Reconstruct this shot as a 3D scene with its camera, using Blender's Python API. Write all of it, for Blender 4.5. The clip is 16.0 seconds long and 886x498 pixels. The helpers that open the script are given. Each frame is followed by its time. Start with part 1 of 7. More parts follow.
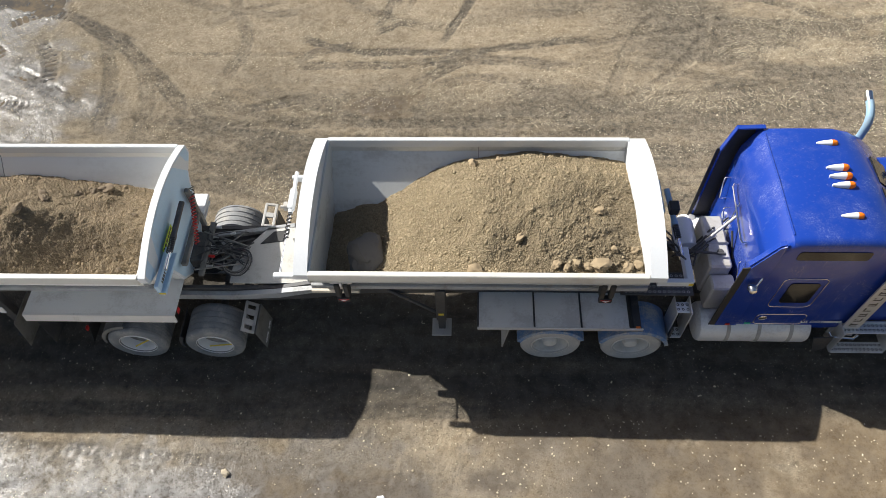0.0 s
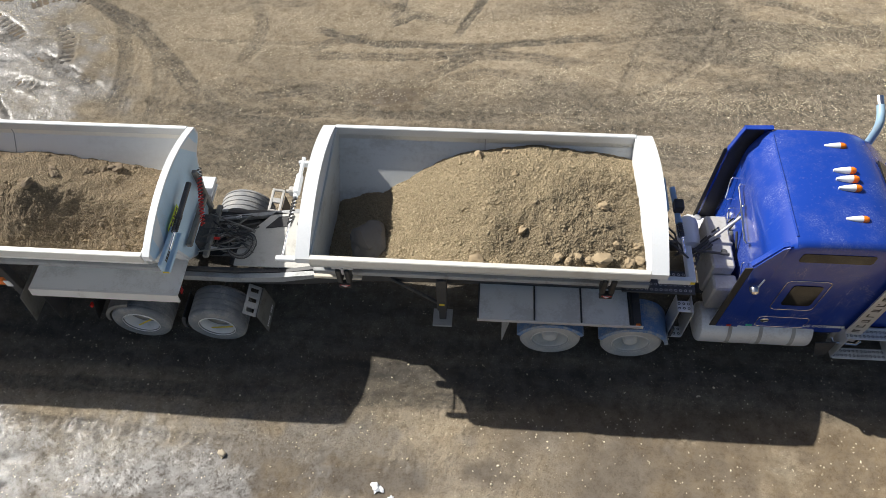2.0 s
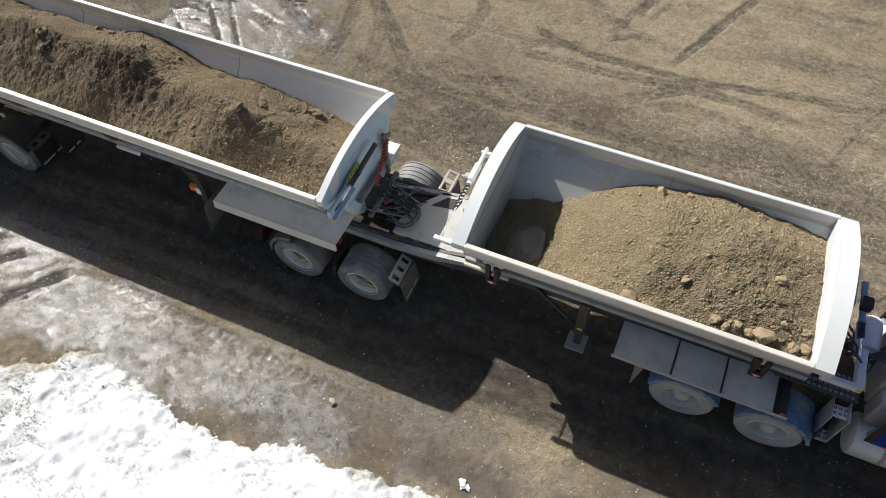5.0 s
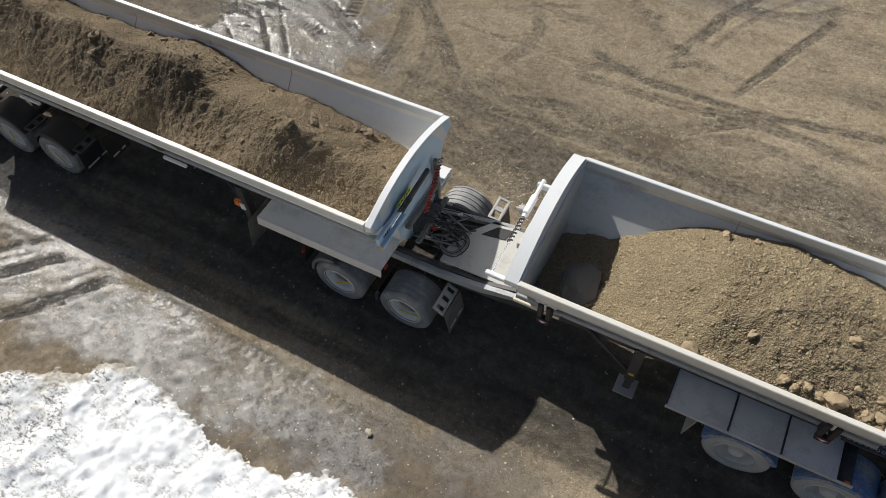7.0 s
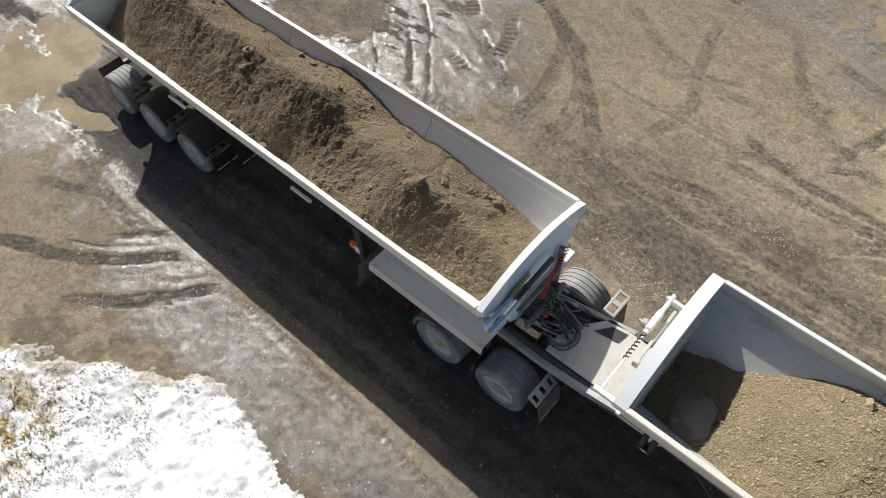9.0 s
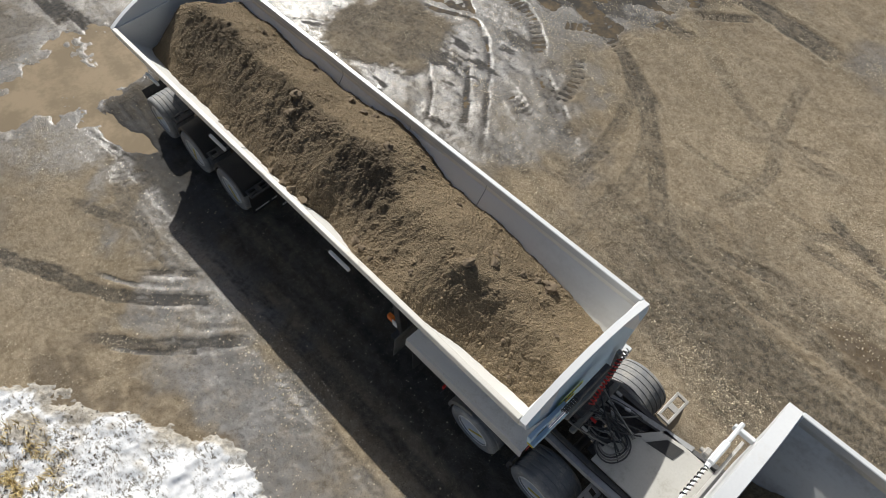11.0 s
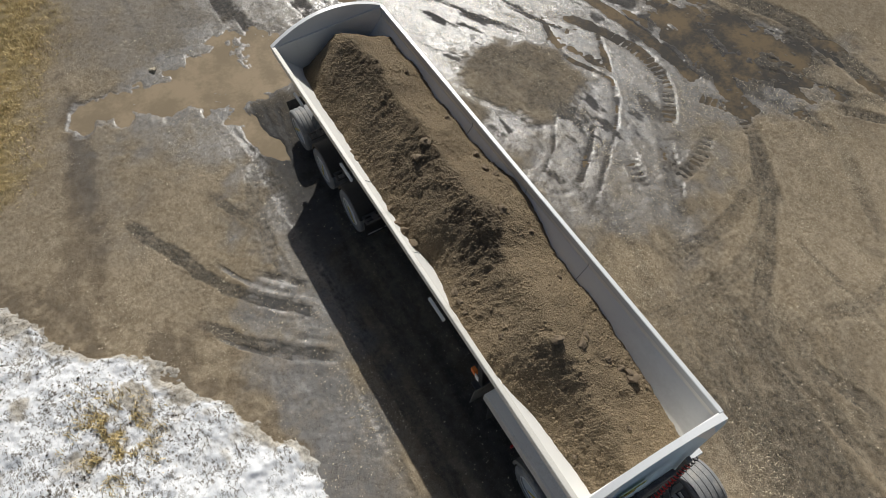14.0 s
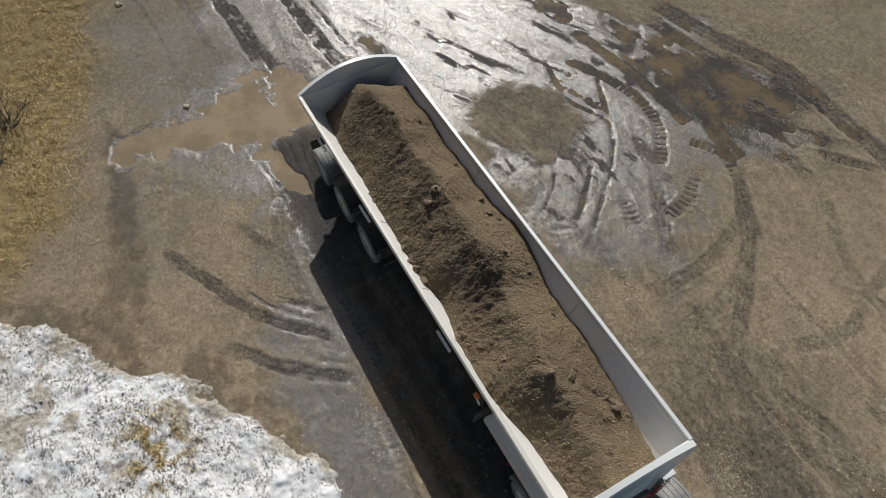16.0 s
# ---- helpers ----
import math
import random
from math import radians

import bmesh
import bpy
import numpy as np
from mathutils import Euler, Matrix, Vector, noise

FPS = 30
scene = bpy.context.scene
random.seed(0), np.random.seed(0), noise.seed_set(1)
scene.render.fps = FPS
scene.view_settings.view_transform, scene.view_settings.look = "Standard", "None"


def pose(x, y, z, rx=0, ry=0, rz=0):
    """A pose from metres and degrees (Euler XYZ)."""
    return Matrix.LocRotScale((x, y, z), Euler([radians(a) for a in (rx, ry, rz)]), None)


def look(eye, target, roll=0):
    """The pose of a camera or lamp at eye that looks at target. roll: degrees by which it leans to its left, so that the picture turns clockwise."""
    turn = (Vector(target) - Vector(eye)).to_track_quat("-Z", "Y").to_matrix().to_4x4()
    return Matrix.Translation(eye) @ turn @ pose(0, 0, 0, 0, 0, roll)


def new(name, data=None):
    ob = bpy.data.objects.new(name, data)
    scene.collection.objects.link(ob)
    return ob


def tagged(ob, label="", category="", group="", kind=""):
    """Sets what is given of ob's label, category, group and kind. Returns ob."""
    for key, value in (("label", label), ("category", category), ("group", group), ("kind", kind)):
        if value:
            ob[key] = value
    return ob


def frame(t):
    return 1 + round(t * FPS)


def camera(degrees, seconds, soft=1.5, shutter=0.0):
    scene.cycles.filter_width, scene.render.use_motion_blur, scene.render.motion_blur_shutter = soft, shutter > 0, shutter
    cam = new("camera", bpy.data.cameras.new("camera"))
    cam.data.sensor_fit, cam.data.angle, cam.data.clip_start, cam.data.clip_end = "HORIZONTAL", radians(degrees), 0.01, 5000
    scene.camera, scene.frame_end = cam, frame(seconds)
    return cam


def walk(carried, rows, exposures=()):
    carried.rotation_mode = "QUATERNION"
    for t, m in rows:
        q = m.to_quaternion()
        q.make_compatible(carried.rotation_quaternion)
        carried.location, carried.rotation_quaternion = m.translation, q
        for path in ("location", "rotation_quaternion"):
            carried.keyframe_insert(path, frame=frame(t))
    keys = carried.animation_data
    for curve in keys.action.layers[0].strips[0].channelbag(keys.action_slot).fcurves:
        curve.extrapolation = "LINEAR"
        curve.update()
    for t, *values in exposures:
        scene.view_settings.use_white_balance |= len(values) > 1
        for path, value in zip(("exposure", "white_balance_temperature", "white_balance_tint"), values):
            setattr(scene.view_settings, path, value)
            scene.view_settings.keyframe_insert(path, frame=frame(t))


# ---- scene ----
cam = camera(63.6, 16.0, 0.55)
PATH = [
    (0, (0.644, 0.141, 11.725), (0.564, 1.237, 10.054), -3.1),
    (0.5, (0.747, 0.117, 11.689), (0.667, 1.214, 10.018), -2.9),
    (1, (0.828, 0.064, 11.661), (0.737, 1.161, 9.991), -2.7),
    (1.5, (0.835, 0.016, 11.644), (0.741, 1.114, 9.975), -2.5),
    (2, (0.811, -0.017, 11.651), (0.696, 1.079, 9.983), -2.5),
    (2.5, (0.837, -0.044, 11.632), (0.676, 1.052, 9.967), -2.7),
    (3, (0.792, -0.034, 11.642), (0.572, 1.053, 9.978), -2.7),
    (3.5, (0.768, -0.013, 11.639), (0.479, 1.059, 9.976), -3.0),
    (4, (0.737, 0.007, 11.633), (0.384, 1.063, 9.972), -3.0),
    (4.5, (0.716, 0.047, 11.657), (0.288, 1.075, 9.995), -3.4),
    (5, (0.673, 0.039, 11.623), (0.162, 1.037, 9.967), -3.7),
    (5.2, (0.665, 0.03, 11.637), (0.118, 1.008, 9.981), -3.9),
    (7.3, (-0.256, 0.645, 11.518), (-0.838, 1.622, 9.873), -2.9),
    (7.5, (-0.456, 0.877, 11.647), (-1.04, 1.856, 10.005), -2.4),
    (8, (-0.697, 1.125, 11.807), (-1.29, 2.118, 10.175), -2.3),
    (8.5, (-0.95, 1.285, 11.931), (-1.668, 2.155, 10.279), -2.7),
    (8.7, (-1.0, 1.305, 11.921), (-1.745, 2.149, 10.268), -2.6),
    (10.8, (-2.385, 2.557, 11.948), (-3.206, 3.287, 10.277), -2.4),
    (11, (-2.475, 2.606, 11.953), (-3.298, 3.33, 10.28), -2.3),
    (11.5, (-2.566, 2.634, 11.938), (-3.413, 3.332, 10.266), -2.2),
    (12, (-2.61, 2.664, 11.934), (-3.492, 3.32, 10.262), -2.5),
    (12.5, (-2.782, 2.811, 11.97), (-3.668, 3.46, 10.298), -2.5),
    (13, (-2.943, 2.909, 12.299), (-3.835, 3.541, 10.625), -2.6),
    (13.5, (-3.002, 2.878, 12.635), (-3.94, 3.443, 10.962), -2.7),
    (14, (-3.008, 2.884, 13.013), (-3.978, 3.393, 11.339), -3.0),
    (14.5, (-3.01, 2.926, 13.711), (-3.982, 3.425, 12.036), -3.1),
    (15, (-2.939, 2.909, 14.461), (-3.92, 3.398, 12.788), -3.2),
    (15.5, (-2.807, 2.849, 14.76), (-3.792, 3.338, 13.089), -3.3),
    (16, (-2.762, 2.838, 14.738), (-3.745, 3.324, 13.065), -3.3),
]
EXPOSURES = [(0.0, 0.62), (1.5, 0.58), (3.5, 0.43), (5.0, 0.31), (7.5, 0.09), (8.0, 0.18), (8.5, 0.34), (8.7, 0.34), (11.0, 0.06), (12.0, -0.04), (13.0, -0.08), (13.5, -0.06), (14.0, -0.21), (16.0, -0.38)]
walk(cam, [(t, look(eye, target, roll)) for t, eye, target, roll in PATH], EXPOSURES)


# ---- light ----
SUN = Vector((-2.83, 1.45, 2.76)).normalized()
sun_data = bpy.data.lights.new("sun", "SUN")
sun_data.energy, sun_data.angle, sun_data.color = 5.15, radians(0.55), (1.0, 0.97, 0.905)
sun = new("sun", sun_data)
sun.matrix_world = look((-20, 10, 30), Vector((-20, 10, 30)) - SUN)
world = bpy.data.worlds.new("sky")
scene.world = world
world.use_nodes = True
wn = world.node_tree
sky = wn.nodes.new("ShaderNodeTexSky")
sky.sky_type, sky.sun_disc = "NISHITA", False
sky.dust_density, sky.ozone_density = 2.5, 0.6
sky.sun_elevation = math.asin(SUN.z)
sky.sun_rotation = math.atan2(SUN.x, SUN.y)
wn.links.new(sky.outputs[0], wn.nodes["Background"].inputs[0])
wn.nodes["Background"].inputs[1].default_value = 0.052


# ---- materials ----
class Nodes:
    """A small writer of node materials."""

    def __init__(self, name):
        self.mat = bpy.data.materials.new(name)
        self.mat.use_nodes = True
        self.tree = self.mat.node_tree
        self.out = self.tree.nodes["Principled BSDF"]
        tc = self.tree.nodes.new("ShaderNodeTexCoord")
        self.coord = tc.outputs["Object"]

    def put(self, socket, value):
        if hasattr(value, "is_linked"):
            self.tree.links.new(value, socket)
        elif isinstance(value, tuple) and len(value) == 3:
            socket.default_value = (*value, 1.0) if socket.type == "RGBA" else value
        else:
            socket.default_value = value

    def noise(self, scale, detail=4.0, rough=0.55, stretch=None, distortion=0.0):
        n = self.tree.nodes.new("ShaderNodeTexNoise")
        vec = self.coord
        if stretch:
            m = self.tree.nodes.new("ShaderNodeMapping")
            m.inputs["Scale"].default_value = stretch
            self.put(m.inputs["Vector"], vec)
            vec = m.outputs[0]
        self.put(n.inputs["Vector"], vec)
        self.put(n.inputs["Scale"], scale)
        self.put(n.inputs["Detail"], detail)
        self.put(n.inputs["Roughness"], rough)
        self.put(n.inputs["Distortion"], distortion)
        return n.outputs["Fac"]

    def voronoi(self, scale, out="Distance", feature="F1"):
        n = self.tree.nodes.new("ShaderNodeTexVoronoi")
        n.feature = feature
        self.put(n.inputs["Vector"], self.coord)
        self.put(n.inputs["Scale"], scale)
        return n.outputs[out]

    def ramp(self, fac, lo, hi, a=0.0, b=1.0):
        n = self.tree.nodes.new("ShaderNodeMapRange")
        n.interpolation_type = "SMOOTHSTEP"
        for key, v in (("Value", fac), ("From Min", lo), ("From Max", hi), ("To Min", a), ("To Max", b)):
            self.put(n.inputs[key], v)
        return n.outputs[0]

    def math(self, op, a, b=0.0):
        n = self.tree.nodes.new("ShaderNodeMath")
        n.operation = op
        self.put(n.inputs[0], a)
        self.put(n.inputs[1], b)
        return n.outputs[0]

    def mix(self, fac, a, b, how="MIX"):
        n = self.tree.nodes.new("ShaderNodeMix")
        n.data_type, n.blend_type = "RGBA", how
        self.put(n.inputs[0], fac)
        self.put(n.inputs[6], a)
        self.put(n.inputs[7], b)
        return n.outputs[2]

    def attr(self, name):
        n = self.tree.nodes.new("ShaderNodeAttribute")
        n.attribute_name = name
        return n.outputs["Fac"]

    def sep(self, socket, i):
        n = self.tree.nodes.new("ShaderNodeSeparateXYZ")
        self.put(n.inputs[0], socket)
        return n.outputs[i]

    def island(self):
        return self.tree.nodes.new("ShaderNodeNewGeometry").outputs["Random Per Island"]

    def bump(self, height, strength, distance=0.01):
        n = self.tree.nodes.new("ShaderNodeBump")
        self.put(n.inputs["Height"], height)
        self.put(n.inputs["Strength"], strength)
        self.put(n.inputs["Distance"], distance)
        self.put(self.out.inputs["Normal"], n.outputs[0])

    def done(self, color, rough=0.6, metal=0.0, **more):
        self.put(self.out.inputs["Base Color"], color)
        self.put(self.out.inputs["Roughness"], rough)
        self.put(self.out.inputs["Metallic"], metal)
        for key, v in more.items():
            self.put(self.out.inputs[key.replace("_", " ")], v)
        return self.mat


def worn(name, base, dirt, amount=0.4, rough=0.5, metal=0.0, scale=3.0, relief=0.15, streak=None, **more):
    """A surface of one paint or metal, with dirt in blotches and fine grain."""
    n = Nodes(name)
    big = n.noise(scale, 6, 0.65, streak)
    fine = n.noise(scale * 14, 4, 0.6)
    mask = n.ramp(n.math("ADD", n.math("MULTIPLY", big, 0.7), n.math("MULTIPLY", fine, 0.3)), 0.62 - 0.3 * amount, 0.78 - 0.25 * amount, 0.15 * amount, min(1.0, amount * 1.6))
    col = n.mix(mask, base, dirt)
    col = n.mix(0.25, col, n.mix(fine, (0.25, 0.25, 0.25), (0.75, 0.75, 0.75)), "OVERLAY")
    n.bump(fine, relief, 0.004)
    return n.done(col, n.ramp(mask, 0, 1, rough, min(0.95, rough + 0.3)), n.ramp(mask, 0.0, 1.0, metal, metal * 0.3) if metal else 0.0, **more)


DUST = (0.33, 0.28, 0.21)
MUD = (0.075, 0.065, 0.052)
M_WHITE = worn("white_paint", (0.66, 0.68, 0.70), (0.48, 0.46, 0.42), 0.25, 0.38, scale=2.0)
M_RIM = worn("dusty_white_rail", (0.63, 0.615, 0.57), (0.48, 0.44, 0.37), 0.4, 0.45, scale=1.4)
M_TUB = worn("worn_steel_tub", (0.64, 0.66, 0.66), (0.42, 0.425, 0.415), 0.5, 0.38, 0.35, 1.1, 0.1, (0.6, 1, 2.2))
M_TUBPAINT = worn("dusty_light_tub_paint", (0.87, 0.87, 0.845), (0.76, 0.755, 0.72), 0.45, 0.42, 0.2, 1.1, 0.1, (0.6, 1, 2.2))
M_TUBOUT = worn("grey_painted_steel", (0.34, 0.35, 0.36), (0.17, 0.16, 0.14), 0.45, 0.5, scale=1.6, streak=(1, 1, 0.3))
M_CREAM = worn("dusty_inner_wall", (0.62, 0.56, 0.46), (0.46, 0.42, 0.35), 0.4, 0.7, scale=2.2)
M_FRAME = worn("dark_chassis_steel", (0.045, 0.046, 0.05), (0.16, 0.14, 0.115), 0.45, 0.55, scale=3.0)
M_BLACK = worn("black_rubber_flap", (0.02, 0.02, 0.021), (0.09, 0.08, 0.066), 0.35, 0.6, scale=4.0)
M_TYRE = worn("tyre_rubber", (0.18, 0.188, 0.20), (0.33, 0.32, 0.30), 0.6, 0.7, scale=3.5, relief=0.3)
M_DUSTYTYRE = worn("dust_coated_tyre", (0.46, 0.45, 0.43), (0.56, 0.54, 0.50), 0.6, 0.8, scale=3.5, relief=0.3)
M_RIMSTEEL = worn("aluminium_wheel", (0.86, 0.85, 0.83), (0.62, 0.59, 0.53), 0.4, 0.4, 0.1, 6.0)
M_DUSTYRIM = worn("dust_coated_wheel", (0.74, 0.72, 0.67), (0.58, 0.555, 0.50), 0.5, 0.65, 0.0, 5.0)
M_PLATE = worn("checker_plate", (0.82, 0.82, 0.81), (0.62, 0.60, 0.57), 0.55, 0.45, 0.2, 2.0)
M_ALU = worn("bare_aluminium", (0.76, 0.76, 0.76), (0.42, 0.39, 0.34), 0.35, 0.38, 0.6, 3.0)
M_CHROME = worn("chrome", (0.85, 0.86, 0.88), (0.5, 0.48, 0.44), 0.12, 0.14, 1.0, 6.0, 0.03)
M_GREYBOX = worn("dusty_grey_box", (0.47, 0.46, 0.44), (0.33, 0.30, 0.26), 0.5, 0.55, 0.2, 2.5)
M_BLUEGREY = worn("pale_blue_steel", (0.27, 0.42, 0.55), (0.30, 0.28, 0.25), 0.35, 0.45, scale=4.0)
# white steel with the sky's blue light painted into its base colour
M_SKYTINT = worn("sky_tinted_white_steel", (0.46, 0.62, 0.76), (0.38, 0.43, 0.46), 0.35, 0.42, scale=2.5, streak=(1, 1, 0.4))
M_DECK = worn("grimy_deck_steel", (0.20, 0.195, 0.18), (0.115, 0.105, 0.09), 0.5, 0.6, 0.1, 3.0)
M_DECKPLATE = worn("dusty_bare_deck", (0.46, 0.45, 0.42), (0.30, 0.28, 0.24), 0.45, 0.6, 0.1, 2.5)
M_HUB = worn("dark_wheel_disc", (0.27, 0.26, 0.24), (0.14, 0.13, 0.115), 0.5, 0.55, 0.1, 6.0)
M_YELLOW = worn("yellow_mark", (0.72, 0.55, 0.04), (0.35, 0.3, 0.12), 0.25, 0.5)
M_LIME = worn("lime_mark", (0.55, 0.72, 0.05), (0.35, 0.36, 0.12), 0.25, 0.5)
M_RED = worn("red_plastic", (0.55, 0.02, 0.015), (0.25, 0.08, 0.05), 0.2, 0.3)
M_ORANGE = worn("orange_mark", (0.75, 0.18, 0.02), (0.4, 0.16, 0.06), 0.25, 0.45)
M_AMBER = worn("amber_lens", (0.95, 0.22, 0.01), (0.7, 0.2, 0.04), 0.1, 0.18)
M_HOSE = worn("hose_rubber", (0.04, 0.04, 0.042), (0.12, 0.105, 0.085), 0.4, 0.55, scale=8)
M_GREYHOSE = worn("dusty_hose", (0.17, 0.168, 0.16), (0.30, 0.28, 0.25), 0.5, 0.65, scale=8)
M_LETTER = worn("white_lettering", (0.78, 0.78, 0.78), (0.6, 0.58, 0.54), 0.2, 0.5)
M_DARKLETTER = worn("dark_lettering", (0.05, 0.045, 0.04), (0.14, 0.12, 0.1), 0.3, 0.5)
M_WINDOW = worn("dark_glass", (0.012, 0.013, 0.014), (0.06, 0.055, 0.045), 0.25, 0.08, scale=5, relief=0.0)


def blue_paint():
    n = Nodes("blue_truck_paint")
    big, fine = n.noise(1.5, 5, 0.6), n.noise(45, 3, 0.6)
    drip = n.noise(6, 5, 0.7, (3, 3, 0.35))
    specks = n.ramp(n.voronoi(26), 0.0, 0.11, 1.0, 0.0)
    sparse = n.ramp(n.noise(7, 2), 0.52, 0.62)
    dust = n.math("ADD", n.ramp(drip, 0.55, 0.85, 0.0, 0.18), n.math("MULTIPLY", n.ramp(big, 0.45, 0.75), n.ramp(fine, 0.4, 0.7, 0.05, 0.25)))
    dust = n.math("ADD", dust, n.math("MULTIPLY", n.math("MULTIPLY", specks, sparse), 0.10))
    col = n.mix(dust, (0.010, 0.045, 0.31), (0.40, 0.42, 0.46))
    n.bump(fine, 0.03, 0.002)
    return n.done(col, n.ramp(dust, 0, 0.5, 0.22, 0.6), 0.0, Coat_Weight=0.5, Coat_Roughness=0.12)


M_BLUE = blue_paint()


def gravel_material(name, light, dark, pale, wetscale=1.4):
    """Loose pit-run gravel: sand with stones of mixed shades."""
    n = Nodes(name)
    big, mid, fine = n.noise(wetscale, 5, 0.6), n.noise(9, 4, 0.6), n.noise(70, 4, 0.7)
    cell = n.sep(n.voronoi(55, "Color"), 0)
    col = n.mix(n.ramp(n.math("ADD", n.math("MULTIPLY", big, 0.6), n.math("MULTIPLY", mid, 0.4)), 0.38, 0.62), dark, light)
    col = n.mix(n.ramp(cell, 0.72, 0.95, 0.0, 0.6), col, pale)
    col = n.mix(n.ramp(fine, 0.35, 0.65, 0.55, 0.0), col, (0.03, 0.025, 0.018), "MULTIPLY")
    # per-point darkening; on the brown load it mixes damp with painted shade
    darkened = n.attr("darkened")
    col = n.mix(darkened, col, n.mix(0.6, col, (0.062, 0.047, 0.032)))
    n.bump(n.math("ADD", n.math("MULTIPLY", n.voronoi(40), -0.9), fine), 1.0, 0.03)
    return n.done(col, 0.92)


M_LOAD_A = gravel_material("dry_pit_gravel", (0.385, 0.306, 0.184), (0.295, 0.228, 0.134), (0.44, 0.36, 0.235))
M_LOAD_B = gravel_material("damp_pit_gravel", (0.35, 0.268, 0.164), (0.255, 0.192, 0.118), (0.38, 0.296, 0.186), 2.2)


def stone_material(name, dark, light):
    n = Nodes(name)
    col = n.mix(n.island(), dark, light)
    fine = n.noise(40, 4, 0.6)
    col = n.mix(0.4, col, n.mix(fine, (0.2, 0.2, 0.2), (0.8, 0.8, 0.8)), "OVERLAY")
    col = n.mix(n.attr("darkened"), col, n.mix(0.6, col, (0.062, 0.047, 0.032)))
    n.bump(fine, 0.5, 0.006)
    return n.done(col, 0.88)


M_PEBBLE = stone_material("pale_pebbles", (0.40, 0.33, 0.225), (0.84, 0.74, 0.55))
M_STONE_A = stone_material("load_stones", (0.27, 0.212, 0.130), (0.40, 0.322, 0.205))
M_STONE_B = stone_material("damp_load_stones", (0.205, 0.155, 0.097), (0.32, 0.245, 0.152))
M_DEBRIS = stone_material("dark_plant_debris", (0.045, 0.036, 0.026), (0.24, 0.19, 0.13))
M_CLOD = worn("dark_earth_clod", (0.15, 0.115, 0.078), (0.24, 0.18, 0.115), 0.5, 0.95, scale=9, relief=0.8)
M_ROCK = worn("tan_rock", (0.32, 0.245, 0.15), (0.19, 0.145, 0.09), 0.4, 0.9, scale=8, relief=0.8)
M_DARKROCK = worn("dark_grey_rock", (0.175, 0.16, 0.14), (0.12, 0.105, 0.09), 0.4, 0.9, scale=6, relief=0.6)
M_GREYROCK = worn("grey_rock", (0.40, 0.345, 0.26), (0.25, 0.21, 0.155), 0.4, 0.9, scale=6, relief=0.6)


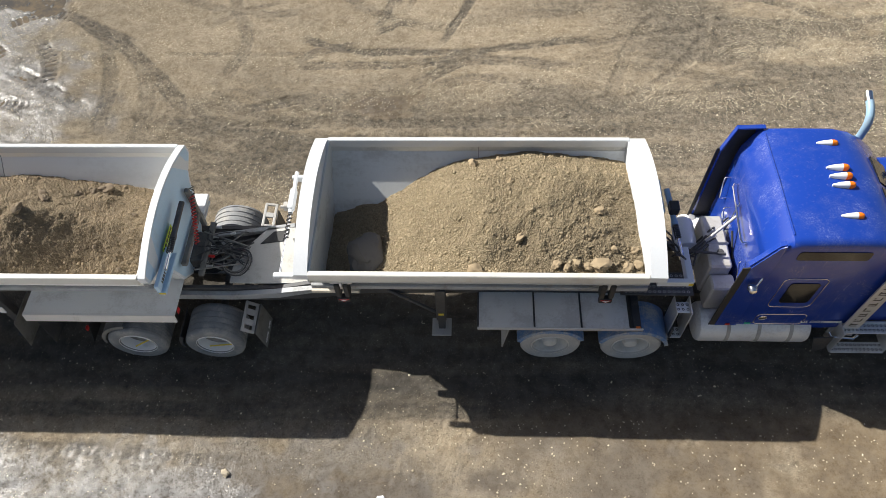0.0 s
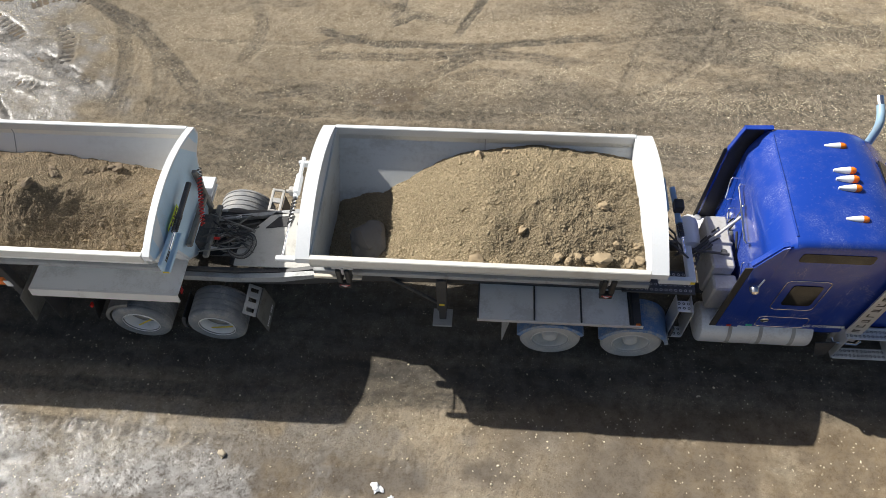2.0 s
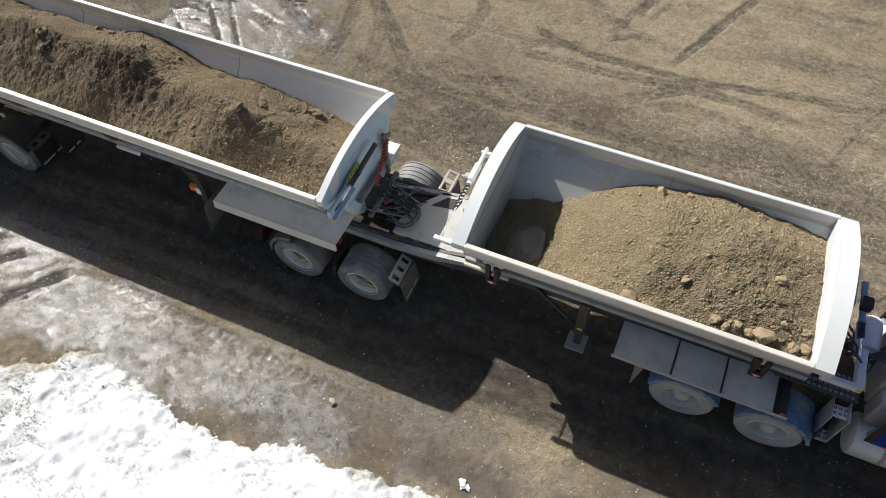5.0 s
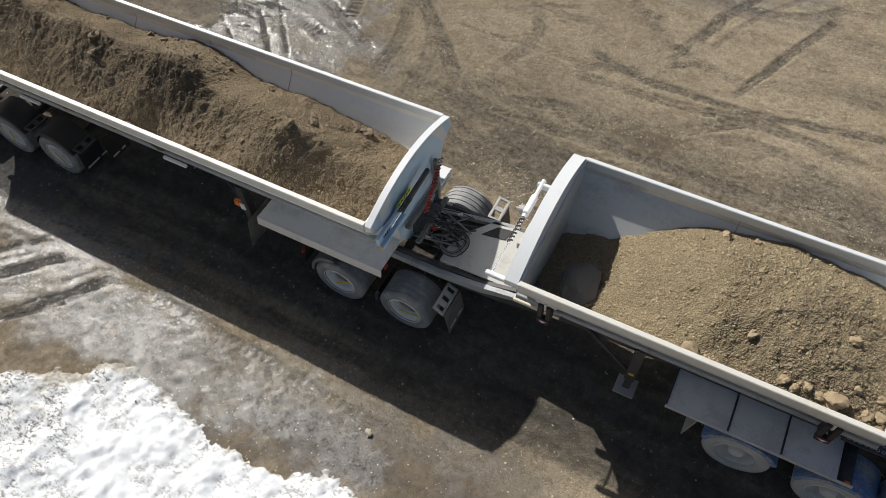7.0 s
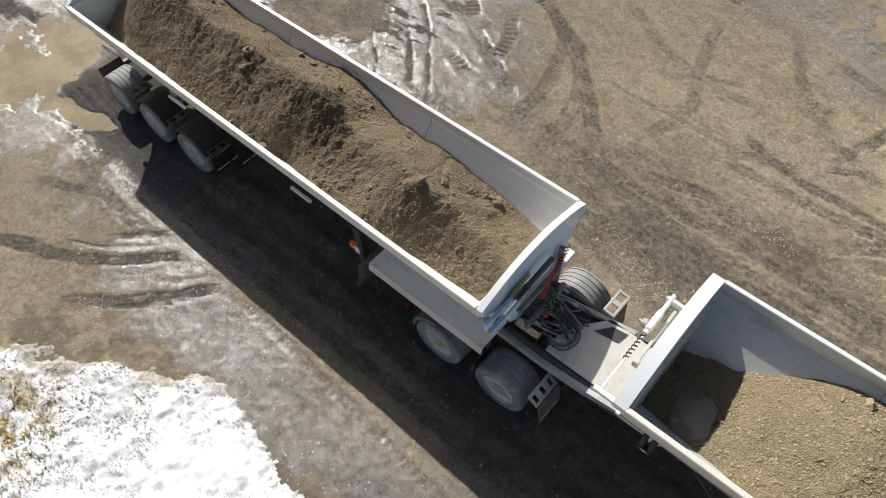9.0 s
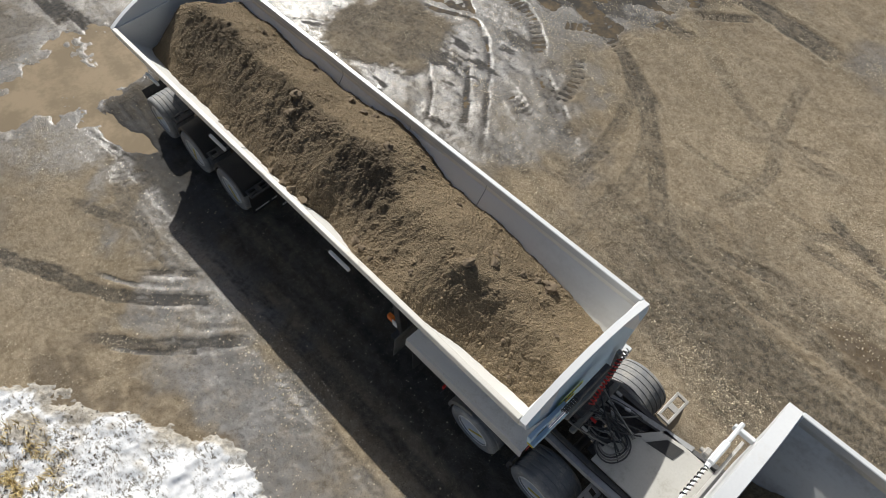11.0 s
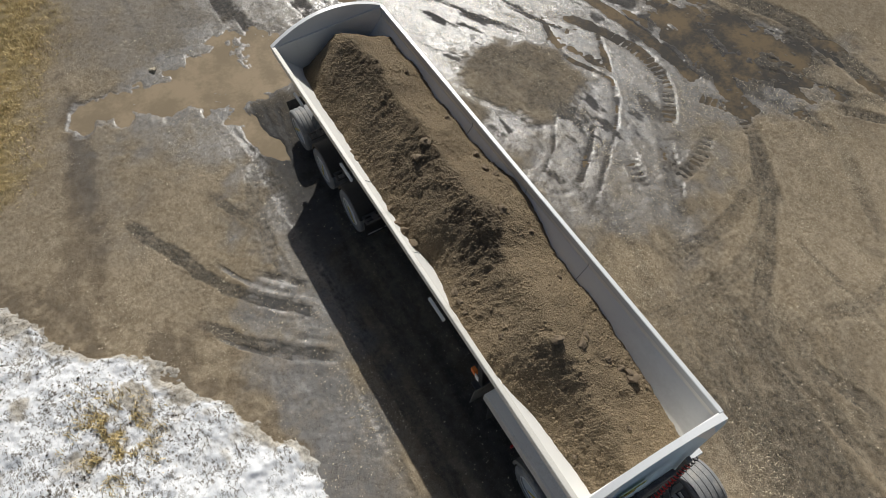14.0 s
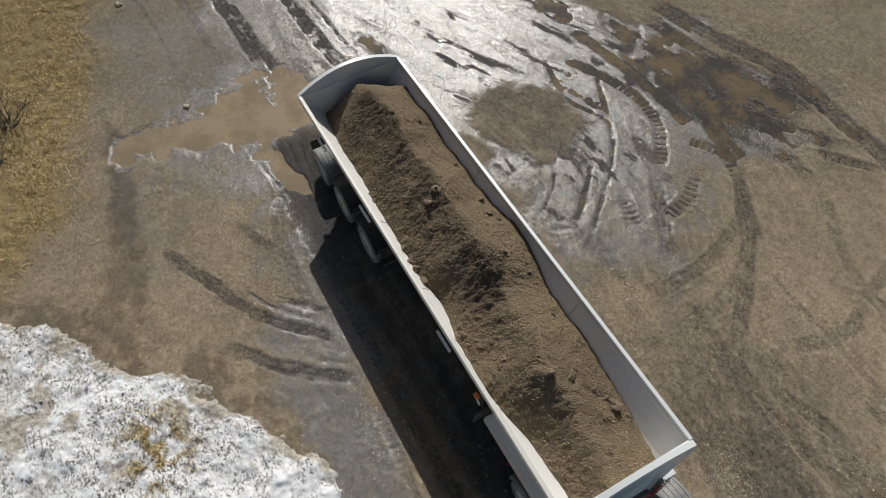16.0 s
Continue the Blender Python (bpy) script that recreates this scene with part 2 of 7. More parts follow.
def ground_material():
    """Packed gravel yard: pale stones in tan fines, dark mud tracks, the trucks' painted shade, silt, wet slick areas
    and dead grass.
    """
    n = Nodes("yard_gravel")
    wet, dark, turf, pale, silt, lane_shade = (n.attr(k) for k in ("wet", "mud", "turf", "pale", "silt", "lane_shade"))
    big, mid, clump, fine = n.noise(0.45, 6, 0.6), n.noise(3.2, 8, 0.68), n.noise(10, 6, 0.72), n.noise(52, 4, 0.7)
    tone = n.math("ADD", n.math("MULTIPLY", big, 0.4), n.math("MULTIPLY", mid, 0.6))
    col = n.mix(n.ramp(tone, 0.36, 0.66), (0.445, 0.357, 0.242), (0.62, 0.516, 0.375))
    col = n.mix(n.ramp(clump, 0.36, 0.54, 0.42, 0.0), col, (0.40, 0.36, 0.31), "MULTIPLY")
    col = n.mix(n.ramp(fine, 0.36, 0.52, 0.35, 0.0), col, (0.22, 0.20, 0.17), "MULTIPLY")
    amount = n.math("ADD", n.ramp(clump, 0.42, 0.62, 0.3, 0.95), n.math("MULTIPLY", pale, 0.8))
    stone = n.math("MULTIPLY", n.ramp(n.sep(n.voronoi(30, "Color"), 0), 0.80, 0.84), n.ramp(n.voronoi(30), 0.26, 0.36, 1.0, 0.0))
    grit = n.math("MULTIPLY", n.ramp(n.sep(n.voronoi(50, "Color"), 1), 0.70, 0.78), n.ramp(n.voronoi(50), 0.25, 0.42, 0.8, 0.0))
    stone = n.math("MULTIPLY", n.math("MAXIMUM", stone, grit), amount)
    col = n.mix(stone, col, n.mix(n.sep(n.voronoi(30, "Color"), 1), (0.50, 0.42, 0.30), (0.80, 0.71, 0.54)))
    chip = n.math("MULTIPLY", n.ramp(n.sep(n.voronoi(24, "Color"), 2), 0.74, 0.80), n.ramp(n.voronoi(24), 0.20, 0.42, 0.75, 0.0))
    col = n.mix(n.math("MULTIPLY", chip, n.ramp(clump, 0.40, 0.55, 0.25, 1.0)), col, (0.36, 0.34, 0.31), "MULTIPLY")
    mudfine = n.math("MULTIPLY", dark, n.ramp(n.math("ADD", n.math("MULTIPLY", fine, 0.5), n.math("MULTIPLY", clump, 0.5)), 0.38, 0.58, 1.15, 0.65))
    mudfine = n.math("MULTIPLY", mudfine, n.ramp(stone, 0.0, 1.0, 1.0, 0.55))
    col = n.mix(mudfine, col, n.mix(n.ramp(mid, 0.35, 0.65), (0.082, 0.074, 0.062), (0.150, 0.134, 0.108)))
    shadefine = n.math("MULTIPLY", lane_shade, n.ramp(n.math("MAXIMUM", stone, n.ramp(clump, 0.5, 0.75, 0.0, 0.4)), 0.0, 1.0, 1.0, 0.6))
    col = n.mix(shadefine, col, n.mix(n.ramp(mid, 0.35, 0.65), (0.062, 0.056, 0.048), (0.105, 0.095, 0.081)))
    col = n.mix(silt, col, n.mix(n.ramp(mid, 0.35, 0.65), (0.110, 0.078, 0.045), (0.175, 0.130, 0.078)))
    slick = n.math("MULTIPLY", wet, n.ramp(mid, 0.3, 0.6, 0.6, 1.0))
    col = n.mix(slick, col, n.mix(0.85, col, (0.108, 0.110, 0.115)))
    straw = n.mix(n.noise(14, 6, 0.75), (0.20, 0.145, 0.06), (0.72, 0.56, 0.27))
    col = n.mix(n.math("MULTIPLY", turf, n.ramp(n.noise(5, 6, 0.7), 0.3, 0.55, 0.4, 1.0)), col, straw)
    film = n.math("ADD", n.math("MULTIPLY", n.noise(5, 10, 0.85), 0.45), n.math("MULTIPLY", n.noise(26, 5, 0.75), 0.55))
    sheen = n.math("MULTIPLY", n.math("MAXIMUM", wet, n.math("MULTIPLY", silt, 0.5)), n.math("MULTIPLY", n.ramp(film, 0.40, 0.52, 0.15, 1.0), n.ramp(n.math("MAXIMUM", dark, lane_shade), 0.45, 0.85, 1.0, 0.25)))
    relief = n.math("ADD", n.math("MULTIPLY", fine, 0.7), n.math("MULTIPLY", stone, 1.0))
    relief = n.math("ADD", relief, n.math("ADD", n.math("MULTIPLY", mid, n.ramp(wet, 0.0, 0.8, 0.9, 0.2)), n.math("MULTIPLY", clump, n.ramp(wet, 0.0, 0.8, 1.3, 0.6))))
    strength = n.math("MULTIPLY", n.ramp(sheen, 0.0, 1.0, 1.0, 0.7), n.ramp(silt, 0.0, 1.0, 1.0, 0.3))
    n.bump(relief, strength, 0.04)
    gloss = n.tree.nodes.new("ShaderNodeBump")
    n.put(gloss.inputs["Height"], n.math("ADD", n.math("MULTIPLY", clump, 0.5), n.math("MULTIPLY", fine, 0.7)))
    gloss.inputs["Strength"].default_value, gloss.inputs["Distance"].default_value = 0.6, 0.012
    return n.done(col, n.ramp(sheen, 0.0, 0.95, 0.95, 0.48), 0.0, Specular_IOR_Level=n.ramp(sheen, 0.0, 0.8, 0.2, 0.9), Diffuse_Roughness=1.0,
                  Coat_Weight=n.ramp(sheen, 0.25, 0.9, 0.0, 1.0), Coat_Roughness=0.20, Coat_IOR=1.33, Coat_Normal=gloss.outputs[0])


M_GROUND = ground_material()


def water_material(name, deep, shoal):
    n = Nodes(name)
    patch = n.math("ADD", n.math("MULTIPLY", n.noise(0.9, 6, 0.6), 0.75), n.math("MULTIPLY", n.noise(9, 5, 0.7), 0.25))
    col = n.mix(n.ramp(patch, 0.42, 0.60), deep, shoal)
    n.bump(n.noise(30, 4, 0.65), 0.12, 0.01)
    return n.done(col, n.ramp(n.noise(3, 4), 0.4, 0.7, 0.04, 0.14), 0.0, IOR=1.33)


M_DARKWATER = water_material("dark_muddy_water", (0.050, 0.047, 0.042), (0.135, 0.103, 0.064))
M_WATER = water_material("muddy_water", (0.20, 0.16, 0.108), (0.275, 0.218, 0.148))


def snow_material():
    n = Nodes("old_snow")
    dirt = n.attr("dirt")
    fine, mid, grain = n.noise(8, 8, 0.8), n.noise(2.2, 7, 0.72), n.noise(45, 3, 0.7)
    both = n.math("ADD", n.math("MULTIPLY", fine, 0.7), n.math("MULTIPLY", grain, 0.3))
    flake = n.noise(11, 6, 0.72, (1.0, 1.7, 1.0))
    speck = n.math("MAXIMUM", n.ramp(both, 0.535, 0.56), n.ramp(flake, 0.53, 0.555))
    speck = n.math("MULTIPLY", speck, n.ramp(mid, 0.42, 0.54, 0.15, 1.0))
    col = n.mix(n.ramp(fine, 0.3, 0.6), (0.95, 0.95, 0.95), (0.80, 0.82, 0.85))
    col = n.mix(n.math("MULTIPLY", speck, n.ramp(dirt, 0.0, 0.45, 0.05, 0.95)), col, n.mix(grain, (0.075, 0.062, 0.048), (0.26, 0.23, 0.185)))
    col = n.mix(n.ramp(dirt, 0.55, 1.0, 0.0, 0.85), col, n.mix(n.ramp(fine, 0.35, 0.6), (0.62, 0.57, 0.48), (0.26, 0.22, 0.16)))
    icy = n.ramp(n.math("ADD", n.attr("ice"), n.math("MULTIPLY", n.math("SUBTRACT", mid, 0.5), 0.9)), 0.25, 0.75)
    col = n.mix(n.math("MULTIPLY", icy, 0.85), col, n.mix(n.ramp(fine, 0.35, 0.6), (0.60, 0.59, 0.56), (0.36, 0.34, 0.30)))
    n.bump(n.math("ADD", n.math("ADD", fine, mid), n.math("MULTIPLY", grain, 0.5)), n.ramp(dirt, 0.1, 0.6, 0.35, 0.8), 0.03)
    return n.done(col, n.ramp(icy, 0.0, 1.0, 0.55, 0.25), Diffuse_Roughness=0.5)


M_SNOW = snow_material()


def grass_material():
    n = Nodes("dead_grass")
    return n.done(n.mix(n.island(), (0.32, 0.24, 0.10), (0.84, 0.68, 0.35)), 0.8)


M_GRASS = grass_material()
M_BARK = worn("bare_bark", (0.10, 0.085, 0.07), (0.05, 0.042, 0.035), 0.5, 0.9, scale=8, relief=0.8)


# ---- mesh writing ----
class Geo:
    """Vertices and faces of one mesh."""

    def __init__(self):
        self.v, self.f = [], []

    def add(self, verts, faces, m=None):
        k = len(self.v)
        self.v += [tuple(m @ Vector(p)) for p in verts] if m is not None else [tuple(p) for p in verts]
        self.f += [tuple(k + i for i in face) for face in faces]
        return self

    def box(self, x0, x1, y0, y1, z0, z1, b=0.008, m=None):
        """A box with chamfered edges."""
        lo, hi = (min(x0, x1), min(y0, y1), min(z0, z1)), (max(x0, x1), max(y0, y1), max(z0, z1))
        b = min(b, *(0.4 * (h - l) for l, h in zip(lo, hi)))
        verts, index = [], {}
        for sx in (0, 1):
            for sy in (0, 1):
                for sz in (0, 1):
                    s = (sx, sy, sz)
                    for ax in range(3):
                        p = [hi[i] if s[i] else lo[i] for i in range(3)]
                        for i in range(3):
                            if i != ax:
                                p[i] += -b if s[i] else b
                        index[s, ax] = len(verts)
                        verts.append(p)
        faces = []
        for ax in range(3):
            a1, a2 = (ax + 1) % 3, (ax + 2) % 3
            for sgn in (0, 1):
                quad = []
                for p, q in ((0, 0), (1, 0), (1, 1), (0, 1)):
                    s = [0, 0, 0]
                    s[ax], s[a1], s[a2] = sgn, p, q
                    quad.append(index[tuple(s), ax])
                faces.append(quad if sgn else quad[::-1])
            for p in (0, 1):
                for q in (0, 1):
                    e = []
                    for w, face_axis in ((0, a1), (1, a1), (1, a2), (0, a2)):
                        s = [0, 0, 0]
                        s[ax], s[a1], s[a2] = w, p, q
                        e.append(index[tuple(s), face_axis])
                    faces.append(e if p != q else e[::-1])
        for s in [(a, c, d) for a in (0, 1) for c in (0, 1) for d in (0, 1)]:
            tri = [index[s, i] for i in range(3)]
            faces.append(tri if sum(s) % 2 else tri[::-1])
        return self.add(verts, faces, m)

    def rod(self, p0, p1, r0, r1=None, n=12):
        return self.sweep([p0, p1], [r0, r0 if r1 is None else r1], n)

    def sweep(self, pts, radii, n=8):
        """A round tube along points, with closed ends."""
        pts = [Vector(p) for p in pts]
        if not isinstance(radii, (list, tuple)):
            radii = [radii] * len(pts)
        verts, faces = [], []
        up = Vector((0, 0, 1))
        side = None
        for i, p in enumerate(pts):
            d = (pts[min(i + 1, len(pts) - 1)] - pts[max(i - 1, 0)]).normalized()
            if side is None:
                side = d.cross(up if abs(d.z) < 0.9 else Vector((1, 0, 0))).normalized()
            side = (side - d * side.dot(d)).normalized()
            other = d.cross(side)
            for j in range(n):
                a = 2 * math.pi * j / n
                verts.append(p + radii[i] * (math.cos(a) * side + math.sin(a) * other))
        for i in range(len(pts) - 1):
            for j in range(n):
                k = (j + 1) % n
                faces.append((i * n + j, i * n + k, (i + 1) * n + k, (i + 1) * n + j))
        faces.append(tuple(range(n))[::-1])
        faces.append(tuple((len(pts) - 1) * n + j for j in range(n)))
        return self.add(verts, faces)

    def lathe(self, profile, n=36, m=None, closed=False, span=(0.0, 360.0)):
        """Turns points (radius, y) about the y axis."""
        verts, faces = [], []
        full = span[1] - span[0] >= 359.9
        steps = n if full else n + 1
        for j in range(steps):
            a = radians(span[0] + (span[1] - span[0]) * j / n)
            verts += [(r * math.cos(a), y, r * math.sin(a)) for r, y in profile]
        c = len(profile)
        for j in range(n):
            k = (j + 1) % n if full else j + 1
            for i in range(c if closed else c - 1):
                i2 = (i + 1) % c
                faces.append((j * c + i, j * c + i2, k * c + i2, k * c + i))
        if closed and not full:
            faces.append(tuple(range(c)))
            faces.append(tuple((steps - 1) * c + i for i in range(c))[::-1])
        return self.add(verts, faces, m)

    def prism(self, poly, axis, a, b, m=None):
        """Extrudes a flat outline along an axis from a to b. axis x: (y, z); y: (x, z); z: (x, y)."""
        n = len(poly)
        where = {"x": lambda p, t: (t, p[0], p[1]), "y": lambda p, t: (p[0], t, p[1]), "z": lambda p, t: (p[0], p[1], t)}[axis]
        verts = [where(p, a) for p in poly] + [where(p, b) for p in poly]
        faces = [tuple(range(n)), tuple(range(2 * n - 1, n - 1, -1))]
        faces += [(i, n + i, n + (i + 1) % n, (i + 1) % n) for i in range(n)]
        return self.add(verts, faces, m)

    def loft(self, sections, closed_ends=True):
        """Skins rings of equal count."""
        c = len(sections[0])
        verts = [p for s in sections for p in s]
        faces = []
        for i in range(len(sections) - 1):
            for j in range(c):
                k = (j + 1) % c
                faces.append((i * c + j, i * c + k, (i + 1) * c + k, (i + 1) * c + j))
        if closed_ends:
            faces.append(tuple(range(c))[::-1])
            faces.append(tuple((len(sections) - 1) * c + j for j in range(c)))
        return self.add(verts, faces)

    def mesh(self, name, mat, smooth=35):
        me = bpy.data.meshes.new(name)
        me.from_pydata(self.v, [], self.f)
        bm = bmesh.new()
        bm.from_mesh(me)
        bmesh.ops.recalc_face_normals(bm, faces=bm.faces)
        bm.to_mesh(me)
        bm.free()
        me.materials.append(mat)
        if smooth:
            me.shade_smooth()
            me.set_sharp_from_angle(angle=radians(smooth))
        return me


WORLD_AT = {}


def thing(name, at, label, category, group="", kind=""):
    """An empty root for a thing made of parts."""
    ob = new(name)
    ob.location = at
    ob.empty_display_size = 0.2
    WORLD_AT[ob.name] = Matrix.Translation(at)
    return tagged(ob, label, category, group, kind)


def part(name, geo, mat, parent, label="", at=None, smooth=35, kind=""):
    """Links a mesh as one part under a thing or a part; its points are in the world's metres, or about at."""
    me = geo if isinstance(geo, bpy.types.Mesh) else geo.mesh(name, mat, smooth)
    ob = new(name, me)
    m = at if isinstance(at, Matrix) else Matrix.Translation(at or (0, 0, 0))
    ob.parent = parent
    ob.matrix_parent_inverse = WORLD_AT[parent.name].inverted()
    ob.matrix_basis = m
    WORLD_AT[ob.name] = m
    return tagged(ob, label, kind=kind)


def single(name, geo, mat, label, category, group="", kind="", at=None, smooth=35):
    me = geo if isinstance(geo, bpy.types.Mesh) else geo.mesh(name, mat, smooth)
    ob = new(name, me)
    ob.matrix_basis = at if isinstance(at, Matrix) else Matrix.Translation(at or (0, 0, 0))
    WORLD_AT[ob.name] = ob.matrix_basis.copy()
    return tagged(ob, label, category, group, kind)


# ---- noise on arrays ----
def lattice(seed, size=256):
    return np.random.RandomState(seed).rand(size, size)


LATTICES = [lattice(s) for s in range(12)]


def value_noise(x, y, seed):
    """Smooth noise, -1 to 1, of arrays of places; one unit is one cell."""
    g = LATTICES[seed % 12]
    xi, yi = np.floor(x).astype(int), np.floor(y).astype(int)
    u, v = x - xi, y - yi
    u, v = u * u * (3 - 2 * u), v * v * (3 - 2 * v)
    a, b = g[xi % 256, yi % 256], g[(xi + 1) % 256, yi % 256]
    c, d = g[xi % 256, (yi + 1) % 256], g[(xi + 1) % 256, (yi + 1) % 256]
    return 2 * ((a * (1 - u) + b * u) * (1 - v) + (c * (1 - u) + d * u) * v) - 1


def fbm(x, y, size, octaves=4, seed=0, gain=0.5):
    total, amp = 0 * x, 1.0
    for i in range(octaves):
        f = 2 ** i / size
        ca, sa = math.cos(0.7 * i + seed), math.sin(0.7 * i + seed)
        total = total + amp * value_noise((x * ca - y * sa) * f + 17.3 * i, (x * sa + y * ca) * f + 5.1 * i, seed + i)
        amp *= gain
    return total


def step(lo, hi, v):
    t = np.clip((v - lo) / (hi - lo), 0, 1)
    return t * t * (3 - 2 * t)


def along(points, x, y):
    """Distance of places from a smooth line through points, and how far along it they lie (metres)."""
    pts = [np.array(p, float) for p in points]
    ext = [2 * pts[0] - pts[1]] + pts + [2 * pts[-1] - pts[-2]]
    fine = []
    for i in range(1, len(ext) - 2):
        p0, p1, p2, p3 = ext[i - 1], ext[i], ext[i + 1], ext[i + 2]
        for s in np.linspace(0, 1, 8, endpoint=False):
            fine.append(0.5 * (2 * p1 + (p2 - p0) * s + (2 * p0 - 5 * p1 + 4 * p2 - p3) * s * s + (3 * p1 - p0 - 3 * p2 + p3) * s ** 3))
    fine.append(pts[-1])
    best, where, run = np.full(x.shape, 1e9), np.zeros(x.shape), 0.0
    for a, b in zip(fine, fine[1:]):
        d = b - a
        length = math.hypot(*d) or 1e-6
        t = np.clip(((x - a[0]) * d[0] + (y - a[1]) * d[1]) / length ** 2, 0, 1)
        dist = np.hypot(x - a[0] - t * d[0], y - a[1] - t * d[1])
        near = dist < best
        best, where = np.where(near, dist, best), np.where(near, run + t * length, where)
        run += length
    return best, where, run


def grid_mesh(name, X, Y, Z, mat, attrs=None):
    """A sheet through arrays of places, with values at its points."""
    nx, ny = X.shape
    me = bpy.data.meshes.new(name)
    co = np.stack([X, Y, Z], -1).reshape(-1, 3).astype(np.float32)
    i = np.arange(nx * ny).reshape(nx, ny)
    quads = np.stack([i[:-1, :-1], i[1:, :-1], i[1:, 1:], i[:-1, 1:]], -1).reshape(-1, 4).astype(np.int32)
    me.vertices.add(len(co))
    me.vertices.foreach_set("co", co.ravel())
    me.loops.add(quads.size)
    me.loops.foreach_set("vertex_index", quads.ravel())
    me.polygons.add(len(quads))
    me.polygons.foreach_set("loop_start", np.arange(0, quads.size, 4, dtype=np.int32))
    me.update(calc_edges=True)
    me.shade_smooth()
    for key, a in (attrs or {}).items():
        me.attributes.new(key, "FLOAT", "POINT").data.foreach_set("value", np.clip(a, 0, 1).astype(np.float32).ravel())
    me.materials.append(mat)
    me.validate()
    return me


def lump(seed, rough=0.25, level=1, squash=0.75):
    """Verts and faces of one stone about 1 across."""
    bm = bmesh.new()
    if level:
        bmesh.ops.create_icosphere(bm, subdivisions=level, radius=0.5)
    else:
        top = [bm.verts.new((0.5 * math.cos(a), 0.5 * math.sin(a), 0.05 * (-1) ** k)) for k, a in enumerate((0.0, 1.6, 3.1, 4.8))]
        up, down = bm.verts.new((0.08, 0.05, 0.5)), bm.verts.new((0.0, 0.0, -0.5))
        for k in range(4):
            bm.faces.new((top[k], top[(k + 1) % 4], up))
            bm.faces.new((top[(k + 1) % 4], top[k], down))
        bm.verts.index_update()
    r = random.Random(seed)
    off = Vector((r.uniform(-9, 9), r.uniform(-9, 9), r.uniform(-9, 9)))
    for v in bm.verts:
        k = 1 + rough * (noise.noise(v.co * 2.2 + off) * 1.6 + noise.noise(v.co * 6 + off) * 0.6)
        v.co = Vector((v.co.x * k * 1.15, v.co.y * k * 0.95, v.co.z * k * squash))
    verts, faces = [tuple(v.co) for v in bm.verts], [tuple(v.index for v in f.verts) for f in bm.faces]
    bm.free()
    return verts, faces


def scatter(name, places, sizes, mat, seed, level=1, rough=0.3, sink=0.25, darkened=None):
    """Many loose stones joined into one mesh."""
    r = np.random.RandomState(seed)
    kinds = [lump(seed * 7 + k, rough, level) for k in range(6)]
    allv, allf, alld, base = [], [], [], 0
    pick = r.randint(0, 6, len(places))
    for k, (verts, faces) in enumerate(kinds):
        p, s = places[pick == k], sizes[pick == k]
        if not len(p):
            continue
        a = r.rand(len(p)) * 6.283
        t = np.array(verts)[None] * s[:, None, None] * r.uniform(0.75, 1.25, (len(p), 1, 3))
        x = t[..., 0] * np.cos(a)[:, None] - t[..., 1] * np.sin(a)[:, None]
        y = t[..., 0] * np.sin(a)[:, None] + t[..., 1] * np.cos(a)[:, None]
        z = t[..., 2] + (0.5 - sink) * s[:, None] * 0.6
        v = np.stack([x, y, z], -1) + p[:, None, :]
        f = np.array(faces)[None] + (np.arange(len(p)) * len(verts))[:, None, None] + base
        allv.append(v.reshape(-1, 3))
        allf.append(f.reshape(-1, 3))
        if darkened is not None:
            alld.append(np.repeat(darkened[pick == k], len(verts)))
        base += v.shape[0] * v.shape[1]
    co, tri = np.concatenate(allv).astype(np.float32), np.concatenate(allf).astype(np.int32)
    me = bpy.data.meshes.new(name)
    me.vertices.add(len(co))
    me.vertices.foreach_set("co", co.ravel())
    me.loops.add(tri.size)
    me.loops.foreach_set("vertex_index", tri.ravel())
    me.polygons.add(len(tri))
    me.polygons.foreach_set("loop_start", np.arange(0, tri.size, 3, dtype=np.int32))
    me.update(calc_edges=True)
    if darkened is not None:
        me.attributes.new("darkened", "FLOAT", "POINT").data.foreach_set("value", np.concatenate(alld).astype(np.float32))
    me.materials.append(mat)
    return me


# ---- ground ----
def axis_steps(lo, hi, fine, far):
    """Even steps inside lo to hi, growing ones out to far on both sides."""
    inner = np.arange(lo, hi + 1e-6, fine)
    grow, d, at = [], fine, 0.0
    while at < far:
        d *= 1.22
        at += d
        grow.append(at)
    grow = np.array(grow)
    return np.concatenate([(lo - grow)[::-1], inner, hi + grow])


GX, GY = np.meshgrid(axis_steps(-27.5, 11.5, 0.046, 900), axis_steps(-4.0, 21.0, 0.045, 900), indexing="ij")


def blob(cx, cy, rx, ry, turn=0.0, soft=0.35, ragged=0.25, size=1.2, seed=3):
    """A patch with a ragged edge: 1 inside, 0 outside."""
    out = np.zeros(GX.shape)
    reach = 1.9 * max(rx, ry)
    i0, i1 = np.searchsorted(GX[:, 0], (cx - reach, cx + reach))
    j0, j1 = np.searchsorted(GY[0], (cy - reach, cy + reach))
    x, y = GX[i0:i1, j0:j1], GY[i0:i1, j0:j1]
    a = radians(turn)
    u = ((x - cx) * math.cos(a) + (y - cy) * math.sin(a)) / rx
    v = (-(x - cx) * math.sin(a) + (y - cy) * math.cos(a)) / ry
    d = np.hypot(u, v) + ragged * fbm(x, y, size, 5, seed, 0.6)
    out[i0:i1, j0:j1] = 1 - step(1 - soft, 1 + soft, d)
    return out


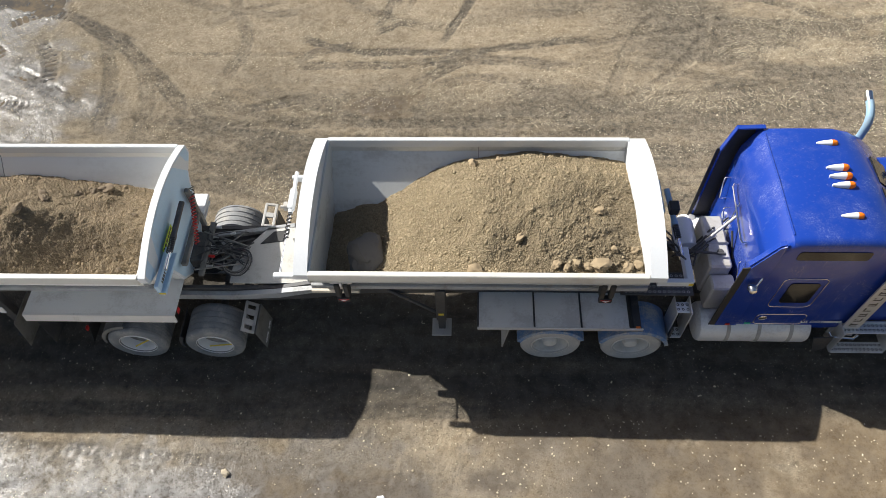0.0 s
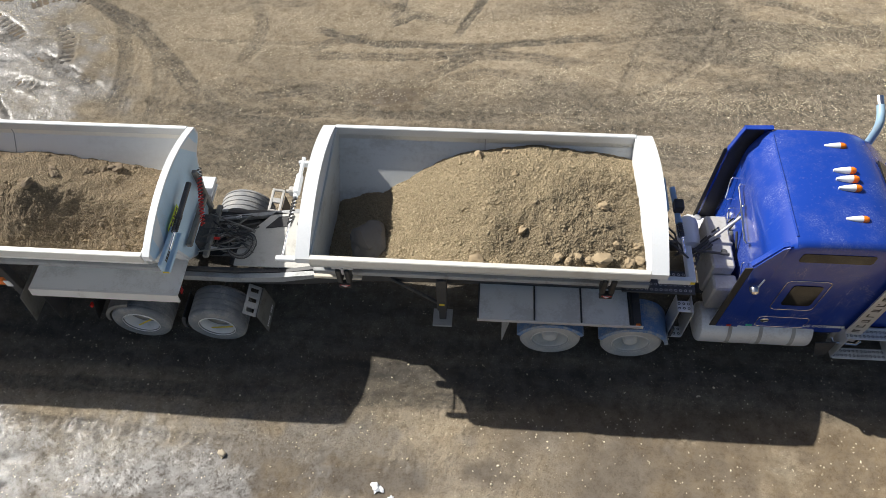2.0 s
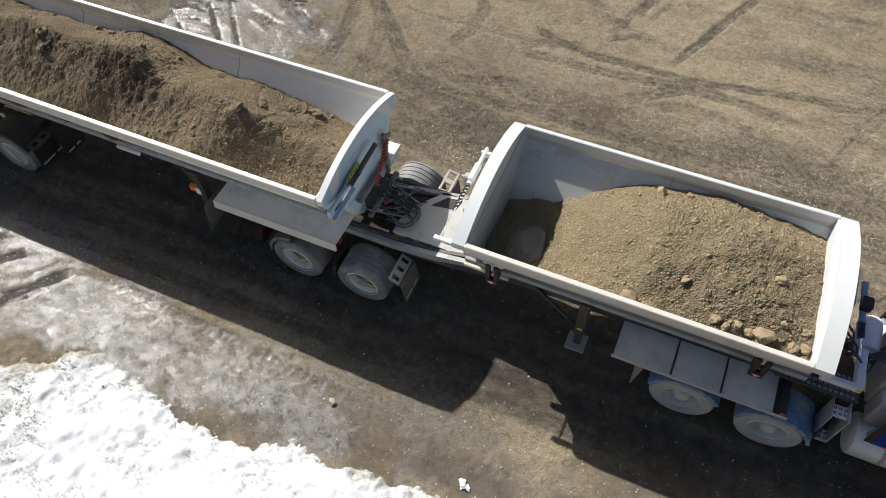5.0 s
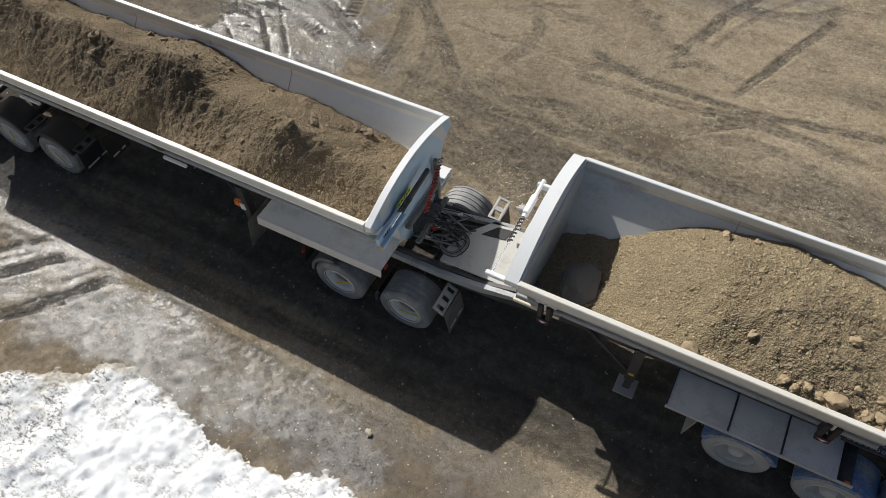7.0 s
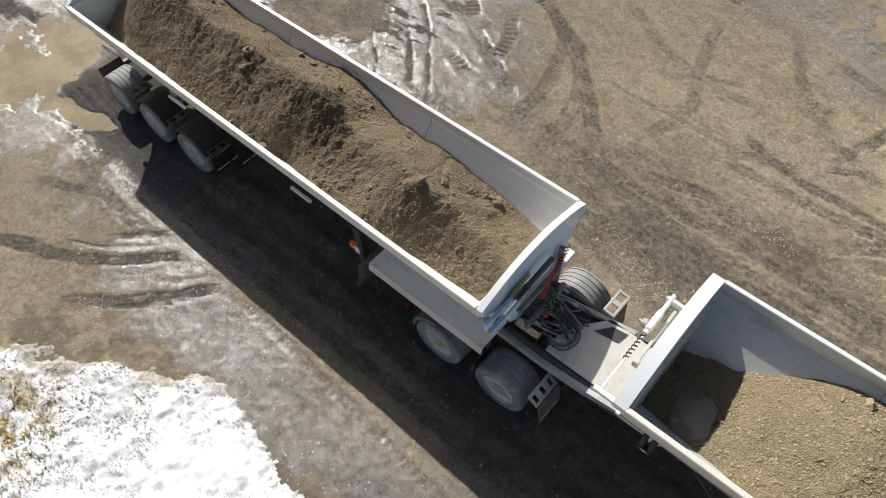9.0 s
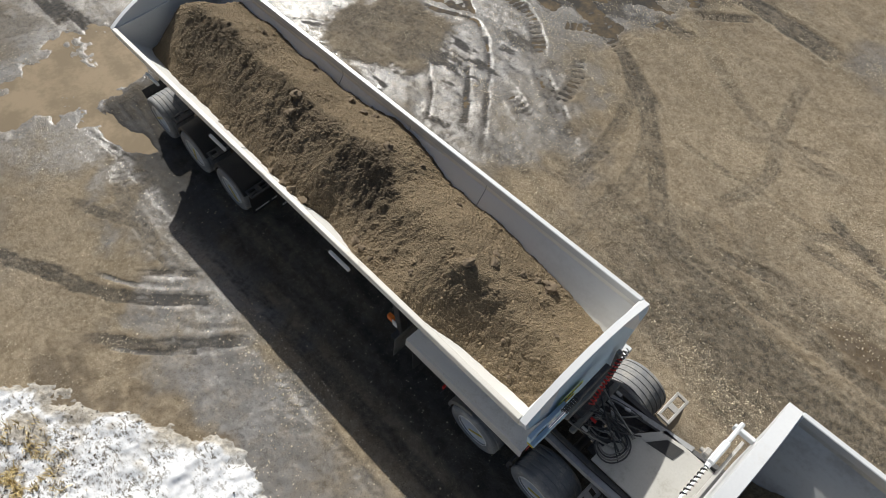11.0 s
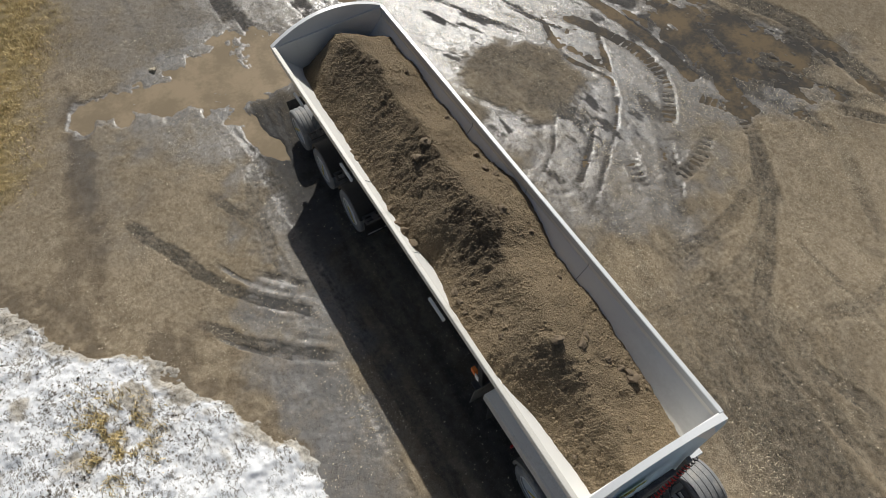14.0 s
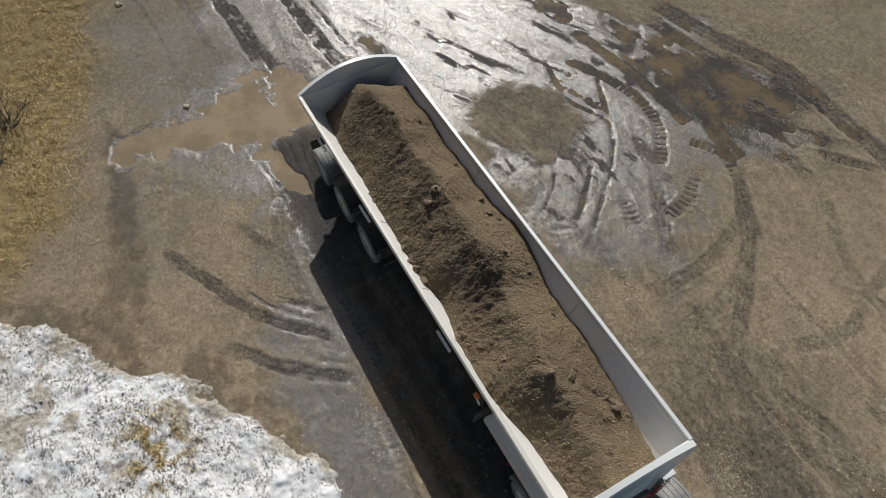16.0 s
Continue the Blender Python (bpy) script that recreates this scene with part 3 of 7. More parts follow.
ground_z = 0.025 * fbm(GX, GY, 2.6, 4, 1) + 0.006 * fbm(GX, GY, 0.34, 3, 5, 0.6)
ground_z *= step(60, 20, np.hypot(GX + 8, GY - 8)) * 0.8 + 0.2
wet, mud, turf, pale = (np.zeros(GX.shape) for _ in range(4))

# the way that trucks drive, as a slope that changes along the yard
slope_x = np.linspace(-60, 60, 481)
slope = np.interp(slope_x, (-30, -21, -15, -12, -9, -4, 0, 4), (0.1, 0.42, 0.42, 0.0, -0.27, -0.25, 0.0, 0.03))
drift = np.interp(GX, slope_x, np.cumsum(slope) * 0.25)
drift = drift - np.interp(0.0, slope_x, np.cumsum(slope) * 0.25)
LANE = GY - drift
open_yard = step(8.3, 9.0, GY)
# churned darker fines, in streaks along the way
streak = fbm(GX * 0.2, GY + 0.03 * GX, 0.6, 5, 2, 0.62)
# dark band along the lane: the trucks' shade painted into the ground colour
lane_shade = np.clip(0.86 + 0.16 * streak, 0, 1) * np.exp(-((GY - 6.3 + 0.12 * fbm(GX, GY, 1.4, 4, 3)) / 2.1) ** 8) * step(-18.5, -16.0, GX)
long_streak, short_streak = fbm(GX * 0.07, LANE, 0.55, 5, 4, 0.66), fbm(GX * 0.22, LANE, 0.42, 5, 8, 0.66)
mud = np.maximum(mud, open_yard * 0.50 * step(0.15, 0.95, long_streak + 0.25 * short_streak) * step(16, 6, GX))
mud = np.maximum(mud, open_yard * 0.36 * step(0.2, 0.9, short_streak))
mud = np.maximum(mud, 0.60 * step(-0.25, 0.7, streak) * step(9.3, 10.3, GY) * step(11.9, 11.2, GY + 0.3 * fbm(GX, GY, 2.0, 2, 3)))
mud = np.maximum(mud, 0.50 * step(-0.1, 0.7, fbm(GX * 0.25, GY, 0.55, 5, 6, 0.6)) * step(-2.5, 0.5, GX) * step(11.6, 12.2, GY) * step(13.4, 12.7, GY))
mud = np.maximum(mud, 0.30 * step(0.1, 0.8, fbm(GX * 0.5 + GY * 0.3, GY * 0.9 - GX * 0.25, 0.9, 5, 9, 0.62)) * step(12.0, 14.0, GY))
mud = np.maximum(mud, 0.36 * step(0.1, 0.9, fbm(GX, GY, 1.8, 5, 7, 0.62)))
mud = np.maximum(mud, open_yard * 0.22 * step(-3.0, -8.0, GX) * step(-0.4, 0.5, fbm(GX * 0.4, LANE, 1.0, 5, 1, 0.6)))
pale = np.maximum(pale, step(0.0, 0.6, fbm(GX * 0.35, LANE, 0.8, 5, 8, 0.62)) * open_yard)
pale = np.maximum(pale, 0.6 * step(0.2, 0.8, fbm(GX, GY, 0.9, 5, 3, 0.62)) * step(5.0, 4.0, GY))
mud = np.maximum(mud, 0.88 * step(0.5, 4.0, GX) * step(5.0, 4.0, GY) * step(-0.9, 0.4, fbm(GX * 0.4, GY, 0.9, 5, 2, 0.62)))
mud = np.maximum(mud, 0.85 * step(2.5, 5.5, GX) * step(9.5, 11.0, GY) * step(-0.7, 0.5, fbm(GX * 0.3, LANE, 0.8, 5, 6, 0.62)))
# mud streaks, strengthened to paint in the gravel's darker look against the sun
mud = np.maximum(mud, 0.85 * step(-8.5, -5.0, GX) * step(14.6, 12.0, GY) * open_yard * step(-0.8, 0.4, short_streak) * step(2.0, -2.0, GX))
mud = np.maximum(mud, np.clip(0.84 + 0.30 * long_streak + 0.25 * short_streak, 0.1, 0.9) * step(-8.0, -5.0, GX) * step(14.0, 11.0, GY + 0.5 * fbm(GX, GY, 1.5, 4, 2)) * open_yard)
mud = np.maximum(mud, np.clip(0.40 + 0.30 * long_streak + 0.25 * short_streak, 0, 0.8) * step(0.0, 3.0, GX) * open_yard)
ground_z += open_yard * (0.008 * short_streak + 0.006 * np.abs(fbm(GX, GY, 0.15, 2, 6, 0.6)))

# wet ground
for patch in (
    blob(-17.4, 11.2, 6.6, 3.8, 22, 0.3, 0.3, 1.6),
    0.9 * blob(-13.2, 14.9, 3.8, 2.4, 30, 0.4, 0.4, 1.2, 5),
    0.78 * blob(-10.9, 11.7, 2.0, 2.4, 50, 0.5, 0.45, 0.8, 6),
    0.75 * blob(-22.0, 6.6, 4.8, 2.2, 5, 0.5, 0.45, 1.2, 7),
    0.85 * blob(-18.0, 4.2, 2.6, 2.4, 0, 0.5, 0.4, 0.9, 8),
    0.7 * blob(-12.6, 4.2, 2.8, 0.8, -8, 0.6, 0.6, 0.7, 9),
    0.95 * blob(-8.4, 3.1, 3.8, 0.95, -6, 0.6, 0.5, 0.7, 2),
    0.8 * blob(-5.0, 3.0, 2.8, 0.7, -4, 0.6, 0.5, 0.6, 4),
    0.5 * blob(-3.0, 3.6, 2.8, 0.5, 0, 0.6, 0.6, 0.5, 4),
    0.35 * blob(-17.0, 0.9, 2.2, 0.8, 0, 0.6, 0.5, 0.8, 1),
    0.5 * blob(-21.6, 3.9, 3.6, 2.4, 5, 0.7, 0.5, 0.9, 6),
    0.4 * blob(1.0, 3.2, 3.5, 0.7, 0, 0.7, 0.6, 0.7, 7),
    0.7 * blob(-2.0, 19.0, 3.2, 1.6, 0, 0.5, 0.4, 1.2, 3),
    0.45 * blob(-10.3, 12.2, 0.9, 1.6, 0, 0.6, 0.5, 0.8, 10),
):
    wet = np.maximum(wet, patch)
dry = blob(-14.0, 11.15, 1.85, 1.25, 42, 0.18, 0.22, 0.6, 11)
wet = wet * (1 - 0.8 * dry)
mud = np.maximum(mud, 0.6 * dry * step(-0.6, 0.5, fbm(GX, LANE, 0.5, 5, 3, 0.62)))
# the flat that stands half under water: low, rough in streaks
flat = np.maximum(blob(-17.6, 11.4, 6.4, 3.9, 22, 0.25, 0.3, 1.6), 0.9 * blob(-12.6, 14.3, 3.8, 2.5, 30, 0.3, 0.4, 1.2, 5))
flat *= step(8.3, 9.0, GY)
rough_flat = 0.7 * fbm(GX * 0.14, LANE, 0.45, 4, 5, 0.55) + 0.45 * fbm(GX * 0.6, LANE, 0.8, 4, 9, 0.5)
ground_z = ground_z * (1 - 0.75 * flat) + flat * (-0.012 + 0.011 * rough_flat) + 0.028 * dry * flat
mud = np.maximum(mud, 0.85 * flat * (1 - 0.5 * dry) * step(0.3, 0.85, fbm(GX * 0.18, LANE, 0.34, 5, 7, 0.68)))
mire = blob(-11.7, 16.75, 2.9, 1.45, 34, 0.45, 0.45, 0.7, 10)
mud = np.maximum(mud, 0.92 * mire)
mud *= 1 - 0.6 * step(3.0, -2.0, GX) * step(11.3, 12.8, GY) * (1 - flat) * (1 - mire)
mud *= 1 - 0.6 * step(-8.0, -10.0, GX) * step(4.6, 3.8, GY)
# soft brown silt beside the snow and along the drain
silt = np.zeros(GX.shape)
for patch in (0.85 * blob(-16.6, 0.5, 2.6, 0.32, -8, 0.6, 0.45, 0.5, 4), 0.6 * blob(-14.2, -0.3, 1.2, 0.3, -28, 0.6, 0.5, 0.5, 2), 1.0 * blob(-4.2, 2.85, 2.2, 0.30, 2, 0.5, 0.45, 0.5, 1), 0.95 * blob(-1.0, 3.15, 2.4, 0.30, 4, 0.5, 0.45, 0.5, 2),
              0.35 * blob(2.6, 3.5, 2.8, 0.5, 0, 0.7, 0.5, 0.8, 6), 1.0 * blob(-1.40, 11.75, 0.75, 0.24, 8, 0.3, 0.35, 0.4, 3), 0.9 * blob(-1.15, 11.36, 0.35, 0.10, 5, 0.4, 0.4, 0.3, 3), 0.6 * blob(-8.0, 1.6, 2.6, 0.6, 20, 0.7, 0.5, 0.8, 5)):
    silt = np.maximum(silt, patch)
bank = np.interp(GX, (-18.5, -16.0, -15.0, -14.1, -13.1, -11.9, -11.5, -10.6, -9.5, -8.6, -8.1, -7.4, -6.2, -4.6, -3.7, -2.3, -1.3, -0.7),
                 (-5.0, -3.6, -2.9, -1.5, -1.1, -0.1, 0.8, 1.2, 1.75, 2.3, 2.8, 2.75, 2.5, 2.4, 2.75, 2.75, 3.0, 2.9))
silt = np.maximum(silt, 0.75 * step(1.5, 0.3, GY - bank) * step(-0.6, 0.4, fbm(GX, GY, 0.7, 5, 7, 0.62)) * step(0.5, -0.5, GX) * step(-17.5, -15.5, GX))
silt = np.maximum(silt, 0.9 * step(0.3, 2.5, GX + 0.8 * fbm(GX, GY, 1.0, 4, 5)) * step(4.9, 4.2, GY) * step(-1.6, -0.2, fbm(GX * 0.7, GY, 0.8, 5, 11, 0.62)))
# soft lumpy mud on the near side of the lane
churn = step(4.9, 3.9, GY) * step(4.0, 1.0, GX) * step(-15, -12, GX)
ground_z += 0.009 * churn * (1 - 0.8 * silt) * np.abs(fbm(GX, GY, 0.22, 4, 3, 0.65))


def track(points, width, depth, dark, gloss=0.0, tread=0.0, fade=0.6):
    """A tyre's mark: a shallow rut with dark fines and, if told, bars of tread."""
    global ground_z, mud, wet
    pts = np.array(points)
    i0, i1 = np.searchsorted(GX[:, 0], (pts[:, 0].min() - 1, pts[:, 0].max() + 1))
    j0, j1 = np.searchsorted(GY[0], (pts[:, 1].min() - 1, pts[:, 1].max() + 1))
    here = (slice(i0, i1), slice(j0, j1))
    x, y = GX[here], GY[here]
    d, s, run = along(points, x, y)
    d = d + min(0.035, 0.13 * width) * fbm(x, y, 0.3, 4, 9, 0.65)
    ends = step(0, fade, s) * step(0, fade, run - s)
    body = step(width * 0.60, width * 0.40, d) * ends
    patchy = np.clip(0.92 + 0.35 * fbm(x, y, 0.30, 5, 10, 0.72), 0, 1.15)
    rib = 0.80 + 0.20 * np.cos(d / width * 19.0)
    bars = 0.5 + 0.5 * np.sin(s / 0.085 * math.pi) if tread else 1.0
    berm = np.exp(-((d - width * 0.62) / 0.05) ** 2) * ends
    ground_z[here] += -depth * body * (1 - tread + tread * bars) + 0.4 * depth * berm * max(0.0, 1 - 2 * gloss)
    mud[here] = np.maximum(mud[here], np.clip(1.4 * dark * body * patchy * rib * (1 - 0.45 * tread + 0.45 * tread * bars), 0, 0.95))
    wet[here] = np.maximum(wet[here], gloss * body)


# sweeping arcs beside the snow
track([(-14.95, 1.05), (-14.13, 1.39), (-13.48, 1.76), (-12.67, 2.09), (-11.96, 2.49), (-11.32, 3.01), (-10.5, 3.9)], 0.30, 0.012, 0.95, 0.1, 0, 0.4)
track([(-14.9, 2.88), (-14.17, 3.16), (-13.6, 3.45), (-12.99, 3.76)], 0.24, 0.012, 0.7, 0.15)
track([(-11.75, 1.48), (-11.14, 1.96), (-10.52, 2.47), (-9.89, 3.2), (-9.21, 4.0)], 0.26, 0.012, 0.9, 0.35)
track([(-11.3, 1.65), (-10.6, 2.2), (-10.0, 2.8), (-9.3, 3.7)], 0.10, 0.010, 0.6, 0.7)
track([(-12.05, 3.12), (-11.65, 3.56), (-11.17, 4.0)], 0.16, 0.02, 0.8, 0.3, 0, 0.2)
track([(-12.9, 2.35), (-11.9, 2.9), (-11.0, 3.8)], 0.10, 0.010, 0.4, 0.8)
track([(-11.0, 2.7), (-10.1, 3.4), (-9.6, 4.1)], 0.12, 0.010, 0.3, 0.7)
# marks on the open yard
track([(-1.35, 15.7), (-1.55, 14.9), (-1.77, 14.28)], 0.26, 0.02, 0.8, 0, 0.3, 0.3)
track([(-1.85, 14.15), (-1.3, 14.45), (-0.85, 14.65)], 0.26, 0.02, 0.8, 0, 0.3, 0.3)
track([(-0.2, 13.6), (0.25, 14.6), (0.75, 15.8), (1.6, 17.8)], 0.24, 0.02, 0.85)
track([(-4.0, 12.95), (-2.9, 13.6), (-1.9, 13.75)], 0.32, 0.02, 0.6)
track([(-3.8, 14.15), (-2.9, 13.75), (-1.81, 13.5), (0.27, 13.49), (1.5, 13.63), (3.9, 13.95)], 0.24, 0.02, 0.85, 0, 0.2, 0.8)
track([(-3.9, 13.0), (-2.4, 13.05), (-0.95, 13.05), (1.49, 13.41)], 0.30, 0.02, 0.7, 0, 0.5, 0.8)
track([(-7.0, 13.46), (-4.43, 13.44), (-3.0, 13.51)], 0.14, 0.01, 0.5)
track([(-1.0, 12.1), (0.28, 13.04), (1.49, 13.18), (3.0, 12.9)], 0.34, 0.02, 0.65, 0, 0.5)
track([(-4.75, 11.55), (-3.75, 11.78), (-2.95, 11.98)], 0.30, 0.04, 0.85, 0.1, 0.6, 0.4)
track([(-7.5, 11.3), (-6.2, 11.25), (-4.04, 11.11), (-1.13, 11.11), (1.44, 11.18), (5.0, 11.35)], 0.24, 0.02, 0.75, 0, 0.4, 1.5)
track([(-4.0, 10.75), (-1.0, 10.7), (2.0, 10.75), (6.0, 11.0)], 0.24, 0.02, 0.65, 0, 0.4, 1.5)
track([(-5.35, 12.5), (-4.86, 11.78), (-4.14, 11.11)], 0.35, 0.015, 0.5)
track([(-0.4, 12.1), (0.59, 12.61), (1.47, 12.46), (3.2, 12.1)], 0.3, 0.02, 0.65, 0, 0.6)
track([(-9.4, 14.8), (-8.6, 14.2), (-7.75, 13.58), (-6.44, 12.22), (-5.6, 10.9)], 0.42, 0.02, 0.65, 0, 0.2, 1.0)
track([(-10.9, 13.2), (-9.4, 12.3), (-8.0, 11.4)], 0.36, 0.02, 0.55, 0, 0.2, 0.8)
track([(-11.4, 14.4), (-10.6, 14.9), (-9.8, 15.3)], 0.34, 0.03, 0.75, 0.1, 0.5)
track([(-10.5, 11.9), (-9.5, 11.55)], 0.34, 0.04, 0.85, 0.1, 0.7, 0.3)
track([(5.2, 14.9), (4.5, 13.8), (4.11, 12.92), (3.7, 11.5)], 0.30, 0.02, 0.45)
track([(6.5, 15.2), (6.0, 13.6), (4.8, 12.3), (3.8, 11.6)], 0.28, 0.02, 0.5)
track([(6.9, 15.5), (8.0, 15.3), (9.43, 14.47), (10.42, 13.85)], 0.30, 0.02, 0.75)
track([(9.6, 15.1), (9.95, 14.4), (10.1, 13.7)], 0.28, 0.02, 0.75, 0, 0.4)
track([(4.6, 12.85), (7.23, 12.36), (8.92, 11.65), (10.5, 11.2)], 0.26, 0.02, 0.6, 0, 0.5)
track([(4.0, 11.9), (6.5, 12.1), (8.5, 12.5), (11.0, 12.5)], 0.26, 0.02, 0.6, 0, 0.5)
track([(3.0, 13.6), (5.2, 14.1), (7.2, 14.3), (9.0, 13.7)], 0.22, 0.02, 0.5)
track([(-3.1, 15.9), (-2.2, 15.75)], 0.22, 0.02, 0.6, 0, 0, 0.3)
track([(-6.2, 14.3), (-5.2, 15.0), (-4.0, 15.5)], 0.2, 0.015, 0.4)
track([(-8.6, 16.6), (-6.5, 15.4), (-4.4, 14.9), (-3.2, 15.3)], 0.3, 0.02, 0.4, 0, 0, 1.2)
track([(-7.6, 13.75), (-6.9, 12.0), (-6.8, 10.2), (-7.1, 9.0)], 0.40, 0.02, 0.55, 0, 0.4, 0.8)
track([(-8.6, 14.3), (-7.9, 12.4), (-7.8, 10.6)], 0.36, 0.02, 0.55, 0, 0.4, 0.8)
track([(-6.0, 17.5), (-5.5, 15.6), (-4.9, 13.8), (-5.4, 12.0)], 0.34, 0.015, 0.45, 0, 0, 1.2)
track([(-4.2, 18.0), (-3.2, 16.2), (-1.6, 14.8), (0.6, 14.2)], 0.3, 0.015, 0.5, 0, 0.3, 1.0)
track([(-3.4, 17.6), (-1.2, 17.0), (0.6, 17.2), (2.0, 18.4)], 0.3, 0.02, 0.6, 0, 0.4, 1.0)
track([(-1.42, 15.0), (-0.95, 16.47), (-0.31, 17.74), (0.74, 19.27), (2.6, 20.3)], 0.30, 0.02, 0.85, 0, 0.4, 0.6)
track([(-1.1, 14.8), (-0.55, 16.2), (0.15, 17.4), (1.3, 18.8)], 0.16, 0.015, 0.5, 0, 0.4, 0.8)
# deep muddy ruts beyond the wet ground
track([(-16.35, 17.29), (-14.13, 17.85), (-11.97, 18.55), (-9.68, 18.59), (-7.99, 18.53), (-5.5, 18.2)], 0.62, 0.04, 0.95, 0.25, 0.4)
track([(-15.89, 16.64), (-13.36, 17.19), (-12.3, 17.25)], 0.50, 0.04, 0.9, 0.3, 0.4)
track([(-15.05, 16.0), (-13.08, 16.11), (-10.94, 15.39), (-9.6, 15.3)], 0.52, 0.04, 0.9, 0.3, 0.4)
track([(-9.3, 16.9), (-8.5, 17.6), (-7.71, 18.23)], 0.3, 0.04, 0.85, 0.1, 0.5)
track([(-9.7, 16.3), (-8.4, 16.35)], 0.32, 0.03, 0.8, 0.1, 0.5, 0.3)
track([(-10.93, 15.2), (-9.81, 14.93), (-8.49, 14.25), (-7.53, 13.75)], 0.36, 0.03, 0.75, 0.1, 0.6)
track([(-16.5, 14.4), (-13.5, 14.9), (-11.4, 14.9)], 0.34, 0.04, 0.8, 0.3, 0.4)
track([(-15.6, 13.5), (-13.6, 14.3), (-12.0, 14.2), (-10.6, 13.2)], 0.34, 0.03, 0.75, 0.3, 0.6)
track([(-10.4, 14.4), (-9.6, 13.2), (-9.3, 11.8)], 0.36, 0.03, 0.6, 0.05, 0.7, 0.8)
track([(-15.92, 13.01), (-14.22, 12.66), (-13.45, 12.88), (-12.82, 13.1), (-12.15, 12.8), (-11.39, 12.15), (-10.49, 11.13), (-9.48, 9.99)], 0.13, 0.013, 0.75, 0.4)
track([(-14.95, 14.15), (-14.1, 13.74), (-12.78, 13.17)], 0.14, 0.013, 0.75, 0.4)
track([(-12.15, 12.8), (-11.52, 12.89), (-10.87, 13.04)], 0.24, 0.013, 0.75, 0.4)
track([(-11.93, 11.99), (-11.38, 11.42), (-10.85, 10.87), (-10.38, 10.28)], 0.17, 0.013, 0.75, 0.4, 0, 0.3)
track([(-12.6, 11.27), (-11.83, 10.66), (-11.43, 10.25), (-11.03, 9.69)], 0.10, 0.013, 0.75, 0.4, 0, 0.3)
for a_, b_ in (((-11.92, 11.07), (-10.96, 11.03)), ((-11.25, 10.01), (-10.56, 10.15)), ((-10.63, 9.68), (-10.34, 10.17))):
    track([a_, b_], 0.16, 0.014, 0.6, 0.4, 0, 0.12)
for y_, w_ in ((7.45, 0.34), (8.0, 0.16), (5.75, 0.30)):
    track([(-23.6, y_ - 0.05), (-20.6, y_ + 0.12), (-18.9, y_ + 0.2)], w_, 0.010, 0.95, 0.15, 0.3, 0.9)
track([(-26.0, 5.3), (-23.56, 5.49), (-21.35, 5.6), (-19.9, 5.61)], 0.50, 0.012, 0.95, 0.05, 0.4)
track([(-26.5, 7.3), (-22.38, 7.42), (-19.58, 7.53), (-18.3, 7.75)], 0.42, 0.012, 0.95, 0.1, 0.4)
track([(-26.0, 3.0), (-23.81, 3.27), (-19.81, 3.37), (-18.9, 3.8)], 0.14, 0.004, 0.35, 0.2)
track([(-26.0, 4.3), (-22.5, 4.5), (-20.2, 4.6)], 0.3, 0.006, 0.4, 0.4, 0.3)
track([(-26.0, 6.3), (-22.5, 6.5), (-20.2, 6.4)], 0.3, 0.008, 0.4, 0.6, 0.3)
for i in range(6):
    track([(-17.6 + 0.2 * i, 4.0 + 0.28 * i), (-16.2 + 0.2 * i, 4.2 + 0.2 * i), (-14.6, 4.5 + 0.12 * i)], 0.11, 0.018, 0.4, 0.7, 0, 0.3)
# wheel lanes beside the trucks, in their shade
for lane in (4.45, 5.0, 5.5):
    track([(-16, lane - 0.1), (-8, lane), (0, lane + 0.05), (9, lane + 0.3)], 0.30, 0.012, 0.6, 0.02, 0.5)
track([(-15.4, 5.2), (-14.9, 4.2), (-13.6, 3.7), (-11.0, 3.6)], 0.3, 0.015, 0.5, 0.3, 0.4)
track([(-9.0, 3.9), (-6.0, 3.75), (-3.0, 3.55), (0.5, 3.3)], 0.2, 0.02, 0.5, 0.2, 0.7, 1.0)
track([(0.0, 5.2), (2.0, 4.5), (4.0, 4.0), (5.0, 3.2)], 0.4, 0.02, 0.5, 0.1, 0.8)
track([(1.5, 5.2), (3.4, 4.6), (5.2, 4.0), (6.3, 3.2)], 0.4, 0.02, 0.5, 0.1, 0.8)
ground_z += 0.010 * np.clip(mud, 0, 1) * fbm(GX, GY, 0.13, 3, 7, 0.7)
mud *= 1 - 0.7 * silt

# turf along the far edge of the yard
verge_y = np.interp(GX, (-60.0, -26.0, -22.1, -19.0, -16.9, -15.0), (5.3, 1.85, 1.05, -0.05, -1.1, -3.2))
verge = step(0.55, -0.75, GY - verge_y + 0.45 * fbm(GX, GY, 0.9, 5, 2, 0.62)) * step(-14.0, -16.0, GX)
turf = np.clip(verge, 0, 1)
ground_z += turf * (0.05 + 0.035 * fbm(GX, GY, 0.22, 3, 4))
wet *= 1 - turf

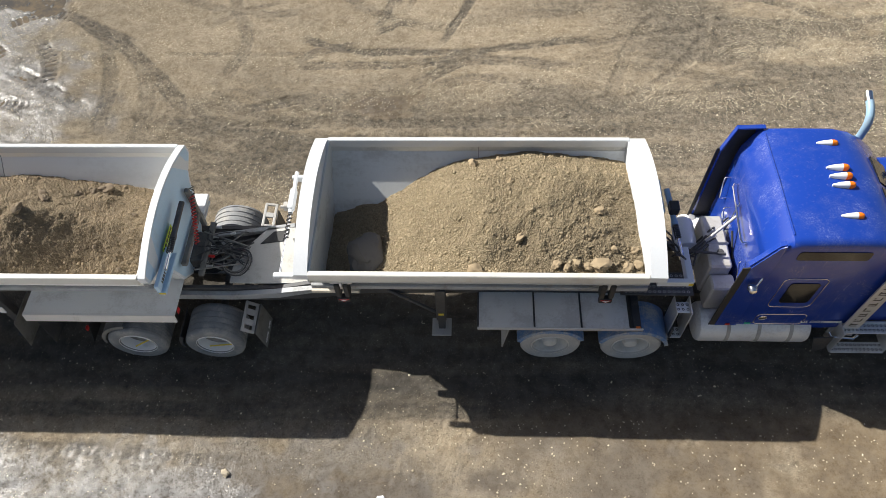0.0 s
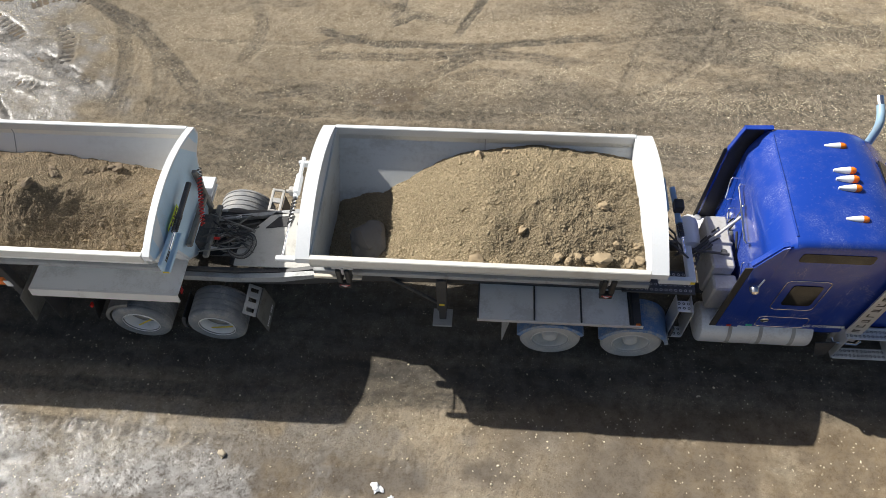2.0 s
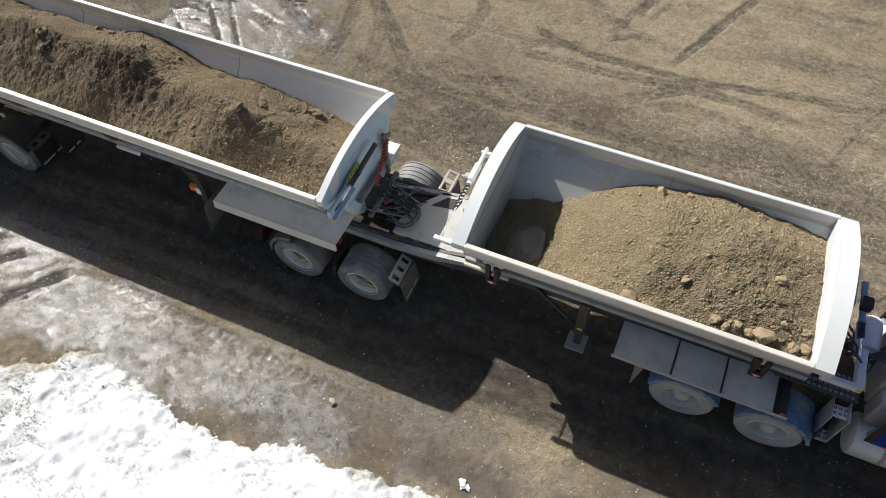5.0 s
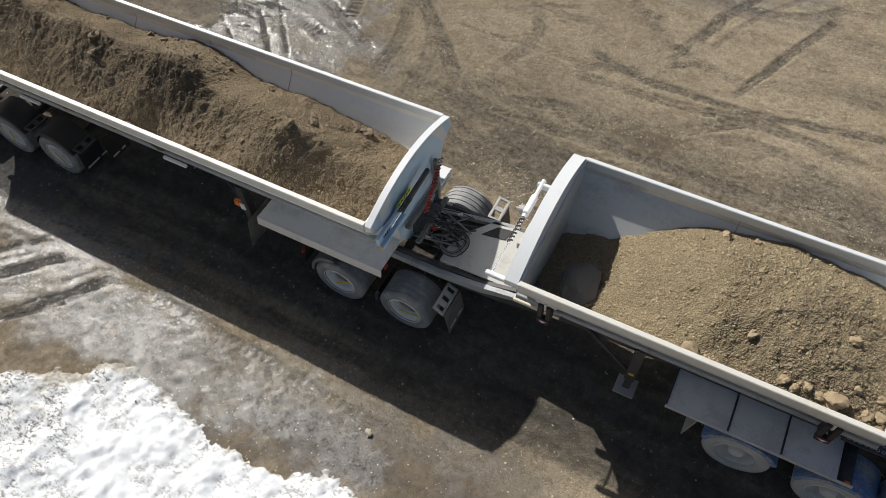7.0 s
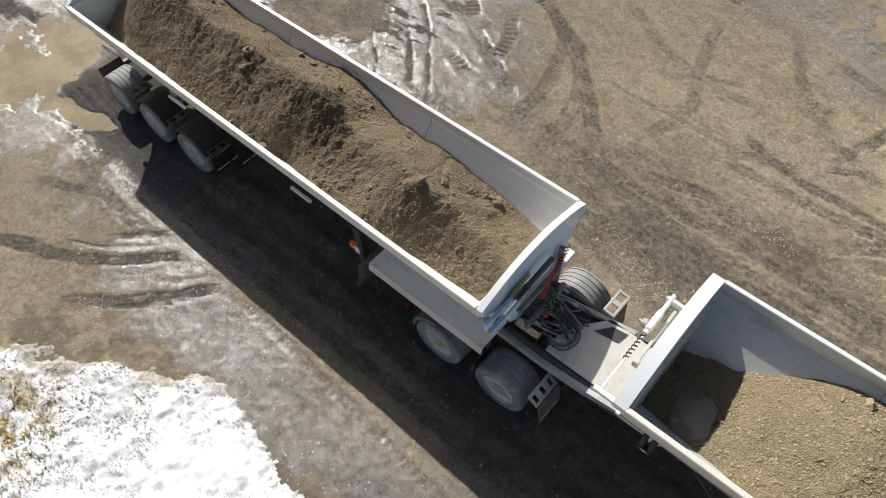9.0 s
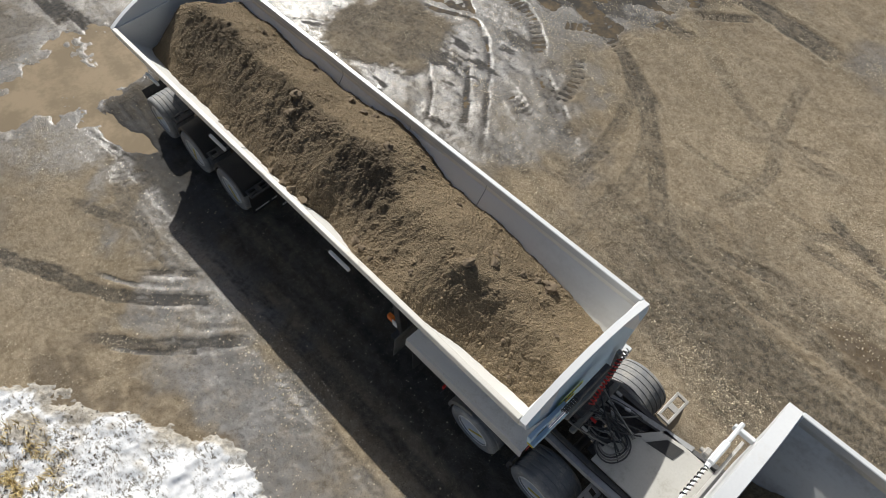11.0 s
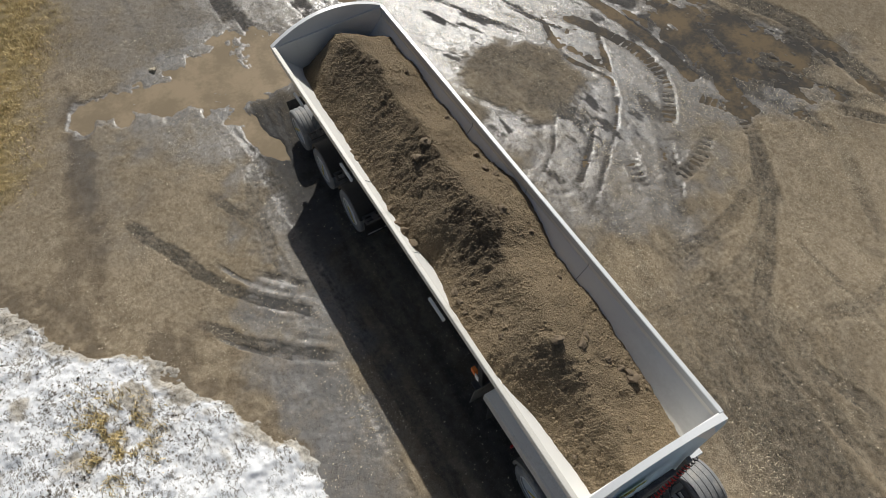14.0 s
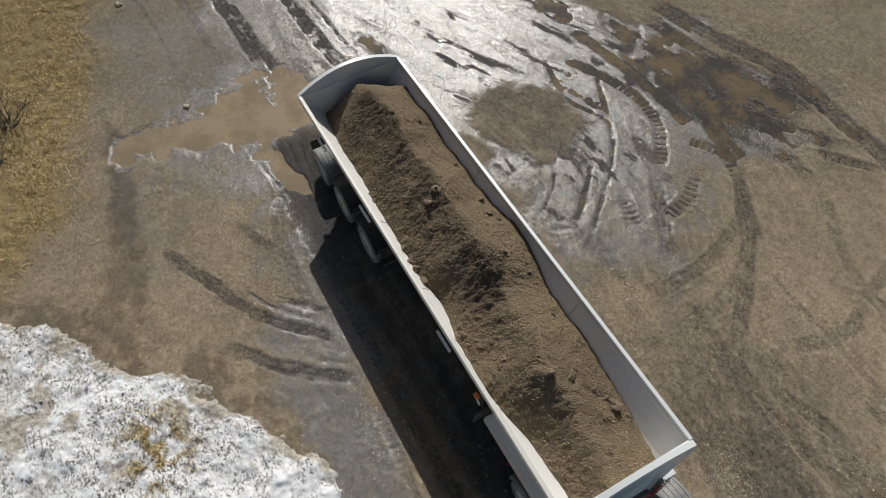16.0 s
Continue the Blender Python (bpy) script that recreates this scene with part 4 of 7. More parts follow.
# hollows that hold water; the water's own level makes their outline
WATER_Z = -0.024
ragged = fbm(GX * 0.55, GY, 0.55, 5, 6, 0.65)
hollow = np.zeros(GX.shape)
for patch in (
    blob(-18.4, 5.3, 1.35, 1.6, 0, 0.3, 0.3, 0.6, 1),
    blob(-18.3, 3.4, 0.75, 1.3, 0, 0.4, 0.3, 0.5, 2),
    blob(-18.65, 1.9, 0.6, 0.9, 0, 0.4, 0.35, 0.5, 3),
    0.85 * blob(-18.6, 1.0, 0.6, 0.4, 0, 0.4, 0.35, 0.5, 3),
    0.75 * blob(-15.8, 4.65, 1.0, 0.26, 12, 0.5, 0.45, 0.4, 6),
    (0.40 + 0.45 * fbm(GX * 0.5 - GY * 0.25, GY * 0.8 + GX * 0.1, 0.42, 5, 3, 0.66)) * blob(-11.7, 16.8, 2.6, 1.15, 34, 0.4, 0.3, 0.5, 7),
    0.6 * blob(-15.7, 15.75, 1.0, 0.34, 5, 0.5, 0.5, 0.45, 8),
    0.6 * blob(-14.7, 16.45, 0.5, 0.3, 60, 0.5, 0.5, 0.4, 9),
    0.55 * blob(-17.6, 14.45, 0.6, 0.3, 20, 0.5, 0.5, 0.45, 9),
    0.6 * blob(-19.1, 8.75, 0.75, 0.2, 22, 0.5, 0.5, 0.4, 10),
    0.9 * blob(-1.6, 19.2, 2.4, 0.8, 5, 0.5, 0.4, 0.7, 4),
):
    hollow = np.maximum(hollow, patch)
ground_z = np.where((flat > 0.12) | (np.hypot(GX + 8, GY - 8) > 45), ground_z, np.maximum(ground_z, -0.016 + 0.1 * np.minimum(ground_z + 0.016, 0)))
ground_z -= 0.066 * hollow * (0.85 + 0.45 * ragged)
wet = np.maximum(wet, 0.7 * step(0.1, 0.45, hollow + 0.12 * ragged))
ground = single("ground", grid_mesh("ground", GX, GY, ground_z, M_GROUND, {"wet": wet, "mud": mud, "turf": turf, "pale": pale, "silt": silt, "lane_shade": lane_shade}),
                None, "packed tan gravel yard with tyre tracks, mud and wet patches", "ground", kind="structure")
for x0, x1, y0, y1, water in ((-21.5, -13.5, -1.0, 7.6, M_WATER), (-23.0, -8.2, 8.3, 19.5, M_DARKWATER), (-5.0, 2.0, 17.8, 20.6, M_WATER)):
    single("puddle", Geo().box(x0, x1, y0, y1, WATER_Z - 0.5, WATER_Z, 0.0005), water, "shallow brown muddy puddle in the gravel yard", "puddle", "puddles in the yard", "structure")


def ground_height(x, y):
    """The ground's height at places, from its sheet."""
    xs, ys = GX[:, 0], GY[0]
    i = np.clip(np.searchsorted(xs, x) - 1, 0, len(xs) - 2)
    j = np.clip(np.searchsorted(ys, y) - 1, 0, len(ys) - 2)
    u, v = (x - xs[i]) / (xs[i + 1] - xs[i]), (y - ys[j]) / (ys[j + 1] - ys[j])
    return (ground_z[i, j] * (1 - u) + ground_z[i + 1, j] * u) * (1 - v) + (ground_z[i, j + 1] * (1 - u) + ground_z[i + 1, j + 1] * u) * v


# loose pebbles
rs = np.random.RandomState(5)
px, py = rs.uniform(-21, 11.5, 300000), rs.uniform(-1, 20, 300000)
lane_p = py - np.interp(px, slope_x, np.cumsum(slope) * 0.25) + np.interp(0.0, slope_x, np.cumsum(slope) * 0.25)
keep = fbm(px * 0.35, lane_p, 0.8, 5, 8, 0.62) * np.where(py > 8.6, 1.0, np.where(px < -7.0, 0.9, 0.25)) + rs.uniform(-0.75, 0.75, px.size) > 0.42
px, py = px[keep], py[keep]
pz = ground_height(px, py)
keep = (pz > WATER_Z + 0.004) & ((py > 8.6) | (rs.rand(px.size) < np.where(py > 4.3, 0.10, np.where(px < -7.0, 0.7, 0.35))))
px, py, pz = px[keep], py[keep], pz[keep]
size = 0.017 + 0.015 * rs.rand(px.size) + 0.025 * rs.rand(px.size) ** 12
single("pebbles", scatter("pebbles", np.stack([px, py, pz], -1), size, M_PEBBLE, 3, 0, 0.3, 0.42), None,
       "pale loose pebbles strewn over the gravel yard", "pebbles", kind="stuff")

# ---- snow bank ----
SX, SY = np.meshgrid(np.arange(-19.0, 0.3, 0.04), np.arange(-8.0, 3.6, 0.04), indexing="ij")
snow_edge = np.interp(SX, (-18.5, -16.0, -15.0, -14.1, -13.1, -11.9, -11.5, -10.6, -9.5, -8.6, -8.1, -7.4, -6.2, -4.6, -3.7, -2.3, -1.3, -0.7),
                      (-5.0, -3.6, -2.9, -1.5, -1.1, -0.1, 0.8, 1.2, 1.75, 2.3, 2.8, 2.75, 2.5, 2.4, 2.75, 2.75, 3.0, 2.9))
snow_edge = snow_edge + 0.13 * fbm(SX, SY, 0.5, 6, 3, 0.7)
inside = np.minimum(snow_edge - SY, 1.4 * (-0.55 + 0.2 * fbm(SX, SY, 0.6, 4, 2) - SX))
face = step(-0.02, 0.55, inside)
lumps = fbm(SX, SY, 0.9, 6, 4, 0.62)
crag = 0.5 - np.abs(fbm(SX, SY, 0.30, 5, 7, 0.68))
snow_z = -0.12 + face * (0.22 + 0.06 * lumps + 0.03 * crag * step(-4.0, -9.0, SX) + 0.010 * fbm(SX, SY, 0.13, 3, 2, 0.7)) + 0.22 * step(0.2, 3.5, inside) + 0.12 * step(0.3, 3.0, inside) * fbm(SX, SY, 2.2, 3, 6)
tuft = np.exp(-((SX + 9.9) / 0.75) ** 2 - ((SY + 0.55) / 0.55) ** 2)
dirt = np.clip(0.50 * step(-7.2, -9.6, SX) + 0.25 * step(0.0, 0.6, -lumps) + 0.9 * tuft * step(-0.3, 0.3, fbm(SX, SY, 0.3, 4, 9))
               + 0.62 * step(0.8, 0.35, inside) * step(-0.7, 0.2, fbm(SX, SY, 0.6, 4, 5)) * step(-5.5, -8.0, SX) + 0.3 * step(0.5, 0.25, inside) + 0.45 * step(0.25, 0.8, fbm(SX, SY, 1.1, 5, 10, 0.6)) * step(-6.5, -9, SX), 0, 1)
snow_bank = single("snow_bank", grid_mesh("snow_bank", SX, SY, snow_z, M_SNOW, {"dirt": dirt, "ice": step(0.55, 0.05, inside + 0.12 * fbm(SX, SY, 0.4, 4, 8))}), None,
                   "lumpy bank of old white snow, dirty towards its end", "snow bank", kind="structure")


def blades(name, x, y, z, height, seed, label):
    """Dead grass: thin bent blades joined into one mesh."""
    r = np.random.RandomState(seed)
    n = len(x)
    a, lean, h = r.rand(n) * 6.283, r.uniform(0.3, 1.1, n), height * r.uniform(0.5, 1.2, n)
    w = 0.006 + 0.006 * r.rand(n)
    dx, dy = np.cos(a), np.sin(a)
    base = np.stack([x, y, z], -1)
    side = np.stack([-dy * w, dx * w, 0 * w], -1)
    mid = base + np.stack([dx * lean * h * 0.4, dy * lean * h * 0.4, h * 0.6], -1)
    tip = base + np.stack([dx * lean * h * 1.1, dy * lean * h * 1.1, h * 0.75], -1)
    co = np.stack([base - side, base + side, mid + side * 0.7, mid - side * 0.7, tip], 1).reshape(-1, 3)
    k = np.arange(n)[:, None] * 5
    tri = np.concatenate([k + [0, 1, 2], k + [0, 2, 3], k + [3, 2, 4]], 1).reshape(-1, 3).astype(np.int32)
    me = bpy.data.meshes.new(name)
    me.vertices.add(len(co))
    me.vertices.foreach_set("co", co.astype(np.float32).ravel())
    me.loops.add(tri.size)
    me.loops.foreach_set("vertex_index", tri.ravel())
    me.polygons.add(len(tri))
    me.polygons.foreach_set("loop_start", np.arange(0, tri.size, 3, dtype=np.int32))
    me.update(calc_edges=True)
    me.materials.append(M_GRASS)
    return single(name, me, None, label, "grass", kind="stuff")


rs = np.random.RandomState(9)
bx, by = rs.uniform(-29, -15.5, 90000), rs.uniform(-5.0, 2.5, 90000)
edge_b = np.interp(bx, (-60.0, -26.0, -22.1, -19.0, -16.9, -15.0), (5.3, 1.85, 1.05, -0.05, -1.1, -3.2))
keep = (by - edge_b + rs.normal(0, 0.35, bx.size) < -0.1) & (fbm(bx, by, 0.5, 4, 4) + rs.uniform(-0.6, 0.6, bx.size) > -0.1)
bx, by = bx[keep], by[keep]
blades("grass", bx, by, ground_height(bx, by) - 0.01, 0.09, 2, "flattened straw-coloured dead grass along the yard's edge")
tx, ty = rs.normal(-9.9, 0.5, 2600), rs.normal(-0.55, 0.36, 2600)
ti, tj = np.clip(((tx + 19.0) / 0.04).astype(int), 0, SX.shape[0] - 1), np.clip(((ty + 8.0) / 0.04).astype(int), 0, SX.shape[1] - 1)
keep = fbm(tx, ty, 0.3, 4, 9) > -0.1
blades("grass_tuft", tx[keep], ty[keep], snow_z[ti, tj][keep] - 0.01, 0.12, 4, "matted tuft of dead grass poking through the snow")


# dark bits of plants lying on the dirty end of the snow
rs = np.random.RandomState(21)
cx, cy = rs.uniform(-17.5, -4.5, 42000), rs.uniform(-6.0, 2.6, 42000)
ci, cj = ((cx + 19.0) / 0.04).astype(int), ((cy + 8.0) / 0.04).astype(int)
keep = (inside[ci, cj] > 0.25) & (fbm(cx, cy, 0.7, 5, 4, 0.66) * 0.8 + rs.uniform(-0.7, 0.7, cx.size) + 0.35 * step(-7.5, -10.0, cx) > 0.55 + 0.8 * step(-9.5, -7.5, cx))
cx, cy, cz = cx[keep], cy[keep], snow_z[ci, cj][keep]
single("plant_debris", scatter("plant_debris", np.stack([cx, cy, cz], -1), 0.016 + 0.03 * rs.rand(cx.size) ** 3, M_DEBRIS, 8, 0, 0.5, 0.4), None,
       "dark bits of dead plants strewn on the dirty snow", "debris", kind="stuff")


# ---- leafless shrub on the verge ----
def shrub(x, y, z, reach):
    root = thing("shrub", (x, y, z), "small leafless shrub with dark twigs on the dead grass", "shrub")
    r = random.Random(4)
    stem, twigs = Geo(), Geo()

    def branch(start, way, length, radius, depth, geo):
        line, q, d = [start], Vector(start), Vector(way)
        for i in range(4):
            d = (d + Vector((r.uniform(-0.35, 0.35), r.uniform(-0.35, 0.35), r.uniform(-0.15, 0.2)))).normalized()
            q = q + d * length / 4
            line.append(q.copy())
        geo.sweep(line, [radius * (1 - 0.2 * i) for i in range(5)], 5)
        if depth:
            for i in range(4):
                side = Vector((r.uniform(-1, 1), r.uniform(-1, 1), r.uniform(-0.1, 0.5))).normalized()
                branch(line[r.randint(1, 4)], (d + side).normalized(), length * r.uniform(0.4, 0.65), radius * 0.5, depth - 1, twigs)

    for i in range(9):
        a = i * 2.4 + r.uniform(-0.4, 0.4)
        branch(Vector((x, y, z - 0.05)), Vector((math.cos(a), math.sin(a), 0.7)).normalized(), reach * r.uniform(0.6, 1.1), 0.026, 2, stem)
    part("stem", stem, M_BARK, root)
    part("twigs", twigs, M_BARK, root, kind="stuff")


shrub(-21.3, -1.55, 0.02, 0.9)
shrub(-19.6, -2.4, 0.02, 0.7)
# ---- wheels ----
TYRE_R, TYRE_W = 0.515, 0.43


def tyre_profile(w):
    r = TYRE_R
    pts = [(0.30, 0.035), (0.36, 0.008), (0.43, 0.0), (0.48, 0.012), (0.503, 0.035)]
    tread, grooves = [], 5
    for i in range(grooves):
        a = 0.04 + (w - 0.08) * (i + 0.5) / grooves
        tread += [(r - 0.003, a - 0.022), (r - 0.016, a - 0.016), (r - 0.016, a + 0.016), (r - 0.003, a + 0.022)]
    return pts + tread + [(0.503, w - 0.035), (0.48, w - 0.012), (0.43, w), (0.36, w - 0.008), (0.30, w - 0.035)]


def wheel_meshes(kind, tyre_mat, rim_mat, w=TYRE_W):
    tyre = Geo().lathe(tyre_profile(w), 48, closed=True).mesh("tyre", tyre_mat, 28)
    rim = Geo()
    if kind == "deep":
        rim.lathe([(0.312, 0.01), (0.325, 0.022), (0.315, 0.034), (0.292, 0.05), (0.282, 0.12), (0.262, 0.24), (0.225, 0.262), (0.20, 0.235), (0.12, 0.225), (0.0, 0.225)], 40)
    else:
        rim.lathe([(0.312, 0.008), (0.325, 0.02), (0.312, 0.032), (0.292, 0.045), (0.284, 0.08), (0.272, 0.10), (0.266, 0.235)], 40)
    rim.lathe([(0.312, w - 0.01), (0.29, w - 0.05), (0.27, 0.26), (0.0, 0.26)], 32)
    rim = rim.mesh("wheel_rim", rim_mat, 30)
    hub = Geo()
    if kind == "deep":
        hub.lathe([(0.135, 0.24), (0.13, 0.10), (0.11, 0.055), (0.095, 0.045), (0.0, 0.045)], 24)
        for k in range(10):
            a = k * math.tau / 10
            hub.lathe([(0.018, 0.24), (0.018, 0.205), (0.0, 0.20)], 6, Matrix.Translation((0.172 * math.cos(a), 0, 0.172 * math.sin(a))))
    else:
        hub.lathe([(0.266, 0.20), (0.245, 0.225), (0.20, 0.215), (0.13, 0.21), (0.0, 0.21)], 36)
        hub.lathe([(0.10, 0.22), (0.095, 0.14), (0.075, 0.12), (0.0, 0.115)], 20)
        for k in range(10):
            a = k * math.tau / 10
            hub.lathe([(0.016, 0.225), (0.016, 0.19), (0.0, 0.185)], 6, Matrix.Translation((0.165 * math.cos(a), 0, 0.165 * math.sin(a))))
    return tyre, rim, hub.mesh("hub", rim_mat if kind == "deep" else M_HUB, 30)


WHEEL_TRUCK = wheel_meshes("deep", M_DUSTYTYRE, M_DUSTYRIM)
WHEEL_TRAILER = wheel_meshes("flat", M_TYRE, M_RIMSTEEL, 0.60)
WHEEL_DUSTY = wheel_meshes("flat", M_TYRE, M_RIMSTEEL, 0.60)


def wheel(parent, x, y_out, near, meshes, z=TYRE_R, turn=0.0, strap=False):
    """A wheel whose outer face lies at y_out; its tyre is the mesh that carries rim and hub."""
    m = Matrix.Translation((x, y_out, z)) @ pose(0, 0, 0, 0, turn, 0 if near else 180)
    tyre = part("wheel", meshes[0], None, parent, at=m)
    part("wheel_rim", meshes[1], None, tyre, at=m)
    part("hub", meshes[2], None, tyre, at=m)
    if strap:
        part("load_marker", Geo().box(-0.035, -0.01, 0.012, 0.03, -0.30, 0.12, 0.003), M_YELLOW, tyre, "yellow strap across the wheel", at=m @ pose(0, 0, 0, 0, -25, 0))
    return tyre


def axle(parent, x, y0, y1, z=TYRE_R):
    part("axle", Geo().rod((x, y0, z), (x, y1, z), 0.07), M_FRAME, parent)


def fender(parent, x, y0, y1, mat, a0=15, a1=165, radius=0.595, label="", lip=True, z=TYRE_R):
    g = Geo()
    prof = [(radius, 0), (radius, y1 - y0), (radius + 0.012, y1 - y0), (radius + 0.012, 0)]
    if lip:
        prof = [(radius - 0.05, -0.012), (radius, -0.004), (radius, y1 - y0), (radius + 0.012, y1 - y0), (radius + 0.012, -0.012), (radius - 0.05, -0.024)]
    g.lathe(prof, 22, closed=True, span=(a0, a1))
    return part("fender", g, mat, parent, label, at=(x, y0, z))


def bars(parent, name, x0, x1, y, z0, z1, mat, count, gap=0.35, seed=1, axis="y", depth=0.004):
    """Marks that stand for small unreadable writing: one thin mesh of short bars, on a face at y (or x)."""
    r = random.Random(seed)
    g, total = Geo(), 0.0
    widths = [r.uniform(0.6, 1.3) for _ in range(count)]
    unit = (x1 - x0) / (sum(widths) + gap * (count - 1))
    at = x0
    for w in widths:
        if axis == "y":
            g.box(at, at + w * unit, y - depth, y, z0, z1, 0.001)
        else:
            g.box(y, y + depth, at, at + w * unit, z0, z1, 0.001)
        at += (w + gap) * unit
    return part(name, g, mat, parent, kind="stuff")


def coil(p0, p1, radius, turns, wire, n=10):
    p0, p1 = Vector(p0), Vector(p1)
    d = (p1 - p0).normalized()
    u = d.orthogonal().normalized()
    v = d.cross(u)
    pts = []
    for i in range(turns * n + 1):
        a = math.tau * i / n
        pts.append(p0.lerp(p1, i / (turns * n)) + radius * (math.cos(a) * u + math.sin(a) * v))
    return Geo().sweep(pts, wire, 5)


# ---- side-dump trailers ----
RIM_Z = 2.76


def u_profile(yn, yf, inset):
    """The tub's trough, from near rim round the floor to far rim, inset by its wall."""
    w = yf - yn
    side = [(0.0, RIM_Z - 0.02), (0.02, 2.50), (0.36, 2.06), (0.70, 1.64), (0.90, 1.46), (1.12, 1.36)]
    near = [(yn + a + inset, z + (inset * 0.8 if z < 2.4 else 0)) for a, z in side]
    far = [(yf - a - inset, z + (inset * 0.8 if z < 2.4 else 0)) for a, z in side]
    return near + far[::-1]


def wall_y(yn, yf, z):
    """Inner faces of the tub's two sides at a height."""
    a = np.interp(z, (1.40, 1.50, 1.68, 2.10, 2.50, RIM_Z), (1.12, 0.90, 0.70, 0.36, 0.02, 0.0)) + 0.045
    return yn + a, yf - a


def cap_outline(yn, yf, crown):
    top = []
    for i in range(17):
        s = i / 16
        top.append((yf + (yn - yf) * s, RIM_Z - 0.02 + crown * (1 - (2 * s - 1) ** 2)))
    lower = [(yn, 2.62), (yn + 0.05, 2.58), (yn + 0.36, 2.50), (yn + 0.46, 2.36), (yn + 0.54, 2.04), (yn + 0.68, 1.60), (yn + 0.95, 1.34)]
    return top + lower + [(yf - (y - yn), z) for y, z in lower[::-1]]


def sloped_cap(yn, yf, crown, xa, xb, slope):
    """An end cap whose outer face leans out below its arched top edge."""
    g = Geo().prism(cap_outline(yn, yf, crown), "x", xa, xb)
    g.v = [(x + slope * min(1.0, max(0.0, (RIM_Z - 0.02 + crown * (1 - (2 * (y - yn) / (yf - yn) - 1) ** 2) - z) / 0.4)) if x > xb - 1e-6 else x, y, z) for x, y, z in g.v]
    return g


def tub(parent, x0, x1, yn, yf, cap0, cap1, crown0, crown1, inner, posts, slope=0.0, front_wall=None):
    """The open trough between two end caps, with rails along its sides."""
    outer = u_profile(yn, yf, 0.0)
    ring = outer + u_profile(yn, yf, 0.045)[::-1]
    shell = part("tub", Geo().prism(ring, "x", x0 + cap0 - 0.02, x1 - cap1 + 0.02), inner, parent, "steel trough, scraped bare inside")
    part("end_cap", Geo().prism(cap_outline(yn, yf, crown0), "x", x0, x0 + cap0), M_WHITE, shell, "white end cap with an arched top")
    front = part("end_cap", sloped_cap(yn, yf, crown1, x1 - cap1, x1, slope), M_WHITE, shell, "white end cap with an arched top")
    if slope:
        lean = sloped_cap(yn + 0.05, yf - 0.05, crown1 - 0.03, x1 - 0.02, x1 + 0.004, slope)
        part("face_plate", lean, M_SKYTINT, front, "white outer face of the end cap with blue skylight painted in")
    for x, mat in ((x0 + cap0 + 0.003, inner), (x1 - cap1 - 0.033, front_wall or inner)):
        part("end_wall", Geo().prism(outer, "x", x, x + 0.03), mat, shell, "end wall of the trough")
    for y0, y1, mat, label in ((yn - 0.015, yn + 0.075, M_RIM, "dusty white top rail"), (yf - 0.065, yf + 0.015, M_WHITE, "white top rail")):
        part("side_rail", Geo().box(x0 + cap0 + 0.002, x1 - cap1 - 0.002, y0, y1, RIM_Z - 0.17, RIM_Z, 0.012), mat, shell, label)
    for y, sgn in ((yn, -1), (yf, 1)):
        part("lower_rail", Geo().box(x0 + 0.1, x1 - 0.1, y + (0.26 if sgn < 0 else -0.36), y + (0.36 if sgn < 0 else -0.26), 1.90, 2.0, 0.01), M_TUBOUT, shell)
    # seams where the side sheets are welded
    for x in posts:
        for y in (wall_y(yn, yf, 2.3)[0], wall_y(yn, yf, 2.3)[1]):
            s = -1 if y > (yn + yf) / 2 else 1
            line = []
            for z in (2.72, 2.5, 2.1, 1.7):
                a, b = wall_y(yn, yf, z)
                line.append((x, (a if s > 0 else b) + s * 0.001, z))
            part("weld_seam", Geo().sweep(line, 0.007, 6), M_TUBOUT, shell)
    return shell


def pivot_bracket(parent, x, y):
    """A dump pivot under the rail, with a red and white marker."""
    b = part("pivot_bracket", Geo().box(x - 0.17, x + 0.17, y + 0.02, y + 0.16, 2.36, 2.47, 0.01).box(x - 0.02, x + 0.02, y + 0.0, y + 0.1, 2.25, 2.42), M_ALU, parent)
    part("latch_block", Geo().box(x - 0.11, x - 0.03, y - 0.02, y + 0.14, 2.02, 2.38, 0.015).box(x + 0.03, x + 0.11, y - 0.02, y + 0.14, 2.02, 2.38, 0.015), M_BLACK, b)
    part("marker", Geo().box(x - 0.10, x + 0.10, y - 0.03, y + 0.06, 1.90, 2.02, 0.012), M_BLACK, b)
    part("reflector", Geo().prism([(x - 0.085, 2.0), (x + 0.085, 2.0), (x, 1.925)], "y", y - 0.036, y - 0.031), M_RED, b, "red and white warning triangle")
    part("reflector_inset", Geo().prism([(x - 0.055, 1.992), (x + 0.055, 1.992), (x, 1.945)], "y", y - 0.041, y - 0.037), M_LETTER, b)


def mudflap(parent, x, y0, y1, z0, z1, mat=M_BLACK, lean=0.0, writing=0, seed=1):
    g = Geo().box(-0.008, 0.008, y0, y1, z0 - z1, 0, 0.004)
    flap = part("mudflap", g, mat, parent, at=Matrix.Translation((x, 0, z1)) @ pose(0, 0, 0, 0, lean, 0))
    if writing:
        m = Matrix.Translation((x, 0, z1)) @ pose(0, 0, 0, 0, lean, 0)
        gg, at = Geo(), y0 + 0.06
        r = random.Random(seed)
        for i in range(writing):
            w = r.uniform(0.02, 0.045)
            gg.box(0.0085, 0.011, at, at + w, z0 - z1 + 0.07, z0 - z1 + 0.12, 0.0005)
            at += w + (0.07 if i == writing // 2 else 0.012)
        part("lettering", gg, M_LETTER, flap, at=m, kind="stuff")
    return flap


